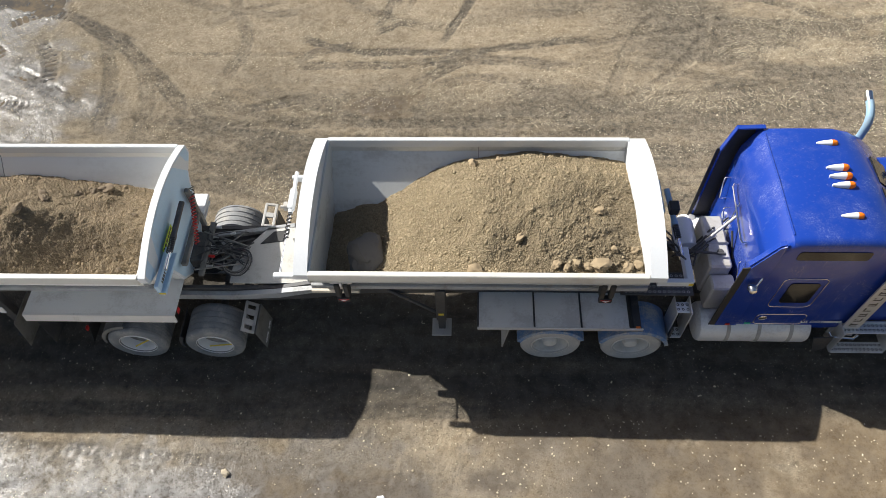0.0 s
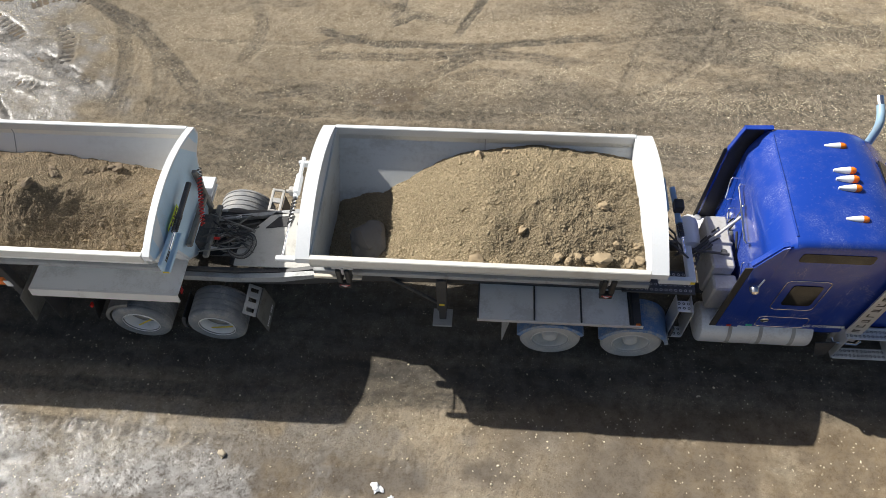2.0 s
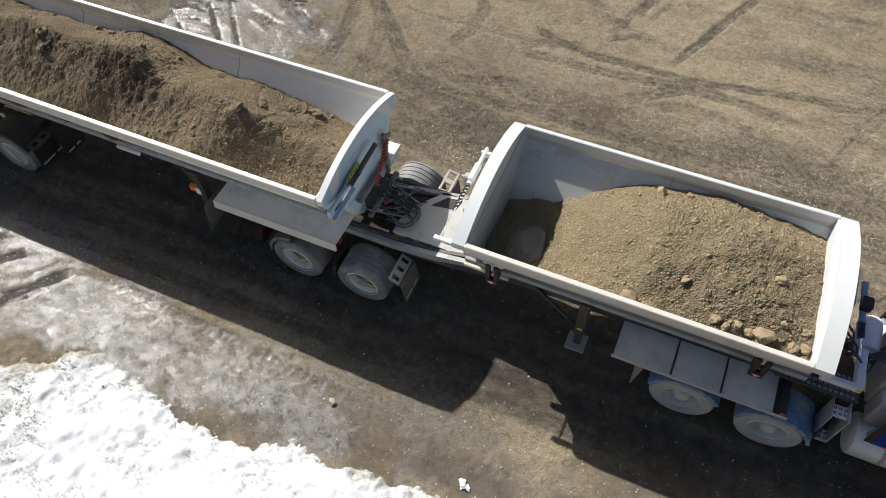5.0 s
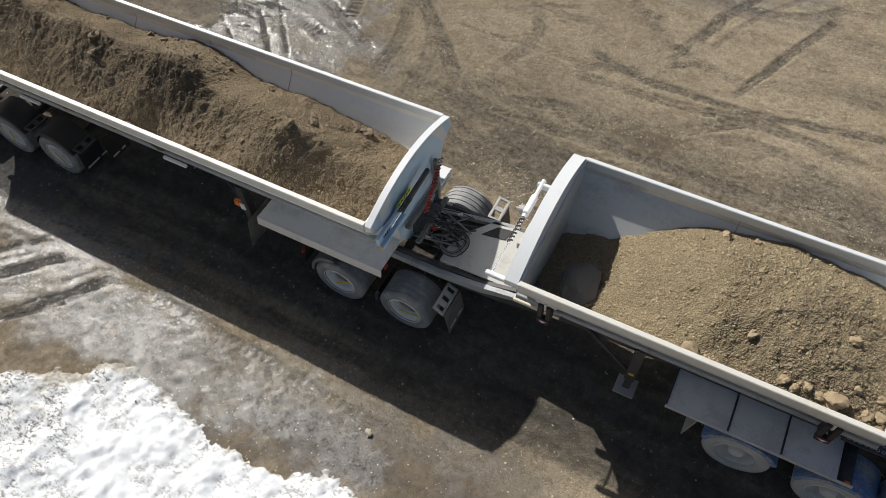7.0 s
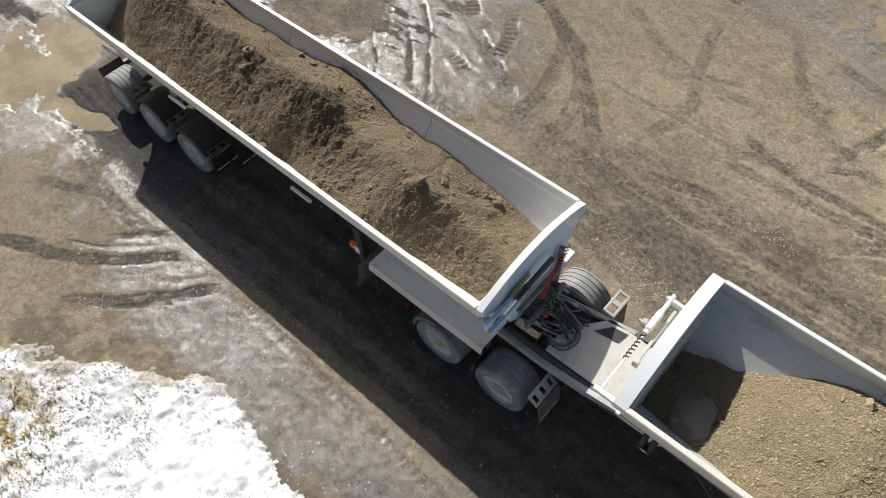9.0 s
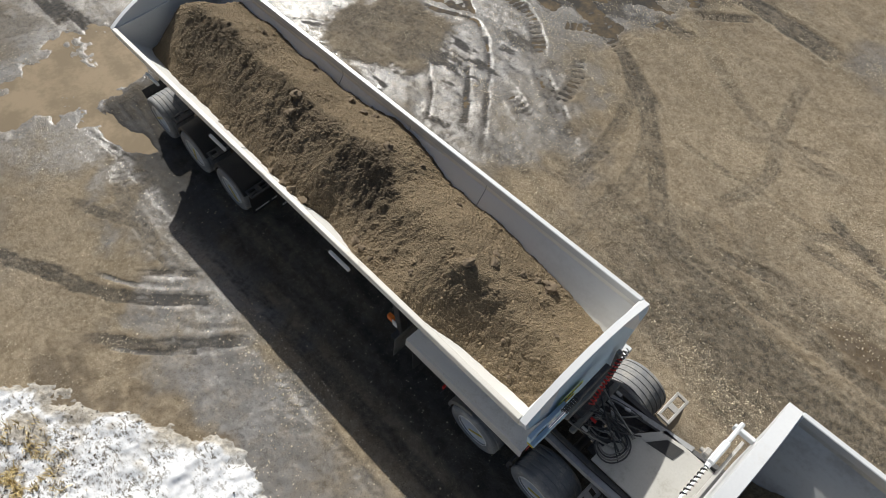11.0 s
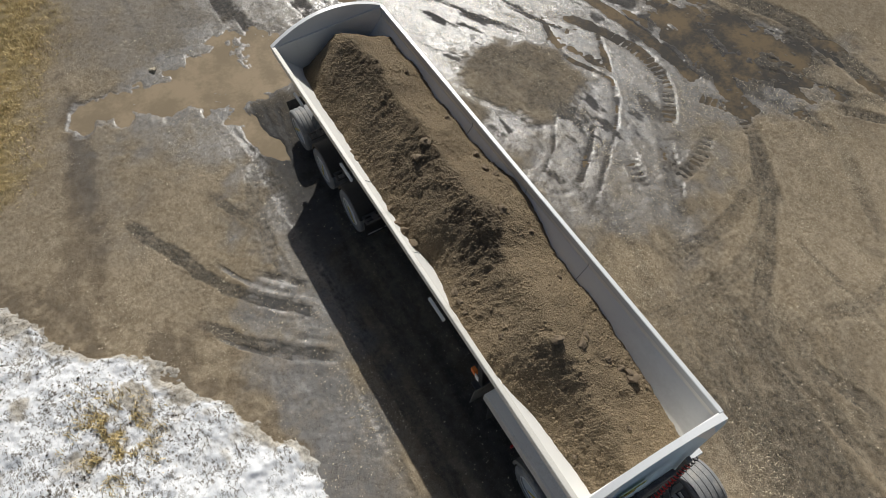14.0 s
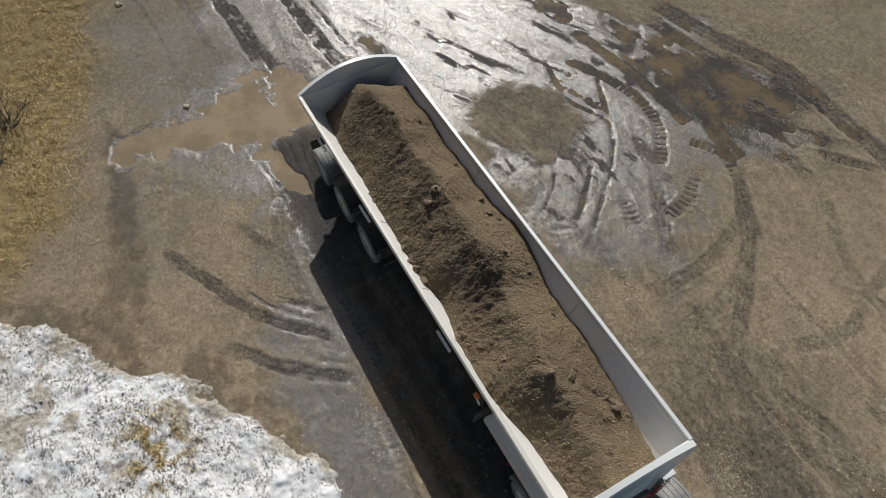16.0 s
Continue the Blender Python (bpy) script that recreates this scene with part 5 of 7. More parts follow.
def slotted_step(parent, x, y0, y1, z0, z1, mat, holes=3, lean=0.0):
    """A plate with square holes, made of its bars."""
    g = Geo()
    w = y1 - y0
    g.box(-0.12, -0.07, y0, y1, -0.02, 0.02).box(0.07, 0.12, y0, y1, -0.02, 0.02)
    for i in range(holes + 1):
        y = y0 + w * i / holes
        g.box(-0.076, 0.076, max(y0, y - 0.055), min(y1, y + 0.055), -0.018, 0.018)
    return part("step", g, mat, parent, at=Matrix.Translation((x, 0, z0)) @ pose(0, 0, 0, 0, lean, 0))


def hydraulic(parent, p0, p1, r, mat, name="hydraulic_cylinder", rod=0.45, spring=True):
    p0, p1 = Vector(p0), Vector(p1)
    mid = p0.lerp(p1, 1 - rod)
    c = part(name, Geo().rod(p0, mid, r, n=16).rod(mid - (p1 - p0).normalized() * 0.06, mid, r * 1.18, n=16), mat, parent)
    part("piston_rod", Geo().rod(mid, p1, r * 0.5), M_CHROME, c)
    if spring:
        part("spring", coil(mid, mid.lerp(p1, 0.45), r * 0.95, 7, 0.011), M_FRAME, c)
    return c


# lead trailer
AX0, AX1, AYN, AYF = -2.0, 3.50, 5.55, 8.25
lead = thing("side_dump_trailer", (0.6, 6.9, 0), "white side-dump lead trailer with gravel in its grey steel tub", "trailer", "dump trailers")
tub_a = tub(lead, AX0, AX1, AYN, AYF, 0.21, 0.25, 0.34, 0.32, M_TUB, (0.75,), front_wall=M_WHITE)
for y in (6.12, 7.42):
    s = 1 if y < 6.9 else -1
    beam = [(-2.9, 0.95), (-2.2, 1.02), (-1.2, 1.22), (0.4, 1.28), (3.6, 1.28), (3.95, 1.36), (3.95, 1.62), (-1.6, 1.66), (-2.6, 1.36), (-6.1, 1.30), (-6.1, 0.98)]
    part("frame_beam", Geo().prism(beam, "y", y, y + s * 0.07), M_FRAME, lead, "dark steel chassis beam with small stickers")
for x in (-5.8, -4.5, -3.2, -1.4, 0.2, 1.8, 3.2):
    part("cross_member", Geo().box(x - 0.05, x + 0.05, 6.19, 7.35, 1.05 if x < -2 else 1.30, 1.24 if x < -2 else 1.5), M_FRAME, lead)
part("rear_deck", Geo().prism([(-3.45, 6.2), (-1.88, 6.2), (-1.88, 7.34), (-2.95, 7.34), (-3.3, 6.9), (-3.45, 6.5)], "z", 1.38, 1.41), M_DECKPLATE, lead, "dusty bare deck plate")
part("frame_top", Geo().box(-2.0, -1.2, 5.98, 6.11, 1.46, 1.53, 0.01), M_CREAM, lead)
# unseen plate added to stop sunlight leaking through beneath the tub
part("sun_block_plate", Geo().box(-2.05, 3.5, 6.2, 7.34, 1.52, 1.54, 0.004), M_FRAME, lead)
for i, (sx, w, mat) in enumerate(((-1.1, 0.17, M_DARKLETTER), (-0.42, 0.2, M_ORANGE), (-0.02, 0.24, M_LETTER), (-1.62, 0.2, M_LETTER))):
    part("sticker", Geo().box(sx, sx + w, 6.113, 6.119, 1.46 + 0.03 * (i % 2), 1.55, 0.001), mat, lead)
# the bogie that stands under the second trailer
for x in (-5.174, -3.809):
    axle(lead, x, 5.75, 7.8)
    wheel(lead, x, 5.44, True, WHEEL_TRAILER, strap=True, turn=20 * x)
    wheel(lead, x, 8.16, False, WHEEL_DUSTY, turn=35 * x)
fender(lead, -5.174, 5.50, 6.05, M_DECK, 95, 180)
fender(lead, -3.809, 5.48, 6.05, M_FRAME, 150, 188)
slotted_step(lead, -3.16, 5.52, 6.10, 0.90, 0, M_GREYBOX, 3, 35)
mudflap(lead, -3.03, 5.52, 6.10, 0.30, 0.86, M_DECK, -8, 9, 3)
slotted_step(lead, -3.12, 7.62, 8.16, 1.02, 0, M_GREYBOX, 2, 10)
mudflap(lead, -3.02, 7.55, 8.10, 0.30, 0.9, M_FRAME, -6)
mudflap(lead, -5.88, 5.56, 6.08, 0.35, 0.98, M_BLACK, 16)
part("tail_lamp", Geo().box(-5.93, -5.89, 5.50, 5.58, 0.92, 1.0, 0.01), M_RED, lead)
# fifth wheel plate and coiled hoses between the trailers
fifth = part("fifth_wheel", Geo().prism([(-4.75, 6.45), (-3.75, 6.45), (-3.55, 6.62), (-3.75, 6.80), (-3.75, 6.98), (-3.55, 7.15), (-3.75, 7.32), (-4.75, 7.32)], "z", 1.30, 1.36), M_BLACK, lead)
part("hose_tray", Geo().box(-3.62, -3.05, 6.35, 7.3, 1.16, 1.20), M_FRAME, lead)
for i in range(4):
    r, cx, cy = 0.22 + 0.02 * i, -3.42 + 0.02 * i, 6.62 - 0.02 * i
    ring = [(cx + r * math.cos(a * 0.3) * 0.9, cy + r * math.sin(a * 0.3), 1.44 + 0.02 * i + 0.02 * math.sin(a)) for a in range(22)]
    part("hose", Geo().sweep(ring, 0.012, 7), M_HOSE if i % 2 else M_GREYHOSE, lead)
for i in range(3):
    r, cx, cy = 0.17 + 0.02 * i, -3.62 - 0.05 * i, 6.62 + 0.08 * i
    ring = [(cx + r * math.cos(a * 0.3 + i) * 1.15, cy + r * math.sin(a * 0.3 + i), 1.46 + 0.015 * i + 0.025 * math.sin(a * 0.7)) for a in range(17)]
    part("hose", Geo().sweep(ring, 0.014, 7), M_GREYHOSE, lead, "dusty grey hose")
for y in (6.5, 6.75, 7.0):
    part("mesh_bar", Geo().box(-4.0, -3.1, y, y + 0.035, 1.20, 1.235, 0.004), M_GREYBOX, lead)
part("deck_slot", Geo().prism([(-3.05, 6.98), (-2.62, 7.05), (-2.58, 7.28), (-2.85, 7.24)], "z", 1.415, 1.425), M_BLACK, lead, "dark opening in the deck")
rh = random.Random(12)
for i in range(15):
    a = Vector((-4.05 + 0.05 * rh.random(), 6.32 + 0.065 * i, 1.55 + 0.1 * rh.random()))
    b = Vector((-3.15 - 0.2 * rh.random(), 6.45 + 0.85 * rh.random(), 1.42 + 0.04 * rh.random()))
    mid = a.lerp(b, 0.5) + Vector((rh.uniform(-0.15, 0.15), rh.uniform(-0.2, 0.2), rh.uniform(-0.05, 0.16)))
    pts = [a.lerp(mid, t).lerp(mid.lerp(b, t), t) for t in [k / 10 for k in range(11)]]
    part("hose", Geo().sweep(pts, rh.choice((0.009, 0.012, 0.014)), 7), M_GREYHOSE if i % 3 == 0 else M_HOSE, lead)
for i in range(4):
    part("coupling", Geo().rod((-3.95 + 0.12 * i, 6.55 + 0.2 * i, 1.46), (-3.87 + 0.12 * i, 6.57 + 0.2 * i, 1.48), 0.028, n=10), M_ALU, lead)
part("side_rail", Geo().prism([(-4.6, 7.02), (-2.5, 7.36), (-2.5, 7.44), (-4.6, 7.10)], "z", 1.32, 1.41), M_TUBOUT, lead)
part("side_rail", Geo().prism([(-5.9, 1.16), (-3.4, 1.14), (-2.6, 1.22), (-2.0, 1.40), (-2.0, 1.50), (-2.7, 1.36), (-3.4, 1.28), (-5.9, 1.28)], "y", 6.02, 6.11), M_TUBOUT, lead)
# landing leg
leg = part("landing_leg", Geo().box(0.05, 0.22, 5.86, 6.03, 0.75, 1.75, 0.01).box(0.075, 0.195, 5.885, 6.005, 0.40, 0.8, 0.006), M_FRAME, lead, "grey landing leg with a flat foot")
part("foot", Geo().box(-0.04, 0.30, 5.76, 6.10, 0.36, 0.40, 0.006), M_GREYBOX, leg)
part("brace", Geo().rod((0.1, 5.95, 0.85), (-0.85, 6.12, 1.45), 0.03), M_FRAME, leg)
part("plate_label", Geo().box(0.09, 0.18, 5.853, 5.859, 0.95, 1.01, 0.001), M_YELLOW, leg)
leg2 = part("landing_leg", Geo().box(0.05, 0.22, 7.77, 7.94, 0.40, 1.75, 0.01), M_FRAME, lead)
part("foot", Geo().box(-0.04, 0.30, 7.70, 8.04, 0.36, 0.40, 0.006), M_GREYBOX, leg2)
pivot_bracket(lead, -1.35, 5.60)
pivot_bracket(lead, 2.72, 5.62)
# checker-plate deck over the truck's wheels
for x0, x1 in ((0.77, 1.66), (1.69, 2.42), (2.45, 3.20)):
    deck = part("deck_plate", Geo().box(x0, x1, 5.47, 6.32, 1.29, 1.305, 0.003), M_PLATE, lead, "grey checker-plate deck panel")
    g = Geo()
    for i in range(int((x1 - x0 - 0.06) / 0.055)):
        for j in range(14):
            cx, cy, s = x0 + 0.05 + 0.055 * i, 5.52 + 0.055 * j, 1 if (i + j) % 2 else -1
            g.add([(-0.018, 0, 0), (0, -0.004, 0), (0.018, 0, 0), (0, 0.004, 0), (0, 0, 0.004)], [(0, 1, 4), (1, 2, 4), (2, 3, 4), (3, 0, 4)], Matrix.Translation((cx, cy, 1.305)) @ pose(0, 0, 0, 0, 0, 45 * s))
    me = bpy.data.meshes.new("tread")
    me.from_pydata(g.v, [], g.f)
    me.materials.append(M_PLATE)
    part("tread_pattern", me, None, deck, kind="stuff")
for x in (0.755, 1.675, 2.435):
    part("deck_rib", Geo().box(x - 0.012, x + 0.012, 5.47, 6.34, 1.25, 1.325), M_FRAME, lead)
part("deck_edge", Geo().box(0.745, 3.42, 5.445, 5.468, 1.24, 1.32), M_ALU, lead)
part("deck_end", Geo().box(3.21, 3.40, 5.47, 6.30, 1.26, 1.29), M_FRAME, lead)
part("deck_end_rail", Geo().box(3.22, 3.27, 5.47, 6.30, 1.291, 1.33), M_BLACK, lead)
part("side_marker", Geo().box(3.30, 3.37, 5.46, 5.50, 1.292, 1.335, 0.008), M_ORANGE, lead)
# front end: stair, bracket and dump cylinder
part("walkway", Geo().box(3.05, 4.22, 5.92, 6.35, 1.58, 1.61), M_FRAME, lead, "perforated dark walkway")
g = Geo()
for i in range(14):
    for j in range(4):
        g.lathe([(0.026, 0.003), (0.016, 0.004), (0.016, 0.0)], 8, Matrix.Translation((3.14 + 0.077 * i, 5.98 + 0.1 * j, 1.61)) @ pose(0, 0, 0, 90, 0, 0))
part("grip_rings", g, M_GREYBOX, lead, kind="stuff")
part("bracket", Geo().box(3.50, 4.05, 5.79, 5.87, 2.10, 2.22, 0.01).box(3.95, 4.06, 5.81, 6.46, 2.06, 2.21, 0.012), M_WHITE, lead, "white steel bracket with a yellow tag")
part("tag", Geo().box(3.975, 4.045, 5.782, 5.788, 2.13, 2.19, 0.001), M_YELLOW, lead)
hydraulic(lead, (3.80, 7.40, 2.46), (3.92, 6.25, 2.28), 0.045, M_BLUEGREY)
part("arm", Geo().box(3.62, 3.69, 6.9, 7.55, 2.46, 2.54, 0.01), M_BLUEGREY, lead)
part("valve", Geo().box(3.78, 3.93, 6.92, 7.12, 2.40, 2.56, 0.02), M_BLACK, lead)
for i in range(3):
    p = [(3.6 + 0.05 * i, 6.9 - 0.2 * i, 2.25), (3.8 + 0.06 * i, 6.6 - 0.2 * i, 2.3), (3.95 + 0.12 * i, 6.5 - 0.1 * i, 1.9), (4.3, 6.6, 1.7 + 0.1 * i)]
    part("hose", Geo().sweep(p, 0.016, 7), M_HOSE, lead)
# rear end: tarp gear
hydraulic(lead, (-2.25, 7.62, 2.60), (-2.25, 5.66, 2.58), 0.034, M_WHITE, "tarp_cylinder", 0.58)
part("cylinder_body", Geo().box(-2.30, -2.20, 6.86, 7.26, 2.53, 2.66, 0.02), M_WHITE, lead)
part("motor", Geo().box(-2.40, -2.302, 6.93, 7.05, 2.44, 2.58, 0.02).rod((-2.45, 6.99, 2.5), (-2.38, 6.99, 2.5), 0.03), M_GREYBOX, lead)
part("tarp_bar", Geo().box(-2.13, -2.08, 6.35, 7.45, 2.46, 2.54, 0.008).box(-2.15, -2.06, 6.33, 6.42, 2.42, 2.56, 0.008), M_GREYBOX, lead)
part("foot_plate", Geo().box(-2.34, -2.003, 5.60, 5.68, 2.55, 2.62, 0.01), M_WHITE, lead)
part("arm_bracket", Geo().box(-2.32, -2.003, 7.50, 7.56, 2.50, 2.62, 0.01), M_WHITE, lead)

# second trailer
BX0, BX1, BYN, BYF = -15.35, -4.21, 5.46, 8.10
pup = thing("side_dump_trailer", (-10.0, 6.78, 0), "long white side-dump trailer heaped with brown earth", "trailer", "dump trailers")
tub_b = tub(pup, BX0, BX1, BYN, BYF, 0.10, 0.11, 0.40, 0.29, M_TUBPAINT, (-11.3, -9.4, -7.5), slope=0.07)
for y in (6.32, 7.24):
    s = 1 if y < 6.8 else -1
    part("frame_beam", Geo().prism([(-15.1, 0.92), (-7.5, 0.92), (-6.9, 1.38), (-4.3, 1.40), (-4.3, 1.62), (-7.2, 1.62), (-7.9, 1.32), (-15.1, 1.32)], "y", y - 0.04 * s, y + 0.05 * s), M_FRAME, pup)
for x in (-14.3, -12.8, -11.0, -9.5, -8.0, -6.2, -4.8):
    part("cross_member", Geo().box(x - 0.05, x + 0.05, 6.38, 7.18, 1.42 if x > -7 else 1.0, 1.56 if x > -7 else 1.25), M_FRAME, pup)
for i, x in enumerate((-12.15, -13.53, -14.90)):
    axle(pup, x, 5.75, 7.8)
    wheel(pup, x, 5.425, True, WHEEL_TRAILER if i < 2 else WHEEL_DUSTY, strap=True, turn=40 * i)
    wheel(pup, x, 8.09, False, WHEEL_TRAILER, turn=60 * i)
    if i < 2:
        fender(pup, x, 5.48, 6.02, M_BLACK, 25, 170)
    slotted_step(pup, x + 0.69, 5.50, 5.98, 0.92, 0, M_FRAME, 2, 0)
mudflap(pup, -11.42, 5.48, 6.02, 0.28, 0.92, M_BLACK, 8, 12, 5)
mudflap(pup, -11.18, 5.95, 6.5, 0.30, 0.95, M_BLACK, 4, 7, 6)
mudflap(pup, -11.42, 7.52, 8.06, 0.28, 0.92, M_BLACK, 8)
part("rear_bumper", Geo().box(-15.62, -15.50, 5.52, 8.04, 0.62, 0.74, 0.015).box(-15.6, -15.1, 6.3, 6.42, 0.64, 1.1).box(-15.6, -15.1, 7.15, 7.27, 0.64, 1.1), M_FRAME, pup)
mudflap(pup, -15.45, 5.47, 6.05, 0.28, 0.98, M_BLACK, -25)
mudflap(pup, -15.45, 7.5, 8.08, 0.28, 0.98, M_BLACK, -6)
for x0, x1 in ((-11.95, -11.45), (-8.45, -7.95), (-14.2, -13.75)):
    part("strip_lamp", Geo().box(x0, x1, 5.40, 5.45, 2.30, 2.36, 0.006), M_WHITE, pup, "white strip lamp under the rail")
# landing gear and flaps in front of the middle
leg = part("landing_leg", Geo().box(-7.38, -7.22, 5.75, 5.90, 0.7, 1.75, 0.01).box(-7.36, -7.24, 5.77, 5.88, 0.42, 0.75, 0.006), M_FRAME, pup)
part("foot", Geo().box(-7.46, -7.14, 5.66, 5.99, 0.38, 0.42, 0.006), M_FRAME, leg)
part("brace", Geo().rod((-7.3, 5.85, 1.0), (-8.35, 6.2, 1.5), 0.03), M_FRAME, leg)
part("side_marker", Geo().box(-7.24, -7.12, 5.52, 5.60, 1.55, 1.68, 0.01), M_ORANGE, pup)
part("reflector", Geo().box(-7.12, -7.02, 5.525, 5.545, 1.50, 1.66, 0.004), M_LETTER, pup)
mudflap(pup, -6.96, 5.42, 6.05, 0.45, 1.32, M_DECK, 10)
mudflap(pup, -6.62, 5.50, 6.08, 0.45, 1.34, M_FRAME, 4)
# grey deck over the bogie
deck = part("side_deck", Geo().prism([(5.50, 1.30), (5.515, 1.30), (5.535, 1.445), (6.30, 1.445), (6.30, 1.46), (5.52, 1.46)], "x", -6.78, -4.22), M_PLATE, pup, "grey checker-plate side deck with a turned-down edge")
part("deck_edge", Geo().prism([(5.485, 1.30), (5.499, 1.30), (5.519, 1.461), (5.56, 1.461), (5.56, 1.466), (5.514, 1.466)], "x", -6.78, -4.22), M_ALU, deck)
part("sticker", Geo().box(-4.216, -4.212, 5.62, 5.72, 1.33, 1.43, 0.001), M_RED, deck)
part("far_deck", Geo().box(-4.95, -4.12, 7.45, 7.9, 1.44, 1.46), M_PLATE, pup)
part("air_box", Geo().box(-4.48, -4.12, 7.52, 7.95, 1.52, 1.60, 0.01), M_WHITE, pup, "white box lid")
# front face gear
bracket = part("front_bracket", Geo().box(-4.125, -3.99, 5.42, 6.15, 2.36, 2.42, 0.012).box(-4.125, -4.06, 5.42, 6.15, 2.42, 2.58, 0.008), M_SKYTINT, pup, "pale blue-white bracket with small labels")
part("tag", Geo().box(-4.10, -4.0, 5.412, 5.418, 2.37, 2.41, 0.001), M_YELLOW, bracket)
part("label_plate", Geo().box(-4.058, -4.052, 5.78, 5.92, 2.45, 2.55, 0.001), M_LETTER, bracket)
bars(bracket, "lettering", 5.55, 5.74, -4.059, 2.46, 2.52, M_DARKLETTER, 4, axis="x")
hydraulic(pup, (-4.02, 6.95, 2.66), (-4.0, 5.70, 2.62), 0.045, M_FRAME)
part("lime_decal", Geo().box(-4.129, -4.124, 6.05, 6.55, 2.52, 2.62, 0.001), M_LIME, pup, "lime-green warning strip")
bars(pup, "decal_lettering", 6.08, 6.52, -4.124, 2.545, 2.595, M_DARKLETTER, 6, axis="x")
part("yellow_decal", Geo().box(-4.129, -4.124, 5.98, 6.40, 2.36, 2.44, 0.001), M_YELLOW, pup, "yellow warning strip")
bars(pup, "decal_lettering", 6.0, 6.38, -4.124, 2.38, 2.42, M_DARKLETTER, 6, axis="x")
part("air_hose", coil((-4.02, 7.30, 2.40), (-3.92, 6.62, 1.95), 0.035, 14, 0.010), M_RED, pup, "red coiled air hose")
part("air_hose", coil((-4.02, 7.42, 2.5), (-3.98, 7.05, 2.2), 0.035, 8, 0.009), M_HOSE, pup)
part("hose_mast", Geo().box(-4.10, -4.02, 7.25, 7.33, 1.55, 2.55, 0.01).box(-4.1, -4.0, 6.2, 7.3, 1.9, 1.98, 0.02), M_DECK, pup)
part("king_pin_box", Geo().box(-4.9, -3.92, 6.5, 7.1, 1.38, 1.62, 0.02), M_FRAME, pup)
part("hose_bracket", Geo().box(-3.96, -3.86, 6.25, 7.35, 1.50, 1.58, 0.02), M_DECK, pup)
for i in range(5):
    part("coupling", Geo().rod((-3.84, 6.42 + 0.2 * i, 1.58), (-3.74, 6.42 + 0.2 * i, 1.57), 0.025, n=10), M_RED if i == 1 else M_GREYBOX, pup)

# ---- tractor ----
TYC = 6.88
truck = thing("truck", (5.5, TYC, 0), "dusty royal-blue sleeper truck hauling two dump trailers", "truck")


def ring(x, half, zb, zt, corner, crown=0.0, n=6, tuck=0.0):
    """A rounded cross-section of the cab at x, from the near bottom round the roof to the far bottom."""
    pts = [(x, TYC - half + tuck, zb), (x, TYC - half, zb + 0.5 * (zt - zb)), (x, TYC - half, zt - corner - 0.12)]
    for i in range(n + 1):
        a = math.pi / 2 * i / n
        pts.append((x, TYC - half + corner - corner * math.cos(a), zt - corner + corner * math.sin(a)))
    for i in range(1, 8):
        s = i / 8
        pts.append((x, TYC + (2 * s - 1) * (half - corner), zt + crown * (1 - (2 * s - 1) ** 2)))
    for i in range(n + 1):
        a = math.pi / 2 * (1 - i / n)
        pts.append((x, TYC + half - corner + corner * math.cos(a), zt - corner + corner * math.sin(a)))
    return pts + [(x, TYC + half, zt - corner - 0.12), (x, TYC + half, zb + 0.5 * (zt - zb)), (x, TYC + half - tuck, zb)]


sleeper = part("sleeper", Geo().loft([
    ring(4.93, 1.06, 0.95, 2.86, 0.10), ring(4.96, 1.10, 0.93, 2.95, 0.12), ring(5.06, 1.115, 0.90, 3.20, 0.13, 0.03), ring(5.16, 1.12, 0.88, 3.31, 0.13, 0.05),
    ring(5.26, 1.12, 0.88, 3.335, 0.13, 0.06), ring(5.7, 1.12, 0.86, 3.345, 0.13, 0.07), ring(6.2, 1.12, 0.85, 3.34, 0.14, 0.07), ring(6.45, 1.12, 0.84, 3.29, 0.15, 0.07),
    ring(6.68, 1.11, 0.84, 3.17, 0.16, 0.07), ring(6.88, 1.09, 0.84, 3.02, 0.17, 0.06), ring(7.02, 1.06, 0.84, 2.88, 0.18, 0.05)]), M_BLUE, truck, "royal-blue sleeper body with drips of dust", smooth=25)
part("roof_ridge", Geo().sweep([(5.17, TYC - 0.95, 3.318), (5.155, TYC - 0.5, 3.345), (5.15, TYC, 3.365), (5.155, TYC + 0.5, 3.345), (5.17, TYC + 0.95, 3.318)], 0.018, 8), M_BLUE, sleeper)
for y, s, back in ((5.745, 1, ((4.70, 0.83), (5.05, 0.83), (5.05, 3.28), (4.98, 3.24), (4.73, 2.72))),
                   (8.015, -1, ((4.66, 0.83), (5.10, 0.83), (5.20, 3.33), (4.78, 3.31), (4.68, 2.80)))):
    f = part("side_fairing", Geo().prism(back, "y", y, y + s * 0.025), M_BLUE, truck, "blue side fairing with a black rubber edge")
    part("rubber_edge", Geo().prism([(4.60, 0.85), (back[0][0] - 0.002, 0.84), (back[4][0] - 0.002, back[4][1]), (4.62, back[4][1] - 0.02)], "y", y + s * 0.004, y + s * 0.02), M_BLACK, f)
    part("top_flange", Geo().prism([back[4], back[3], back[2], (back[2][0], back[2][1] + 0.02), (back[3][0] - 0.01, back[3][1] + 0.03), (back[4][0] - 0.03, back[4][1] + 0.02)], "y", y + s * 0.026, y + s * 0.10), M_BLUE, f)
# thin dark sheet over the far fairing's inner face
part("dark_sheet", Geo().prism([(4.70, 0.85), (5.02, 0.85), (5.10, 3.27), (4.80, 3.25), (4.71, 2.78)], "y", 7.984, 7.988), M_BLACK, truck, "dark inner face of the far fairing")
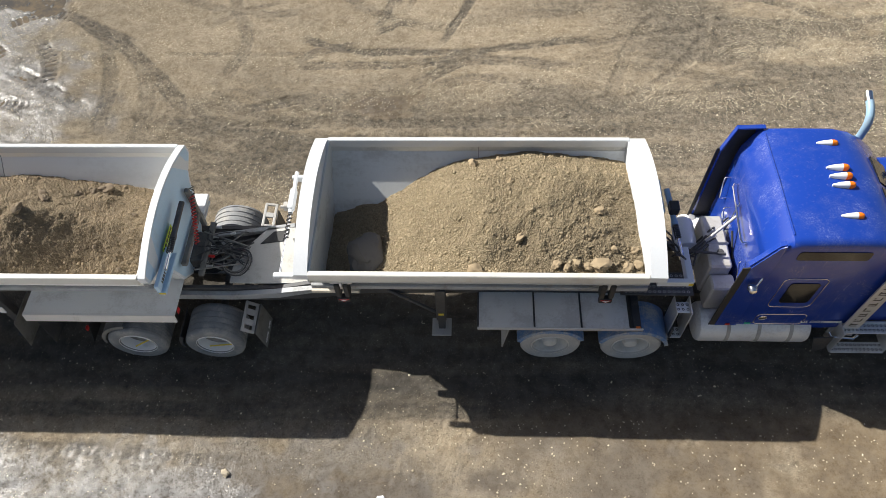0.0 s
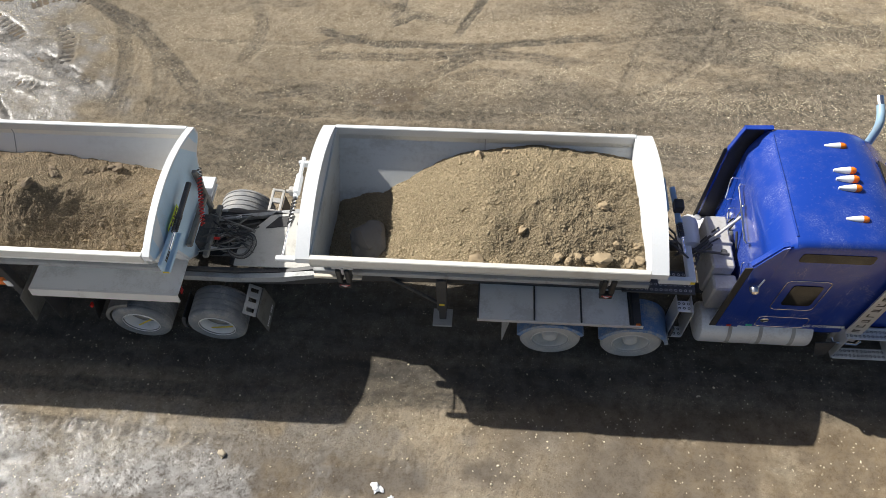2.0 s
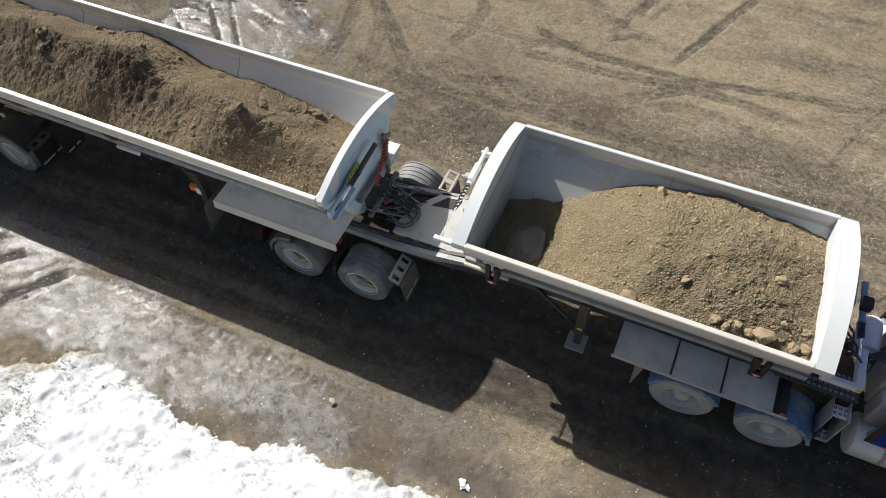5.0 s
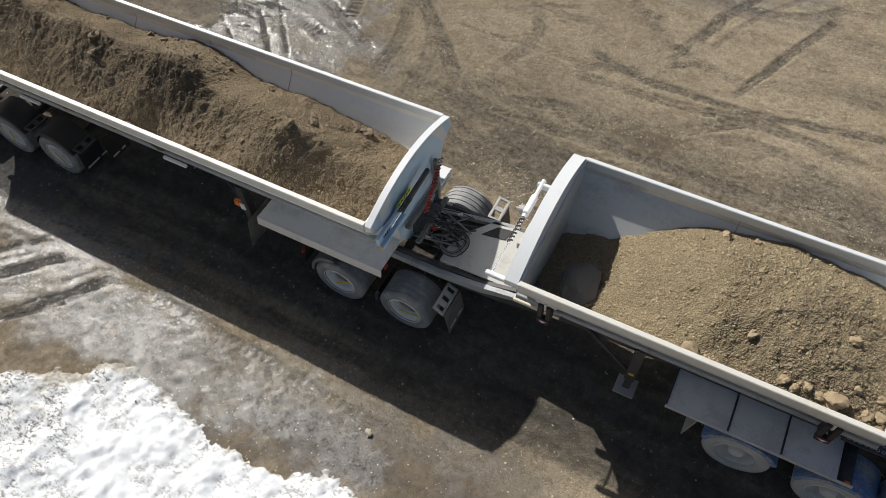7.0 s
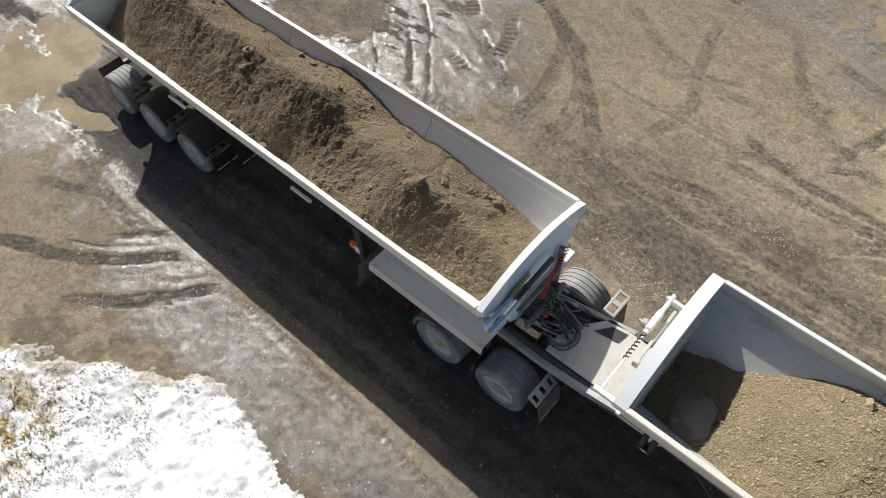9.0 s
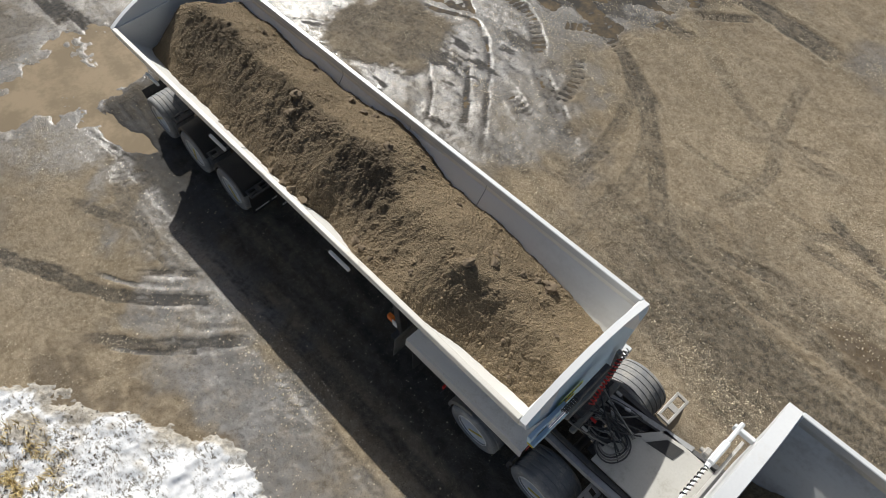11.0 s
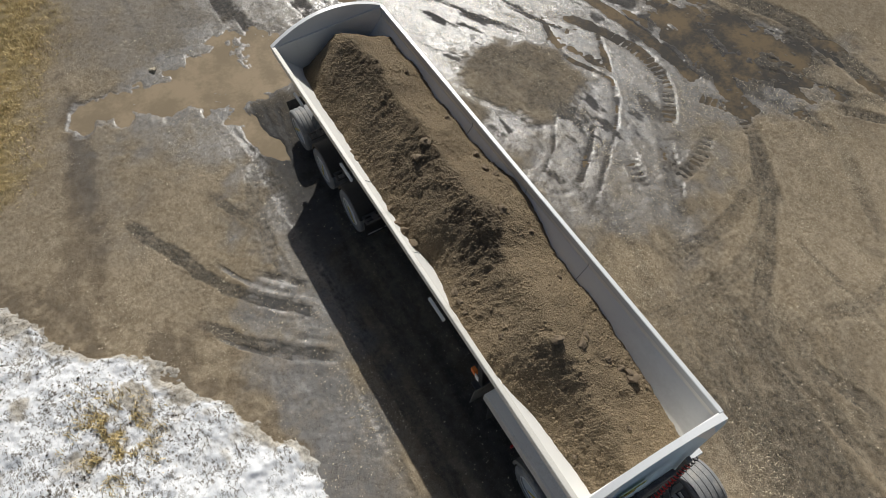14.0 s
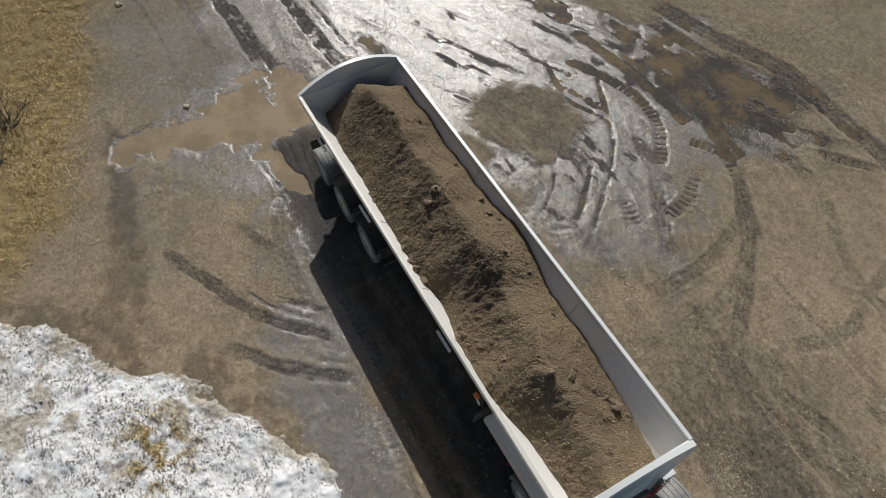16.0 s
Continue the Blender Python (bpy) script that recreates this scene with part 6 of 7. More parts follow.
# cab, windshield and hood
cab = part("cab", Geo().loft([ring(7.03, 1.02, 0.95, 2.78, 0.16, 0.05), ring(7.4, 1.03, 0.95, 2.80, 0.16, 0.06), ring(7.9, 1.01, 0.95, 2.74, 0.16, 0.06),
                              ring(8.1, 1.0, 0.95, 2.62, 0.14, 0.05), ring(8.45, 0.96, 0.95, 2.05, 0.12, 0.05)]), M_BLUE, truck, "blue cab", smooth=25)
part("windshield", Geo().add([(8.125, TYC - 0.82, 2.60), (8.125, TYC + 0.82, 2.60), (8.445, TYC + 0.80, 2.09), (8.445, TYC - 0.80, 2.09),
                              (8.155, TYC - 0.82, 2.62), (8.155, TYC + 0.82, 2.62), (8.475, TYC + 0.80, 2.11), (8.475, TYC - 0.80, 2.11)],
                             [(0, 1, 2, 3), (7, 6, 5, 4), (0, 4, 5, 1), (1, 5, 6, 2), (2, 6, 7, 3), (3, 7, 4, 0)]), M_WINDOW, cab)
part("hood", Geo().loft([ring(8.46, 0.88, 1.0, 2.03, 0.16, 0.05), ring(9.2, 0.78, 1.0, 1.93, 0.18, 0.05), ring(9.9, 0.66, 0.9, 1.80, 0.2, 0.04), ring(10.15, 0.60, 0.8, 1.62, 0.2, 0.03)]), M_BLUE, truck, smooth=30)
part("grille", Geo().box(10.14, 10.19, TYC - 0.42, TYC + 0.42, 0.85, 1.5, 0.03), M_CHROME, truck)
part("bumper", Geo().box(10.2, 10.36, TYC - 1.2, TYC + 1.2, 0.42, 0.78, 0.05), M_CHROME, truck)
for y, near in ((5.66, True), (8.10, False)):
    wheel(truck, 9.2, y, near, WHEEL_TRUCK)
    f = Geo().lathe([(0.60, 0), (0.60, 0.46), (0.63, 0.46), (0.63, 0.0)], 20, closed=True, span=(10, 175))
    part("front_fender", f, M_BLUE, truck, at=(9.2, y if near else y - 0.46, TYRE_R))
axle(truck, 9.2, 5.9, 7.9)
# five marker lamps on the roof
# white paint on the chrome bodies imitates the bright sky they reflect
for y in (6.22, 6.735, 6.90, 7.065, 7.585):
    z = 3.40 + 0.05 * (1 - abs(y - TYC)) - (0.03 if abs(y - TYC) > 0.5 else 0.0)
    base = part("marker_lamp", Geo().loft([[(x, y + w * math.cos(a), z + h * math.sin(a)) for a in [math.pi * k / 8 for k in range(9)]] + [(x, y + w, z - 0.08), (x, y - w, z - 0.08)][::-1]
                                           for x, w, h in ((5.86, 0.014, 0.0), (5.95, 0.036, 0.028), (6.08, 0.05, 0.05))]), M_WHITE, sleeper, "pale marker lamp with an amber lens")
    part("lens", Geo().loft([[(x, y + w * math.cos(a), z + h * math.sin(a)) for a in [math.pi * k / 8 for k in range(9)]] + [(x, y + w, z - 0.08), (x, y - w, z - 0.08)][::-1]
                             for x, w, h in ((6.081, 0.05, 0.05), (6.13, 0.05, 0.046), (6.165, 0.038, 0.032), (6.18, 0.014, 0.012))]), M_AMBER, base)
# windows and hatch of the near side
NEAR = TYC - 1.12


def outline(x0, x1, z0, z1, r, skew=0.0, n=5):
    pts = []
    for cx, cz, a0 in ((x1 - r, z1 - r, 0), (x0 + r, z1 - r, 90), (x0 + r, z0 + r, 180), (x1 - r, z0 + r, 270)):
        for i in range(n + 1):
            a = radians(a0 + 90 * i / n)
            x, z = cx + r * math.cos(a), cz + r * math.sin(a)
            pts.append((x + skew * (z - z0), z))
    return pts


def trim_loop(pts, y, r, mat, parent, name="trim"):
    loop = [(x, y, z) for x, z in pts] + [(pts[0][0], y, pts[0][1])]
    return part(name, Geo().sweep(loop, r, 6), mat, parent)


win = part("side_window", Geo().prism(outline(5.47, 5.92, 1.70, 2.28, 0.06), "y", NEAR - 0.012, NEAR + 0.01), M_WINDOW, sleeper, "dark sleeper window with a bright outline")
trim_loop(outline(5.34, 6.0, 1.56, 2.42, 0.10), NEAR - 0.006, 0.007, M_CHROME, win)
part("slot_window", Geo().prism(outline(5.28, 6.30, 2.93, 3.14, 0.05), "y", NEAR - 0.008, NEAR + 0.02), M_WINDOW, sleeper, "narrow dark window under the roof")
hatch = trim_loop(outline(5.30, 6.10, 0.98, 1.30, 0.08), NEAR - 0.004, 0.006, M_CHROME, sleeper, "luggage_hatch")
part("hatch_latch", Geo().lathe([(0.07, 0.012), (0.065, 0.0), (0.04, -0.008), (0.0, -0.01)], 16, Matrix.Translation((5.42, NEAR - 0.004, 1.16))), M_CHROME, hatch)
part("marker_lens", Geo().box(5.17, 5.27, NEAR - 0.02, NEAR - 0.002, 0.97, 1.02, 0.005), worn("green_lens", (0.05, 0.45, 0.30), (0.1, 0.3, 0.2), 0.2, 0.3), sleeper)
part("marker_lens", Geo().box(4.86, 4.94, 5.728, 5.743, 0.95, 1.0, 0.005), M_RED, truck)
font = bpy.data.curves.new("dot_lettering", "FONT")
font.body, font.size, font.extrude = "US DOT", 0.105, 0.002
tmp = new("lettering_source", font)
text_mesh = bpy.data.meshes.new_from_object(tmp.evaluated_get(bpy.context.evaluated_depsgraph_get()))
bpy.data.objects.remove(tmp)
text_mesh.materials.append(M_LETTER)
part("lettering", text_mesh, None, sleeper, "white lettering", at=Matrix.Translation((6.06, NEAR - 0.012, 1.03)) @ pose(0, 0, 0, 90, 0, 0))
bars(sleeper, "lettering", 6.44, 6.72, NEAR - 0.009, 1.03, 1.10, M_LETTER, 6, 0.25, 4)
# stainless strip between sleeper and cab
shield = part("air_shield", Geo().prism([(6.74, 0.74), (7.02, 0.70), (7.02, 2.62), (6.76, 2.66)], "y", 5.685, 5.71), M_ALU, truck, "brushed metal strip with dark vertical marks")
g = Geo()
for i in range(8):
    z = 1.05 + 0.17 * i
    g.box(6.82, 6.94, 5.681, 5.6845, z, z + 0.022, 0.001).box(6.82, 6.845 if i % 2 else 6.94, 5.681, 5.6845, z + 0.05, z + 0.075, 0.001).box(6.92 if i % 3 else 6.82, 6.94 if i % 3 else 6.84, 5.681, 5.6845, z + 0.02, z + 0.1, 0.001)
part("marks", g, M_DARKLETTER, shield, kind="stuff")
part("grab_rail", Geo().sweep([(6.62, 5.70, 0.80), (6.64, 5.62, 0.78), (7.0, 5.60, 0.76), (7.08, 5.66, 0.78)], 0.022, 8), M_CHROME, truck)
# spot lamp at the fairing
spot = part("spot_lamp", Geo().lathe([(0.0, -0.10), (0.05, -0.08), (0.075, -0.02), (0.07, 0.03), (0.03, 0.06), (0.0, 0.065)], 18), M_CHROME, truck, "round chrome spot lamp", at=(4.86, 5.66, 2.30))
part("stem", Geo().rod((4.9, 5.66, 2.32), (4.98, 5.74, 2.45), 0.014), M_CHROME, spot)
# handles and cables on the back wall
def handle(p0, p1, out, r=0.014):
    p0, p1 = Vector(p0), Vector(p1)
    o = Vector((-out, 0, 0))
    return part("grab_handle", Geo().sweep([p0, p0 + o * 0.8, p0 + o + (p1 - p0) * 0.05, p1 + o - (p1 - p0) * 0.05, p1 + o * 0.8, p1], r, 8), M_CHROME, sleeper, "chrome grab handle")


handle((4.95, 7.45, 2.55), (4.95, 6.45, 2.35), 0.11, 0.018)
handle((4.93, 7.75, 2.35), (4.93, 7.62, 1.95), 0.10)
handle((4.93, 7.35, 2.05), (4.93, 7.12, 1.75), 0.10)
handle((4.93, 6.22, 2.15), (4.93, 5.98, 1.80), 0.10)
part("black_bar", Geo().rod((4.915, 6.95, 1.95), (4.915, 6.55, 1.7), 0.018), M_BLACK, sleeper)
part("back_lamp", Geo().lathe([(0.0, -0.02), (0.06, -0.015), (0.07, 0.02)], 16, pose(0, 0, 0, 0, 0, -90)), M_ALU, sleeper, at=(4.92, 7.42, 1.75))
for i in range(3):
    pts = [(4.92, 7.25 - 0.05 * i, 1.9), (4.80, 7.2 - 0.08 * i, 1.75 - 0.05 * i), (4.6, 7.0 - 0.1 * i, 1.95), (4.3 - 0.1 * i, 6.8 - 0.12 * i, 1.7)]
    part("cable", Geo().sweep(pts, 0.016, 7), M_HOSE, truck)
part("pipe", Geo().rod((4.86, 6.95, 2.35), (4.45, 6.75, 1.95), 0.024, 0.024, 12), M_GREYBOX, truck)
part("tie_rod", Geo().rod((4.9, 7.1, 2.5), (4.80, 6.95, 2.3), 0.014), M_CHROME, truck)
# hydraulic oil box and white tank behind the cab
box_ = part("oil_box", Geo().box(4.46, 4.82, 6.28, 7.30, 1.10, 1.90, 0.03), M_GREYBOX, truck, "dusty grey hydraulic oil box")
part("lower_box", Geo().box(4.50, 4.88, 5.98, 6.278, 1.05, 1.70, 0.03), M_GREYBOX, box_)
part("strap", Geo().box(4.45, 4.83, 6.72, 6.76, 1.09, 1.908, 0.004), M_GREYBOX, box_)
part("cap", Geo().lathe([(0.05, 0.0), (0.05, -0.05), (0.0, -0.055)], 14, pose(0, 0, 0, -90, 0, 0)), M_FRAME, box_, at=(4.66, 6.55, 1.895))
part("pipe_clamp", Geo().rod((4.3, 6.52, 1.97), (4.72, 6.48, 1.97), 0.022), M_FRAME, box_)
part("air_tank", Geo().lathe([(0.0, -0.34), (0.10, -0.33), (0.17, -0.26), (0.18, -0.2), (0.18, 0.2), (0.17, 0.26), (0.10, 0.33), (0.0, 0.34)], 22), M_WHITE, truck, "white air tank", at=(4.22, 7.05, 1.66))
for i in range(4):
    pts = [(4.0 + 0.05 * i, 6.7 + 0.05 * i, 1.55), (4.1, 6.6 - 0.05 * i, 1.95 - 0.06 * i), (4.28, 6.5 + 0.06 * i, 1.96 - 0.04 * i), (4.5, 6.7 + 0.06 * i, 1.9)]
    part("hose", Geo().sweep(pts, 0.02, 7), M_HOSE, truck)
# frame, tank, steps
for y in (6.45, 7.31):
    part("frame_rail", Geo().box(1.15, 9.9, y - 0.04, y + 0.04, 0.82, 1.06, 0.008), M_FRAME, truck)
part("coupler_plate", Geo().prism([(2.2, 6.42), (3.1, 6.42), (3.1, 7.34), (2.2, 7.34), (1.95, 7.1), (2.3, 6.88), (1.95, 6.66)], "z", 1.16, 1.21), M_BLACK, truck)
for y, s in ((5.96, 1), (7.80, -1)):
    tank = part("fuel_tank", Geo().lathe([(0.0, 4.45), (0.24, 4.455), (0.325, 4.49), (0.34, 4.53), (0.34, 6.26), (0.325, 6.30), (0.24, 6.33), (0.0, 6.335)], 40, pose(0, 0, 0, 0, 0, -90)), M_PLATE, truck, "round aluminium fuel tank", at=(0, y, 0.66))
    for x in (4.95, 5.45, 5.98):
        part("strap", Geo().lathe([(0.348, x - 0.03), (0.348, x + 0.03), (0.338, x + 0.03), (0.338, x - 0.03)], 40, pose(0, 0, 0, 0, 0, -90), closed=True), M_GREYBOX, tank, at=(0, y, 0.66))
    part("tank_cap", Geo().lathe([(0.06, 0.03), (0.06, -0.035), (0.0, -0.04)], 16, pose(0, 0, 0, -90, 0, 0)), M_ALU, tank, at=(4.66, y - 0.12 * s, 0.97))


def stair(x0, x1, y0, z0, z1, count):
    """A hanging ladder with perforated treads."""
    s = part("stair", Geo().box(x0, x0 + 0.02, y0, y0 + 0.34, z0, z1), M_ALU, truck, "metal step ladder with perforated treads")
    part("side_plate", Geo().box(x1 - 0.02, x1, y0, y0 + 0.34, z0, z1), M_ALU, s)
    for i in range(count):
        z = z0 + 0.02 + (z1 - z0 - 0.1) * i / max(1, count - 1)
        yy = y0 - 0.02 + 0.08 * i
        tread = part("tread", Geo().box(x0 + 0.021, x1 - 0.021, yy, yy + 0.2, z, z + 0.02, 0.003), M_PLATE, s)
        g = Geo()
        cols = max(2, int((x1 - x0) / 0.07))
        for a in range(cols):
            for b in range(2):
                g.lathe([(0.024, 0.0035), (0.013, 0.0035), (0.012, 0.0005)], 8, Matrix.Translation((x0 + (x1 - x0) * (a + 0.75) / (cols + 0.5), yy + 0.06 + 0.085 * b, z + 0.02)) @ pose(0, 0, 0, 90, 0, 0))
        part("grip_rings", g, M_FRAME, s, kind="stuff")


stair(3.95, 4.21, 5.66, 0.62, 1.45, 2)
stair(6.74, 7.66, 5.54, 0.36, 1.02, 2)
part("step_skirt", Geo().prism([(6.66, 0.6), (7.64, 0.6), (7.64, 1.0), (6.66, 1.0)], "y", 5.79, 5.81), M_ALU, truck)
part("splash_flap", Geo().prism([(6.34, 0.80), (6.66, 0.84), (6.66, 0.40), (6.50, 0.30)], "y", 5.58, 5.60), M_FRAME, truck)
# rear axles with blue quarter fenders
for i, x in enumerate((2.0, 3.37)):
    axle(truck, x, 5.9, 7.9)
    wheel(truck, x, 5.515, True, WHEEL_TRUCK, turn=25 * i)
    wheel(truck, x, 8.19, False, WHEEL_TRUCK, turn=50 * i)
M_DUSTBLUE = worn("dusty_blue_fender", (0.07, 0.19, 0.42), (0.42, 0.43, 0.43), 0.66, 0.5, scale=3.0)
fender(truck, 2.0, 5.505, 6.08, M_DUSTBLUE, 28, 160, 0.60, "blue quarter fender coated with dust")
fender(truck, 3.37, 5.505, 6.08, M_DUSTBLUE, 12, 160, 0.60, "blue quarter fender coated with dust")
for x in (2.0, 3.37):
    fender(truck, x, 7.68, 8.21, M_DUSTBLUE, 20, 160, 0.60, "blue quarter fender coated with dust", lip=False)
part("fender_bracket", Geo().box(3.96, 4.0, 5.6, 6.05, 0.72, 1.0, 0.006), M_FRAME, truck)
mudflap(truck, 1.28, 5.56, 6.06, 0.35, 1.05, M_GREYBOX, 8)
mudflap(truck, 1.28, 7.7, 8.2, 0.35, 1.05, M_BLACK, 8)
# exhaust stack on the far side
stack = part("exhaust_pipe", Geo().sweep([(6.87, 8.14, 0.9), (6.87, 8.14, 3.12), (6.87, 8.16, 3.22), (6.88, 8.22, 3.30), (6.89, 8.32, 3.36), (6.90, 8.46, 3.40)], [0.062] * 6, 20), M_BLUEGREY, truck, "steel exhaust stack with a bent tip")
part("tip", Geo().sweep([(6.895, 8.44, 3.395), (6.905, 8.58, 3.425), (6.906, 8.60, 3.43)], [0.064, 0.067, 0.067], 20), M_CHROME, stack)
part("stack_shield", Geo().lathe([(0.10, -1.3), (0.10, -2.6)], 20, pose(0, 0, 0, -90, 0, 0)), M_CHROME, stack, at=(6.87, 8.16, 0))
part("roof_beacon", Geo().lathe([(0.0, -0.09), (0.06, -0.07), (0.075, 0.0), (0.05, 0.03), (0.0, 0.03)], 18, pose(0, 0, 0, -90, 0, 0)), M_CHROME, cab, "round chrome roof horn", at=(7.35, 7.52, 2.87))
for y in (TYC - 0.55, TYC + 0.05):
    part("skylight", Geo().add([(6.66, y, 3.235), (6.66, y + 0.5, 3.235), (6.96, y + 0.5, 3.01), (6.96, y, 3.01), (6.67, y, 3.265), (6.67, y + 0.5, 3.265), (6.975, y + 0.5, 3.03), (6.975, y, 3.03)],
                               [(3, 2, 1, 0), (4, 5, 6, 7), (0, 1, 5, 4), (1, 2, 6, 5), (2, 3, 7, 6), (3, 0, 4, 7)]), M_WINDOW, sleeper, "sloped roof window")

# ---- the loads ----
def load(name, x0, x1, yn, yf, height, darkened, mat, label, stone_mat, stones, seed, step_m=0.02, relief=1.15):
    """A heap that fills a tub between its walls."""
    nx, nv = int((x1 - x0) / step_m), int((yf - yn) / step_m)
    X, V = np.meshgrid(np.linspace(x0, x1, nx), np.linspace(0, 1, nv), indexing="ij")
    Y = yn + V * (yf - yn)
    for _ in range(4):
        Z = height(X, Y)
        a, b = wall_y(yn, yf, np.clip(Z, 1.36, RIM_Z))
        Y = a - 0.03 + V * (b - a + 0.06)
    Z = height(X, Y)
    lumps = np.abs(fbm(X, Y, 0.16, 3, seed + 2, 0.6))
    fine = relief * (0.012 * fbm(X, Y, 0.12, 4, seed, 0.7) + 0.020 * np.abs(fbm(X, Y, 0.40, 4, seed + 1, 0.55)) - 0.012 * lumps)
    dark_at = darkened(X, Y)
    Z = Z + fine * (0.85 + 0.8 * dark_at)
    ob = single(name, grid_mesh(name, X, Y, Z, mat, {"darkened": dark_at}), None, label, "load", kind="stuff")
    r = np.random.RandomState(seed)
    i, j = r.randint(2, nx - 2, stones), r.randint(2, nv - 2, stones)
    size = (0.013 + 0.015 * r.rand(stones)) * (0.9 + 0.5 * dark_at[i, j]) + 0.05 * r.rand(stones) ** 20
    shift = r.uniform(-0.5, 0.5, (2, stones)) * step_m
    single("stones", scatter("stones", np.stack([X[i, j] + shift[0], Y[i, j] + shift[1], Z[i, j]], -1), size, stone_mat, seed, 0, 0.35, 0.55, dark_at[i, j]), None,
           "small stones lying on the " + ("dry" if seed == 3 else "darkened") + " load", "stones", kind="stuff")
    return lambda x, y: float(Z.flat[np.argmin((X - x) ** 2 + (Y - y) ** 2)])


def height_a(X, Y):
    near = np.interp(X, (-1.8, -1.0, -0.4, 0.1, 0.8, 2.0, 3.3), (1.72, 1.86, 2.0, 2.2, 2.50, 2.58, 2.55))
    far = np.interp(X, (-1.8, -0.87, -0.28, 0.3, 0.7, 1.7, 3.3), (1.66, 1.88, 2.17, 2.38, 2.46, 2.56, 2.44))
    rise = np.interp(X, (-1.8, -1.0, -0.5, 0.1, 0.9, 1.9, 2.7, 3.3), (0.02, 0.06, 0.18, 0.36, 0.46, 0.48, 0.36, 0.10))
    v = np.clip((Y - 5.6) / 2.6, 0, 1)
    return near * (1 - v) + (far - 0.06) * v + 0.8 * rise * (1 - np.abs(2 * v - 0.92) ** 1.7) + 0.05 * fbm(X, Y, 0.9, 4, 3, 0.55)


def dark_a(X, Y):
    # darker towards the front on the near side, with scattered darker patches
    front = step(0.4, 2.2, X + 0.5 * fbm(X, Y, 0.7, 4, 6)) * step(7.75, 7.2, Y + 0.2 * fbm(X, Y, 0.5, 4, 9))
    return np.maximum(0.55 * front * np.clip(0.8 + 0.5 * fbm(X, Y, 0.4, 4, 7), 0, 1), 0.25 * step(0.3, 0.8, fbm(X, Y, 0.6, 4, 2)))


at_a = load("gravel_load", AX0 + 0.19, AX1 - 0.25, AYN, AYF, height_a, dark_a, M_LOAD_A, "dry tan pit-run gravel heaped in the lead trailer's tub", M_STONE_A, 35000, 3, relief=1.0)


def height_b(X, Y):
    near = np.interp(X, (-15.3, -14.1, -12.7, -11.2, -10.0, -9.5, -9.1, -8.7, -8.1, -7.5, -7.0, -6.3, -5.7, -4.5), (1.8, 2.06, 2.05, 2.16, 2.28, 2.24, 1.98, 2.10, 2.34, 2.36, 2.52, 2.24, 2.04, 1.92))
    far = np.interp(X, (-15.3, -14.6, -12.5, -11.3, -10.5, -9.8, -9.1, -8.3, -7.5, -6.4, -5.6, -4.5), (1.9, 2.4, 2.34, 2.28, 2.32, 2.50, 2.45, 2.25, 2.17, 2.15, 2.10, 1.96))
    crest = np.interp(X, (-15.25, -14.9, -14.4, -13.2, -12.2, -11.2, -10.6, -9.6, -8.95, -8.45, -8.1, -7.2, -6.5, -5.9, -5.4, -4.4), (2.15, 2.75, 3.0, 3.06, 3.0, 3.13, 3.0, 3.15, 3.13, 2.84, 2.76, 2.9, 2.88, 2.70, 2.55, 2.30))
    ridge = np.interp(X, (-15, -13.4, -11.1, -9.9, -8.4, -7.5, -6.6, -5.9, -4.5), (6.8, 7.0, 6.93, 6.95, 6.8, 6.84, 6.6, 6.66, 6.6)) + 0.05 * fbm(X, 0 * X, 1.1, 2, 6)
    a, b = ridge - 5.7, 7.95 - ridge
    u = np.where(Y < ridge, (ridge - Y) / a, (Y - ridge) / b)
    u = np.clip((np.sqrt(u * u + 0.003) - 0.055) / 0.947, 0, 1.2)
    foot = np.where(Y < ridge, near, far)
    return foot + (crest - foot) * (1 - u) + 0.055 * fbm(X, Y, 0.8, 4, 5, 0.5)


def damp_shade_b(X, Y):
    # damp soil plus painted shade on slopes turned away from the sun
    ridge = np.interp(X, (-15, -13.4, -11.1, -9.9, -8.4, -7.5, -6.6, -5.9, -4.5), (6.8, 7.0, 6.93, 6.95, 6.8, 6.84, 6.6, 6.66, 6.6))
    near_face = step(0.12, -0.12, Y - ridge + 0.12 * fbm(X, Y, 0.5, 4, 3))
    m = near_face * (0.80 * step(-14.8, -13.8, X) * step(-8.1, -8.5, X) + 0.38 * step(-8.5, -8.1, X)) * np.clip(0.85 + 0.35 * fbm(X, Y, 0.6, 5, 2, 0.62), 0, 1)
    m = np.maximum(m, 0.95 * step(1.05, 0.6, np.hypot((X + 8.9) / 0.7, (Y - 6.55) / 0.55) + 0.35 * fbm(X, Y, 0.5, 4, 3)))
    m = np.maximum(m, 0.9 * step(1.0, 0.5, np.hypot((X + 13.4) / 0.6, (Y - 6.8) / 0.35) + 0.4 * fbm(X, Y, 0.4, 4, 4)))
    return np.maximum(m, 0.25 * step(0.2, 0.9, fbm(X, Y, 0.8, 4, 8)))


at_b = load("earth_load", BX0 + 0.08, BX1 - 0.09, BYN, BYF, height_b, damp_shade_b, M_LOAD_B, "brown damp earth heaped along the second trailer's tub", M_STONE_B, 56000, 7, 0.021)


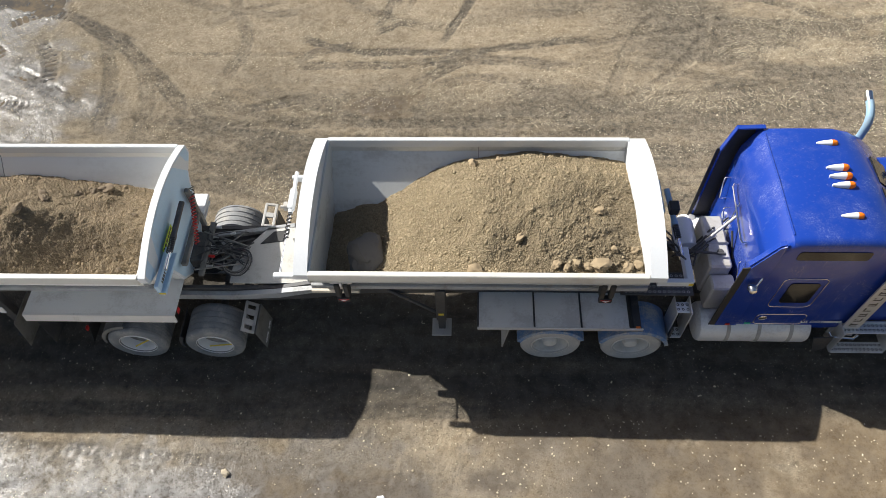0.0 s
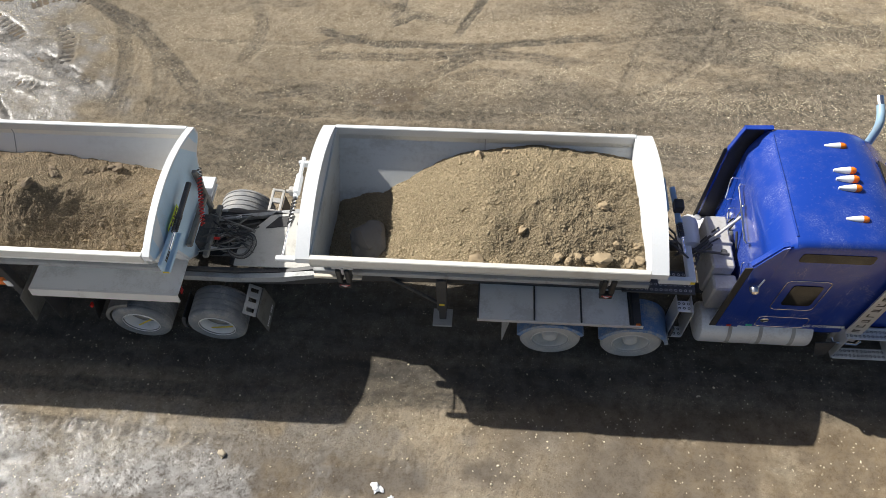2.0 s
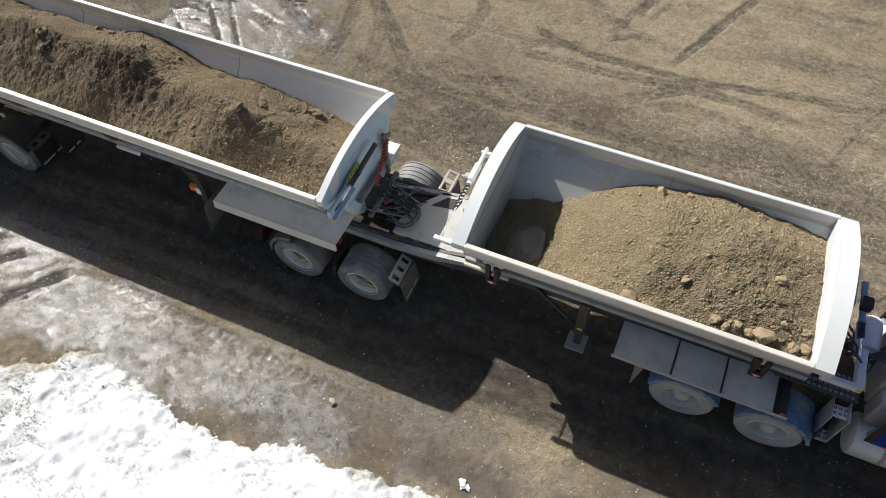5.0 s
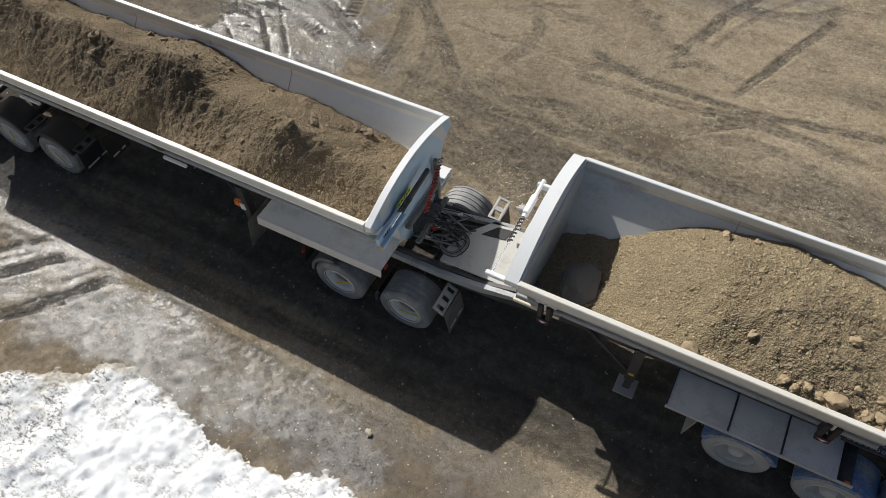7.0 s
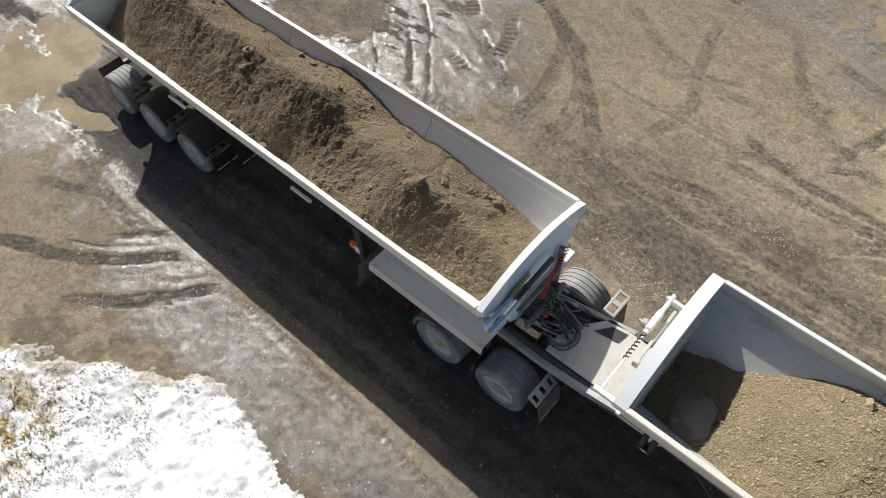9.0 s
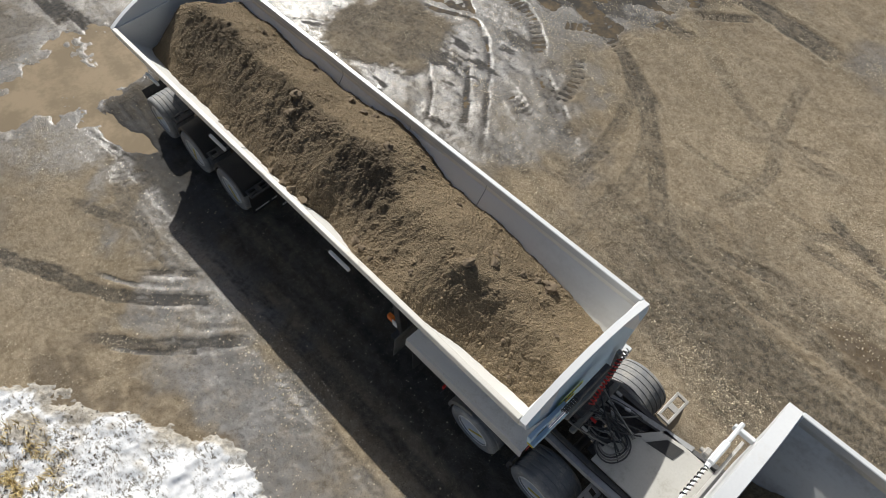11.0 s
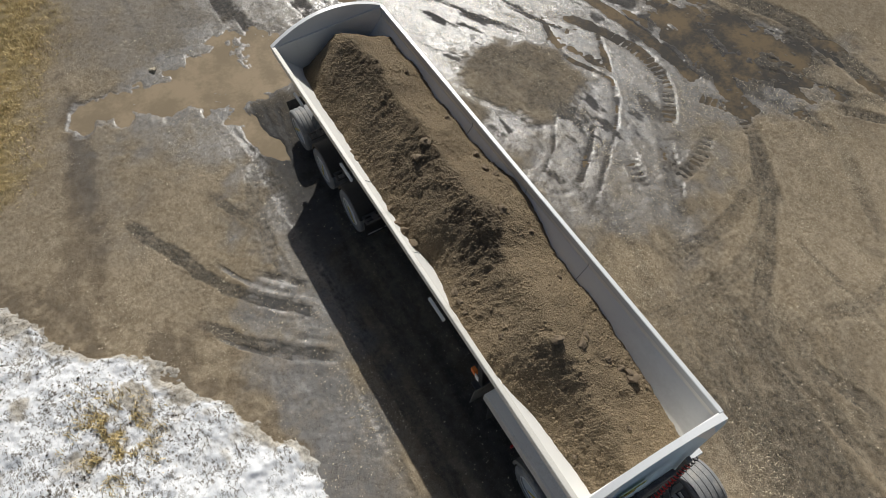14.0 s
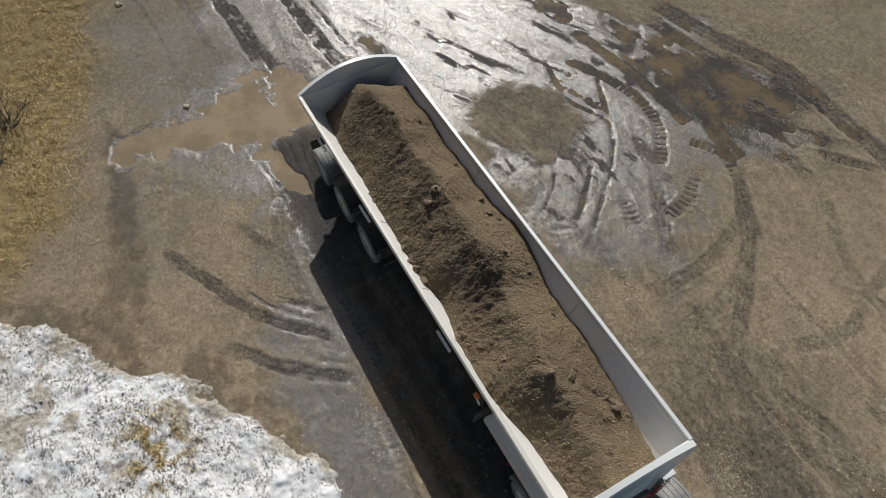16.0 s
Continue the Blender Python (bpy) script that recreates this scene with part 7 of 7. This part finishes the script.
def rock(name, x, y, size, ground_at, mat, label, category, group, seed, squash=0.7, sink=0.3, rough=0.28):
    verts, faces = lump(seed, rough * 1.5, 3, squash)
    g = Geo().add([(vx * size, vy * size, vz * size) for vx, vy, vz in verts], faces)
    return single(name, g, mat, label, category, group, at=Matrix.Translation((x, y, ground_at(x, y) + size * squash * (0.5 - sink))) @ pose(0, 0, 0, 0, 0, seed * 47), smooth=32)


rock("boulder", -1.10, 6.44, 0.60, at_a, M_DARKROCK, "large dark rock in the shaded end of the tub", "rock", "rocks in the load", 2, 0.6, 0.2)
for i, (x, y, s) in enumerate(((0.72, 5.72, 0.24), (2.55, 5.78, 0.24), (2.95, 5.80, 0.15), (3.12, 5.85, 0.12), (2.78, 6.05, 0.10), (1.9, 5.78, 0.13), (2.05, 5.74, 0.10), (2.2, 5.8, 0.11), (2.36, 5.76, 0.12), (3.1, 6.1, 0.12))):
    rock("rock", x, y, s, at_a, M_ROCK, "tan rock lying on the gravel by the rail", "rock", "rocks in the load", 11 + i)
for i, (x, y, s) in enumerate(((2.62, 6.75, 0.15), (1.38, 6.22, 0.12), (0.66, 7.87, 0.15), (1.1, 7.95, 0.10), (1.25, 7.3, 0.09), (2.2, 8.0, 0.07))):
    rock("earth_clod", x, y, s, at_a, M_ROCK, "tan clod of earth on the gravel load", "clod", "clods in the loads", 31 + i, 0.8)
for i, (x, y, s) in enumerate(((-6.48, 6.62, 0.20), (-6.30, 7.0, 0.17), (-6.42, 7.18, 0.13), (-5.56, 7.5, 0.24), (-5.75, 7.42, 0.12), (-5.95, 7.3, 0.12), (-8.30, 5.86, 0.15), (-8.08, 5.8, 0.12), (-7.85, 5.78, 0.10),
                               (-9.05, 7.25, 0.2), (-11.0, 6.85, 0.24), (-10.2, 7.62, 0.16), (-9.95, 7.7, 0.13), (-10.6, 7.68, 0.16), (-11.7, 7.7, 0.16), (-9.9, 5.74, 0.20), (-10.15, 5.72, 0.18), (-10.5, 5.74, 0.14), (-9.6, 5.76, 0.16),
                               (-12.0, 5.76, 0.16), (-12.2, 5.76, 0.13), (-13.2, 7.6, 0.12), (-10.9, 6.6, 0.2), (-7.1, 6.0, 0.11), (-5.4, 6.3, 0.10), (-5.0, 6.0, 0.08), (-4.9, 6.9, 0.08), (-7.6, 7.5, 0.1), (-8.6, 7.6, 0.1))):
    rock("earth_clod", x, y, 0.85 * s, at_b, M_CLOD, "dark clod of earth on the brown load", "clod", "clods in the loads", 51 + i, 0.75, 0.38)
# a few single stones on the yard
for i, (x, y, s) in enumerate(((-3.37, 3.39, 0.12), (-19.4, 3.1, 0.16), (-25.0, 2.6, 0.2))):
    rock("stone", x, y, s, lambda a, b: float(ground_height(np.array([a]), np.array([b]))[0]), M_GREYROCK, "single grey-brown stone lying on the gravel yard", "stone", "stones on the yard", 91 + i)
# lumps of snow fallen from the bank
for i, (x, y, s) in enumerate(((-0.72, 3.0, 0.14), (-0.5, 2.85, 0.09))):
    rock("snow_lump", x, y, s, lambda a, b: 0.0, M_SNOW, "rough lump of white snow at the bank's foot", "snow lump", "lumps of snow", 111 + i, 0.55, 0.35, 0.6)
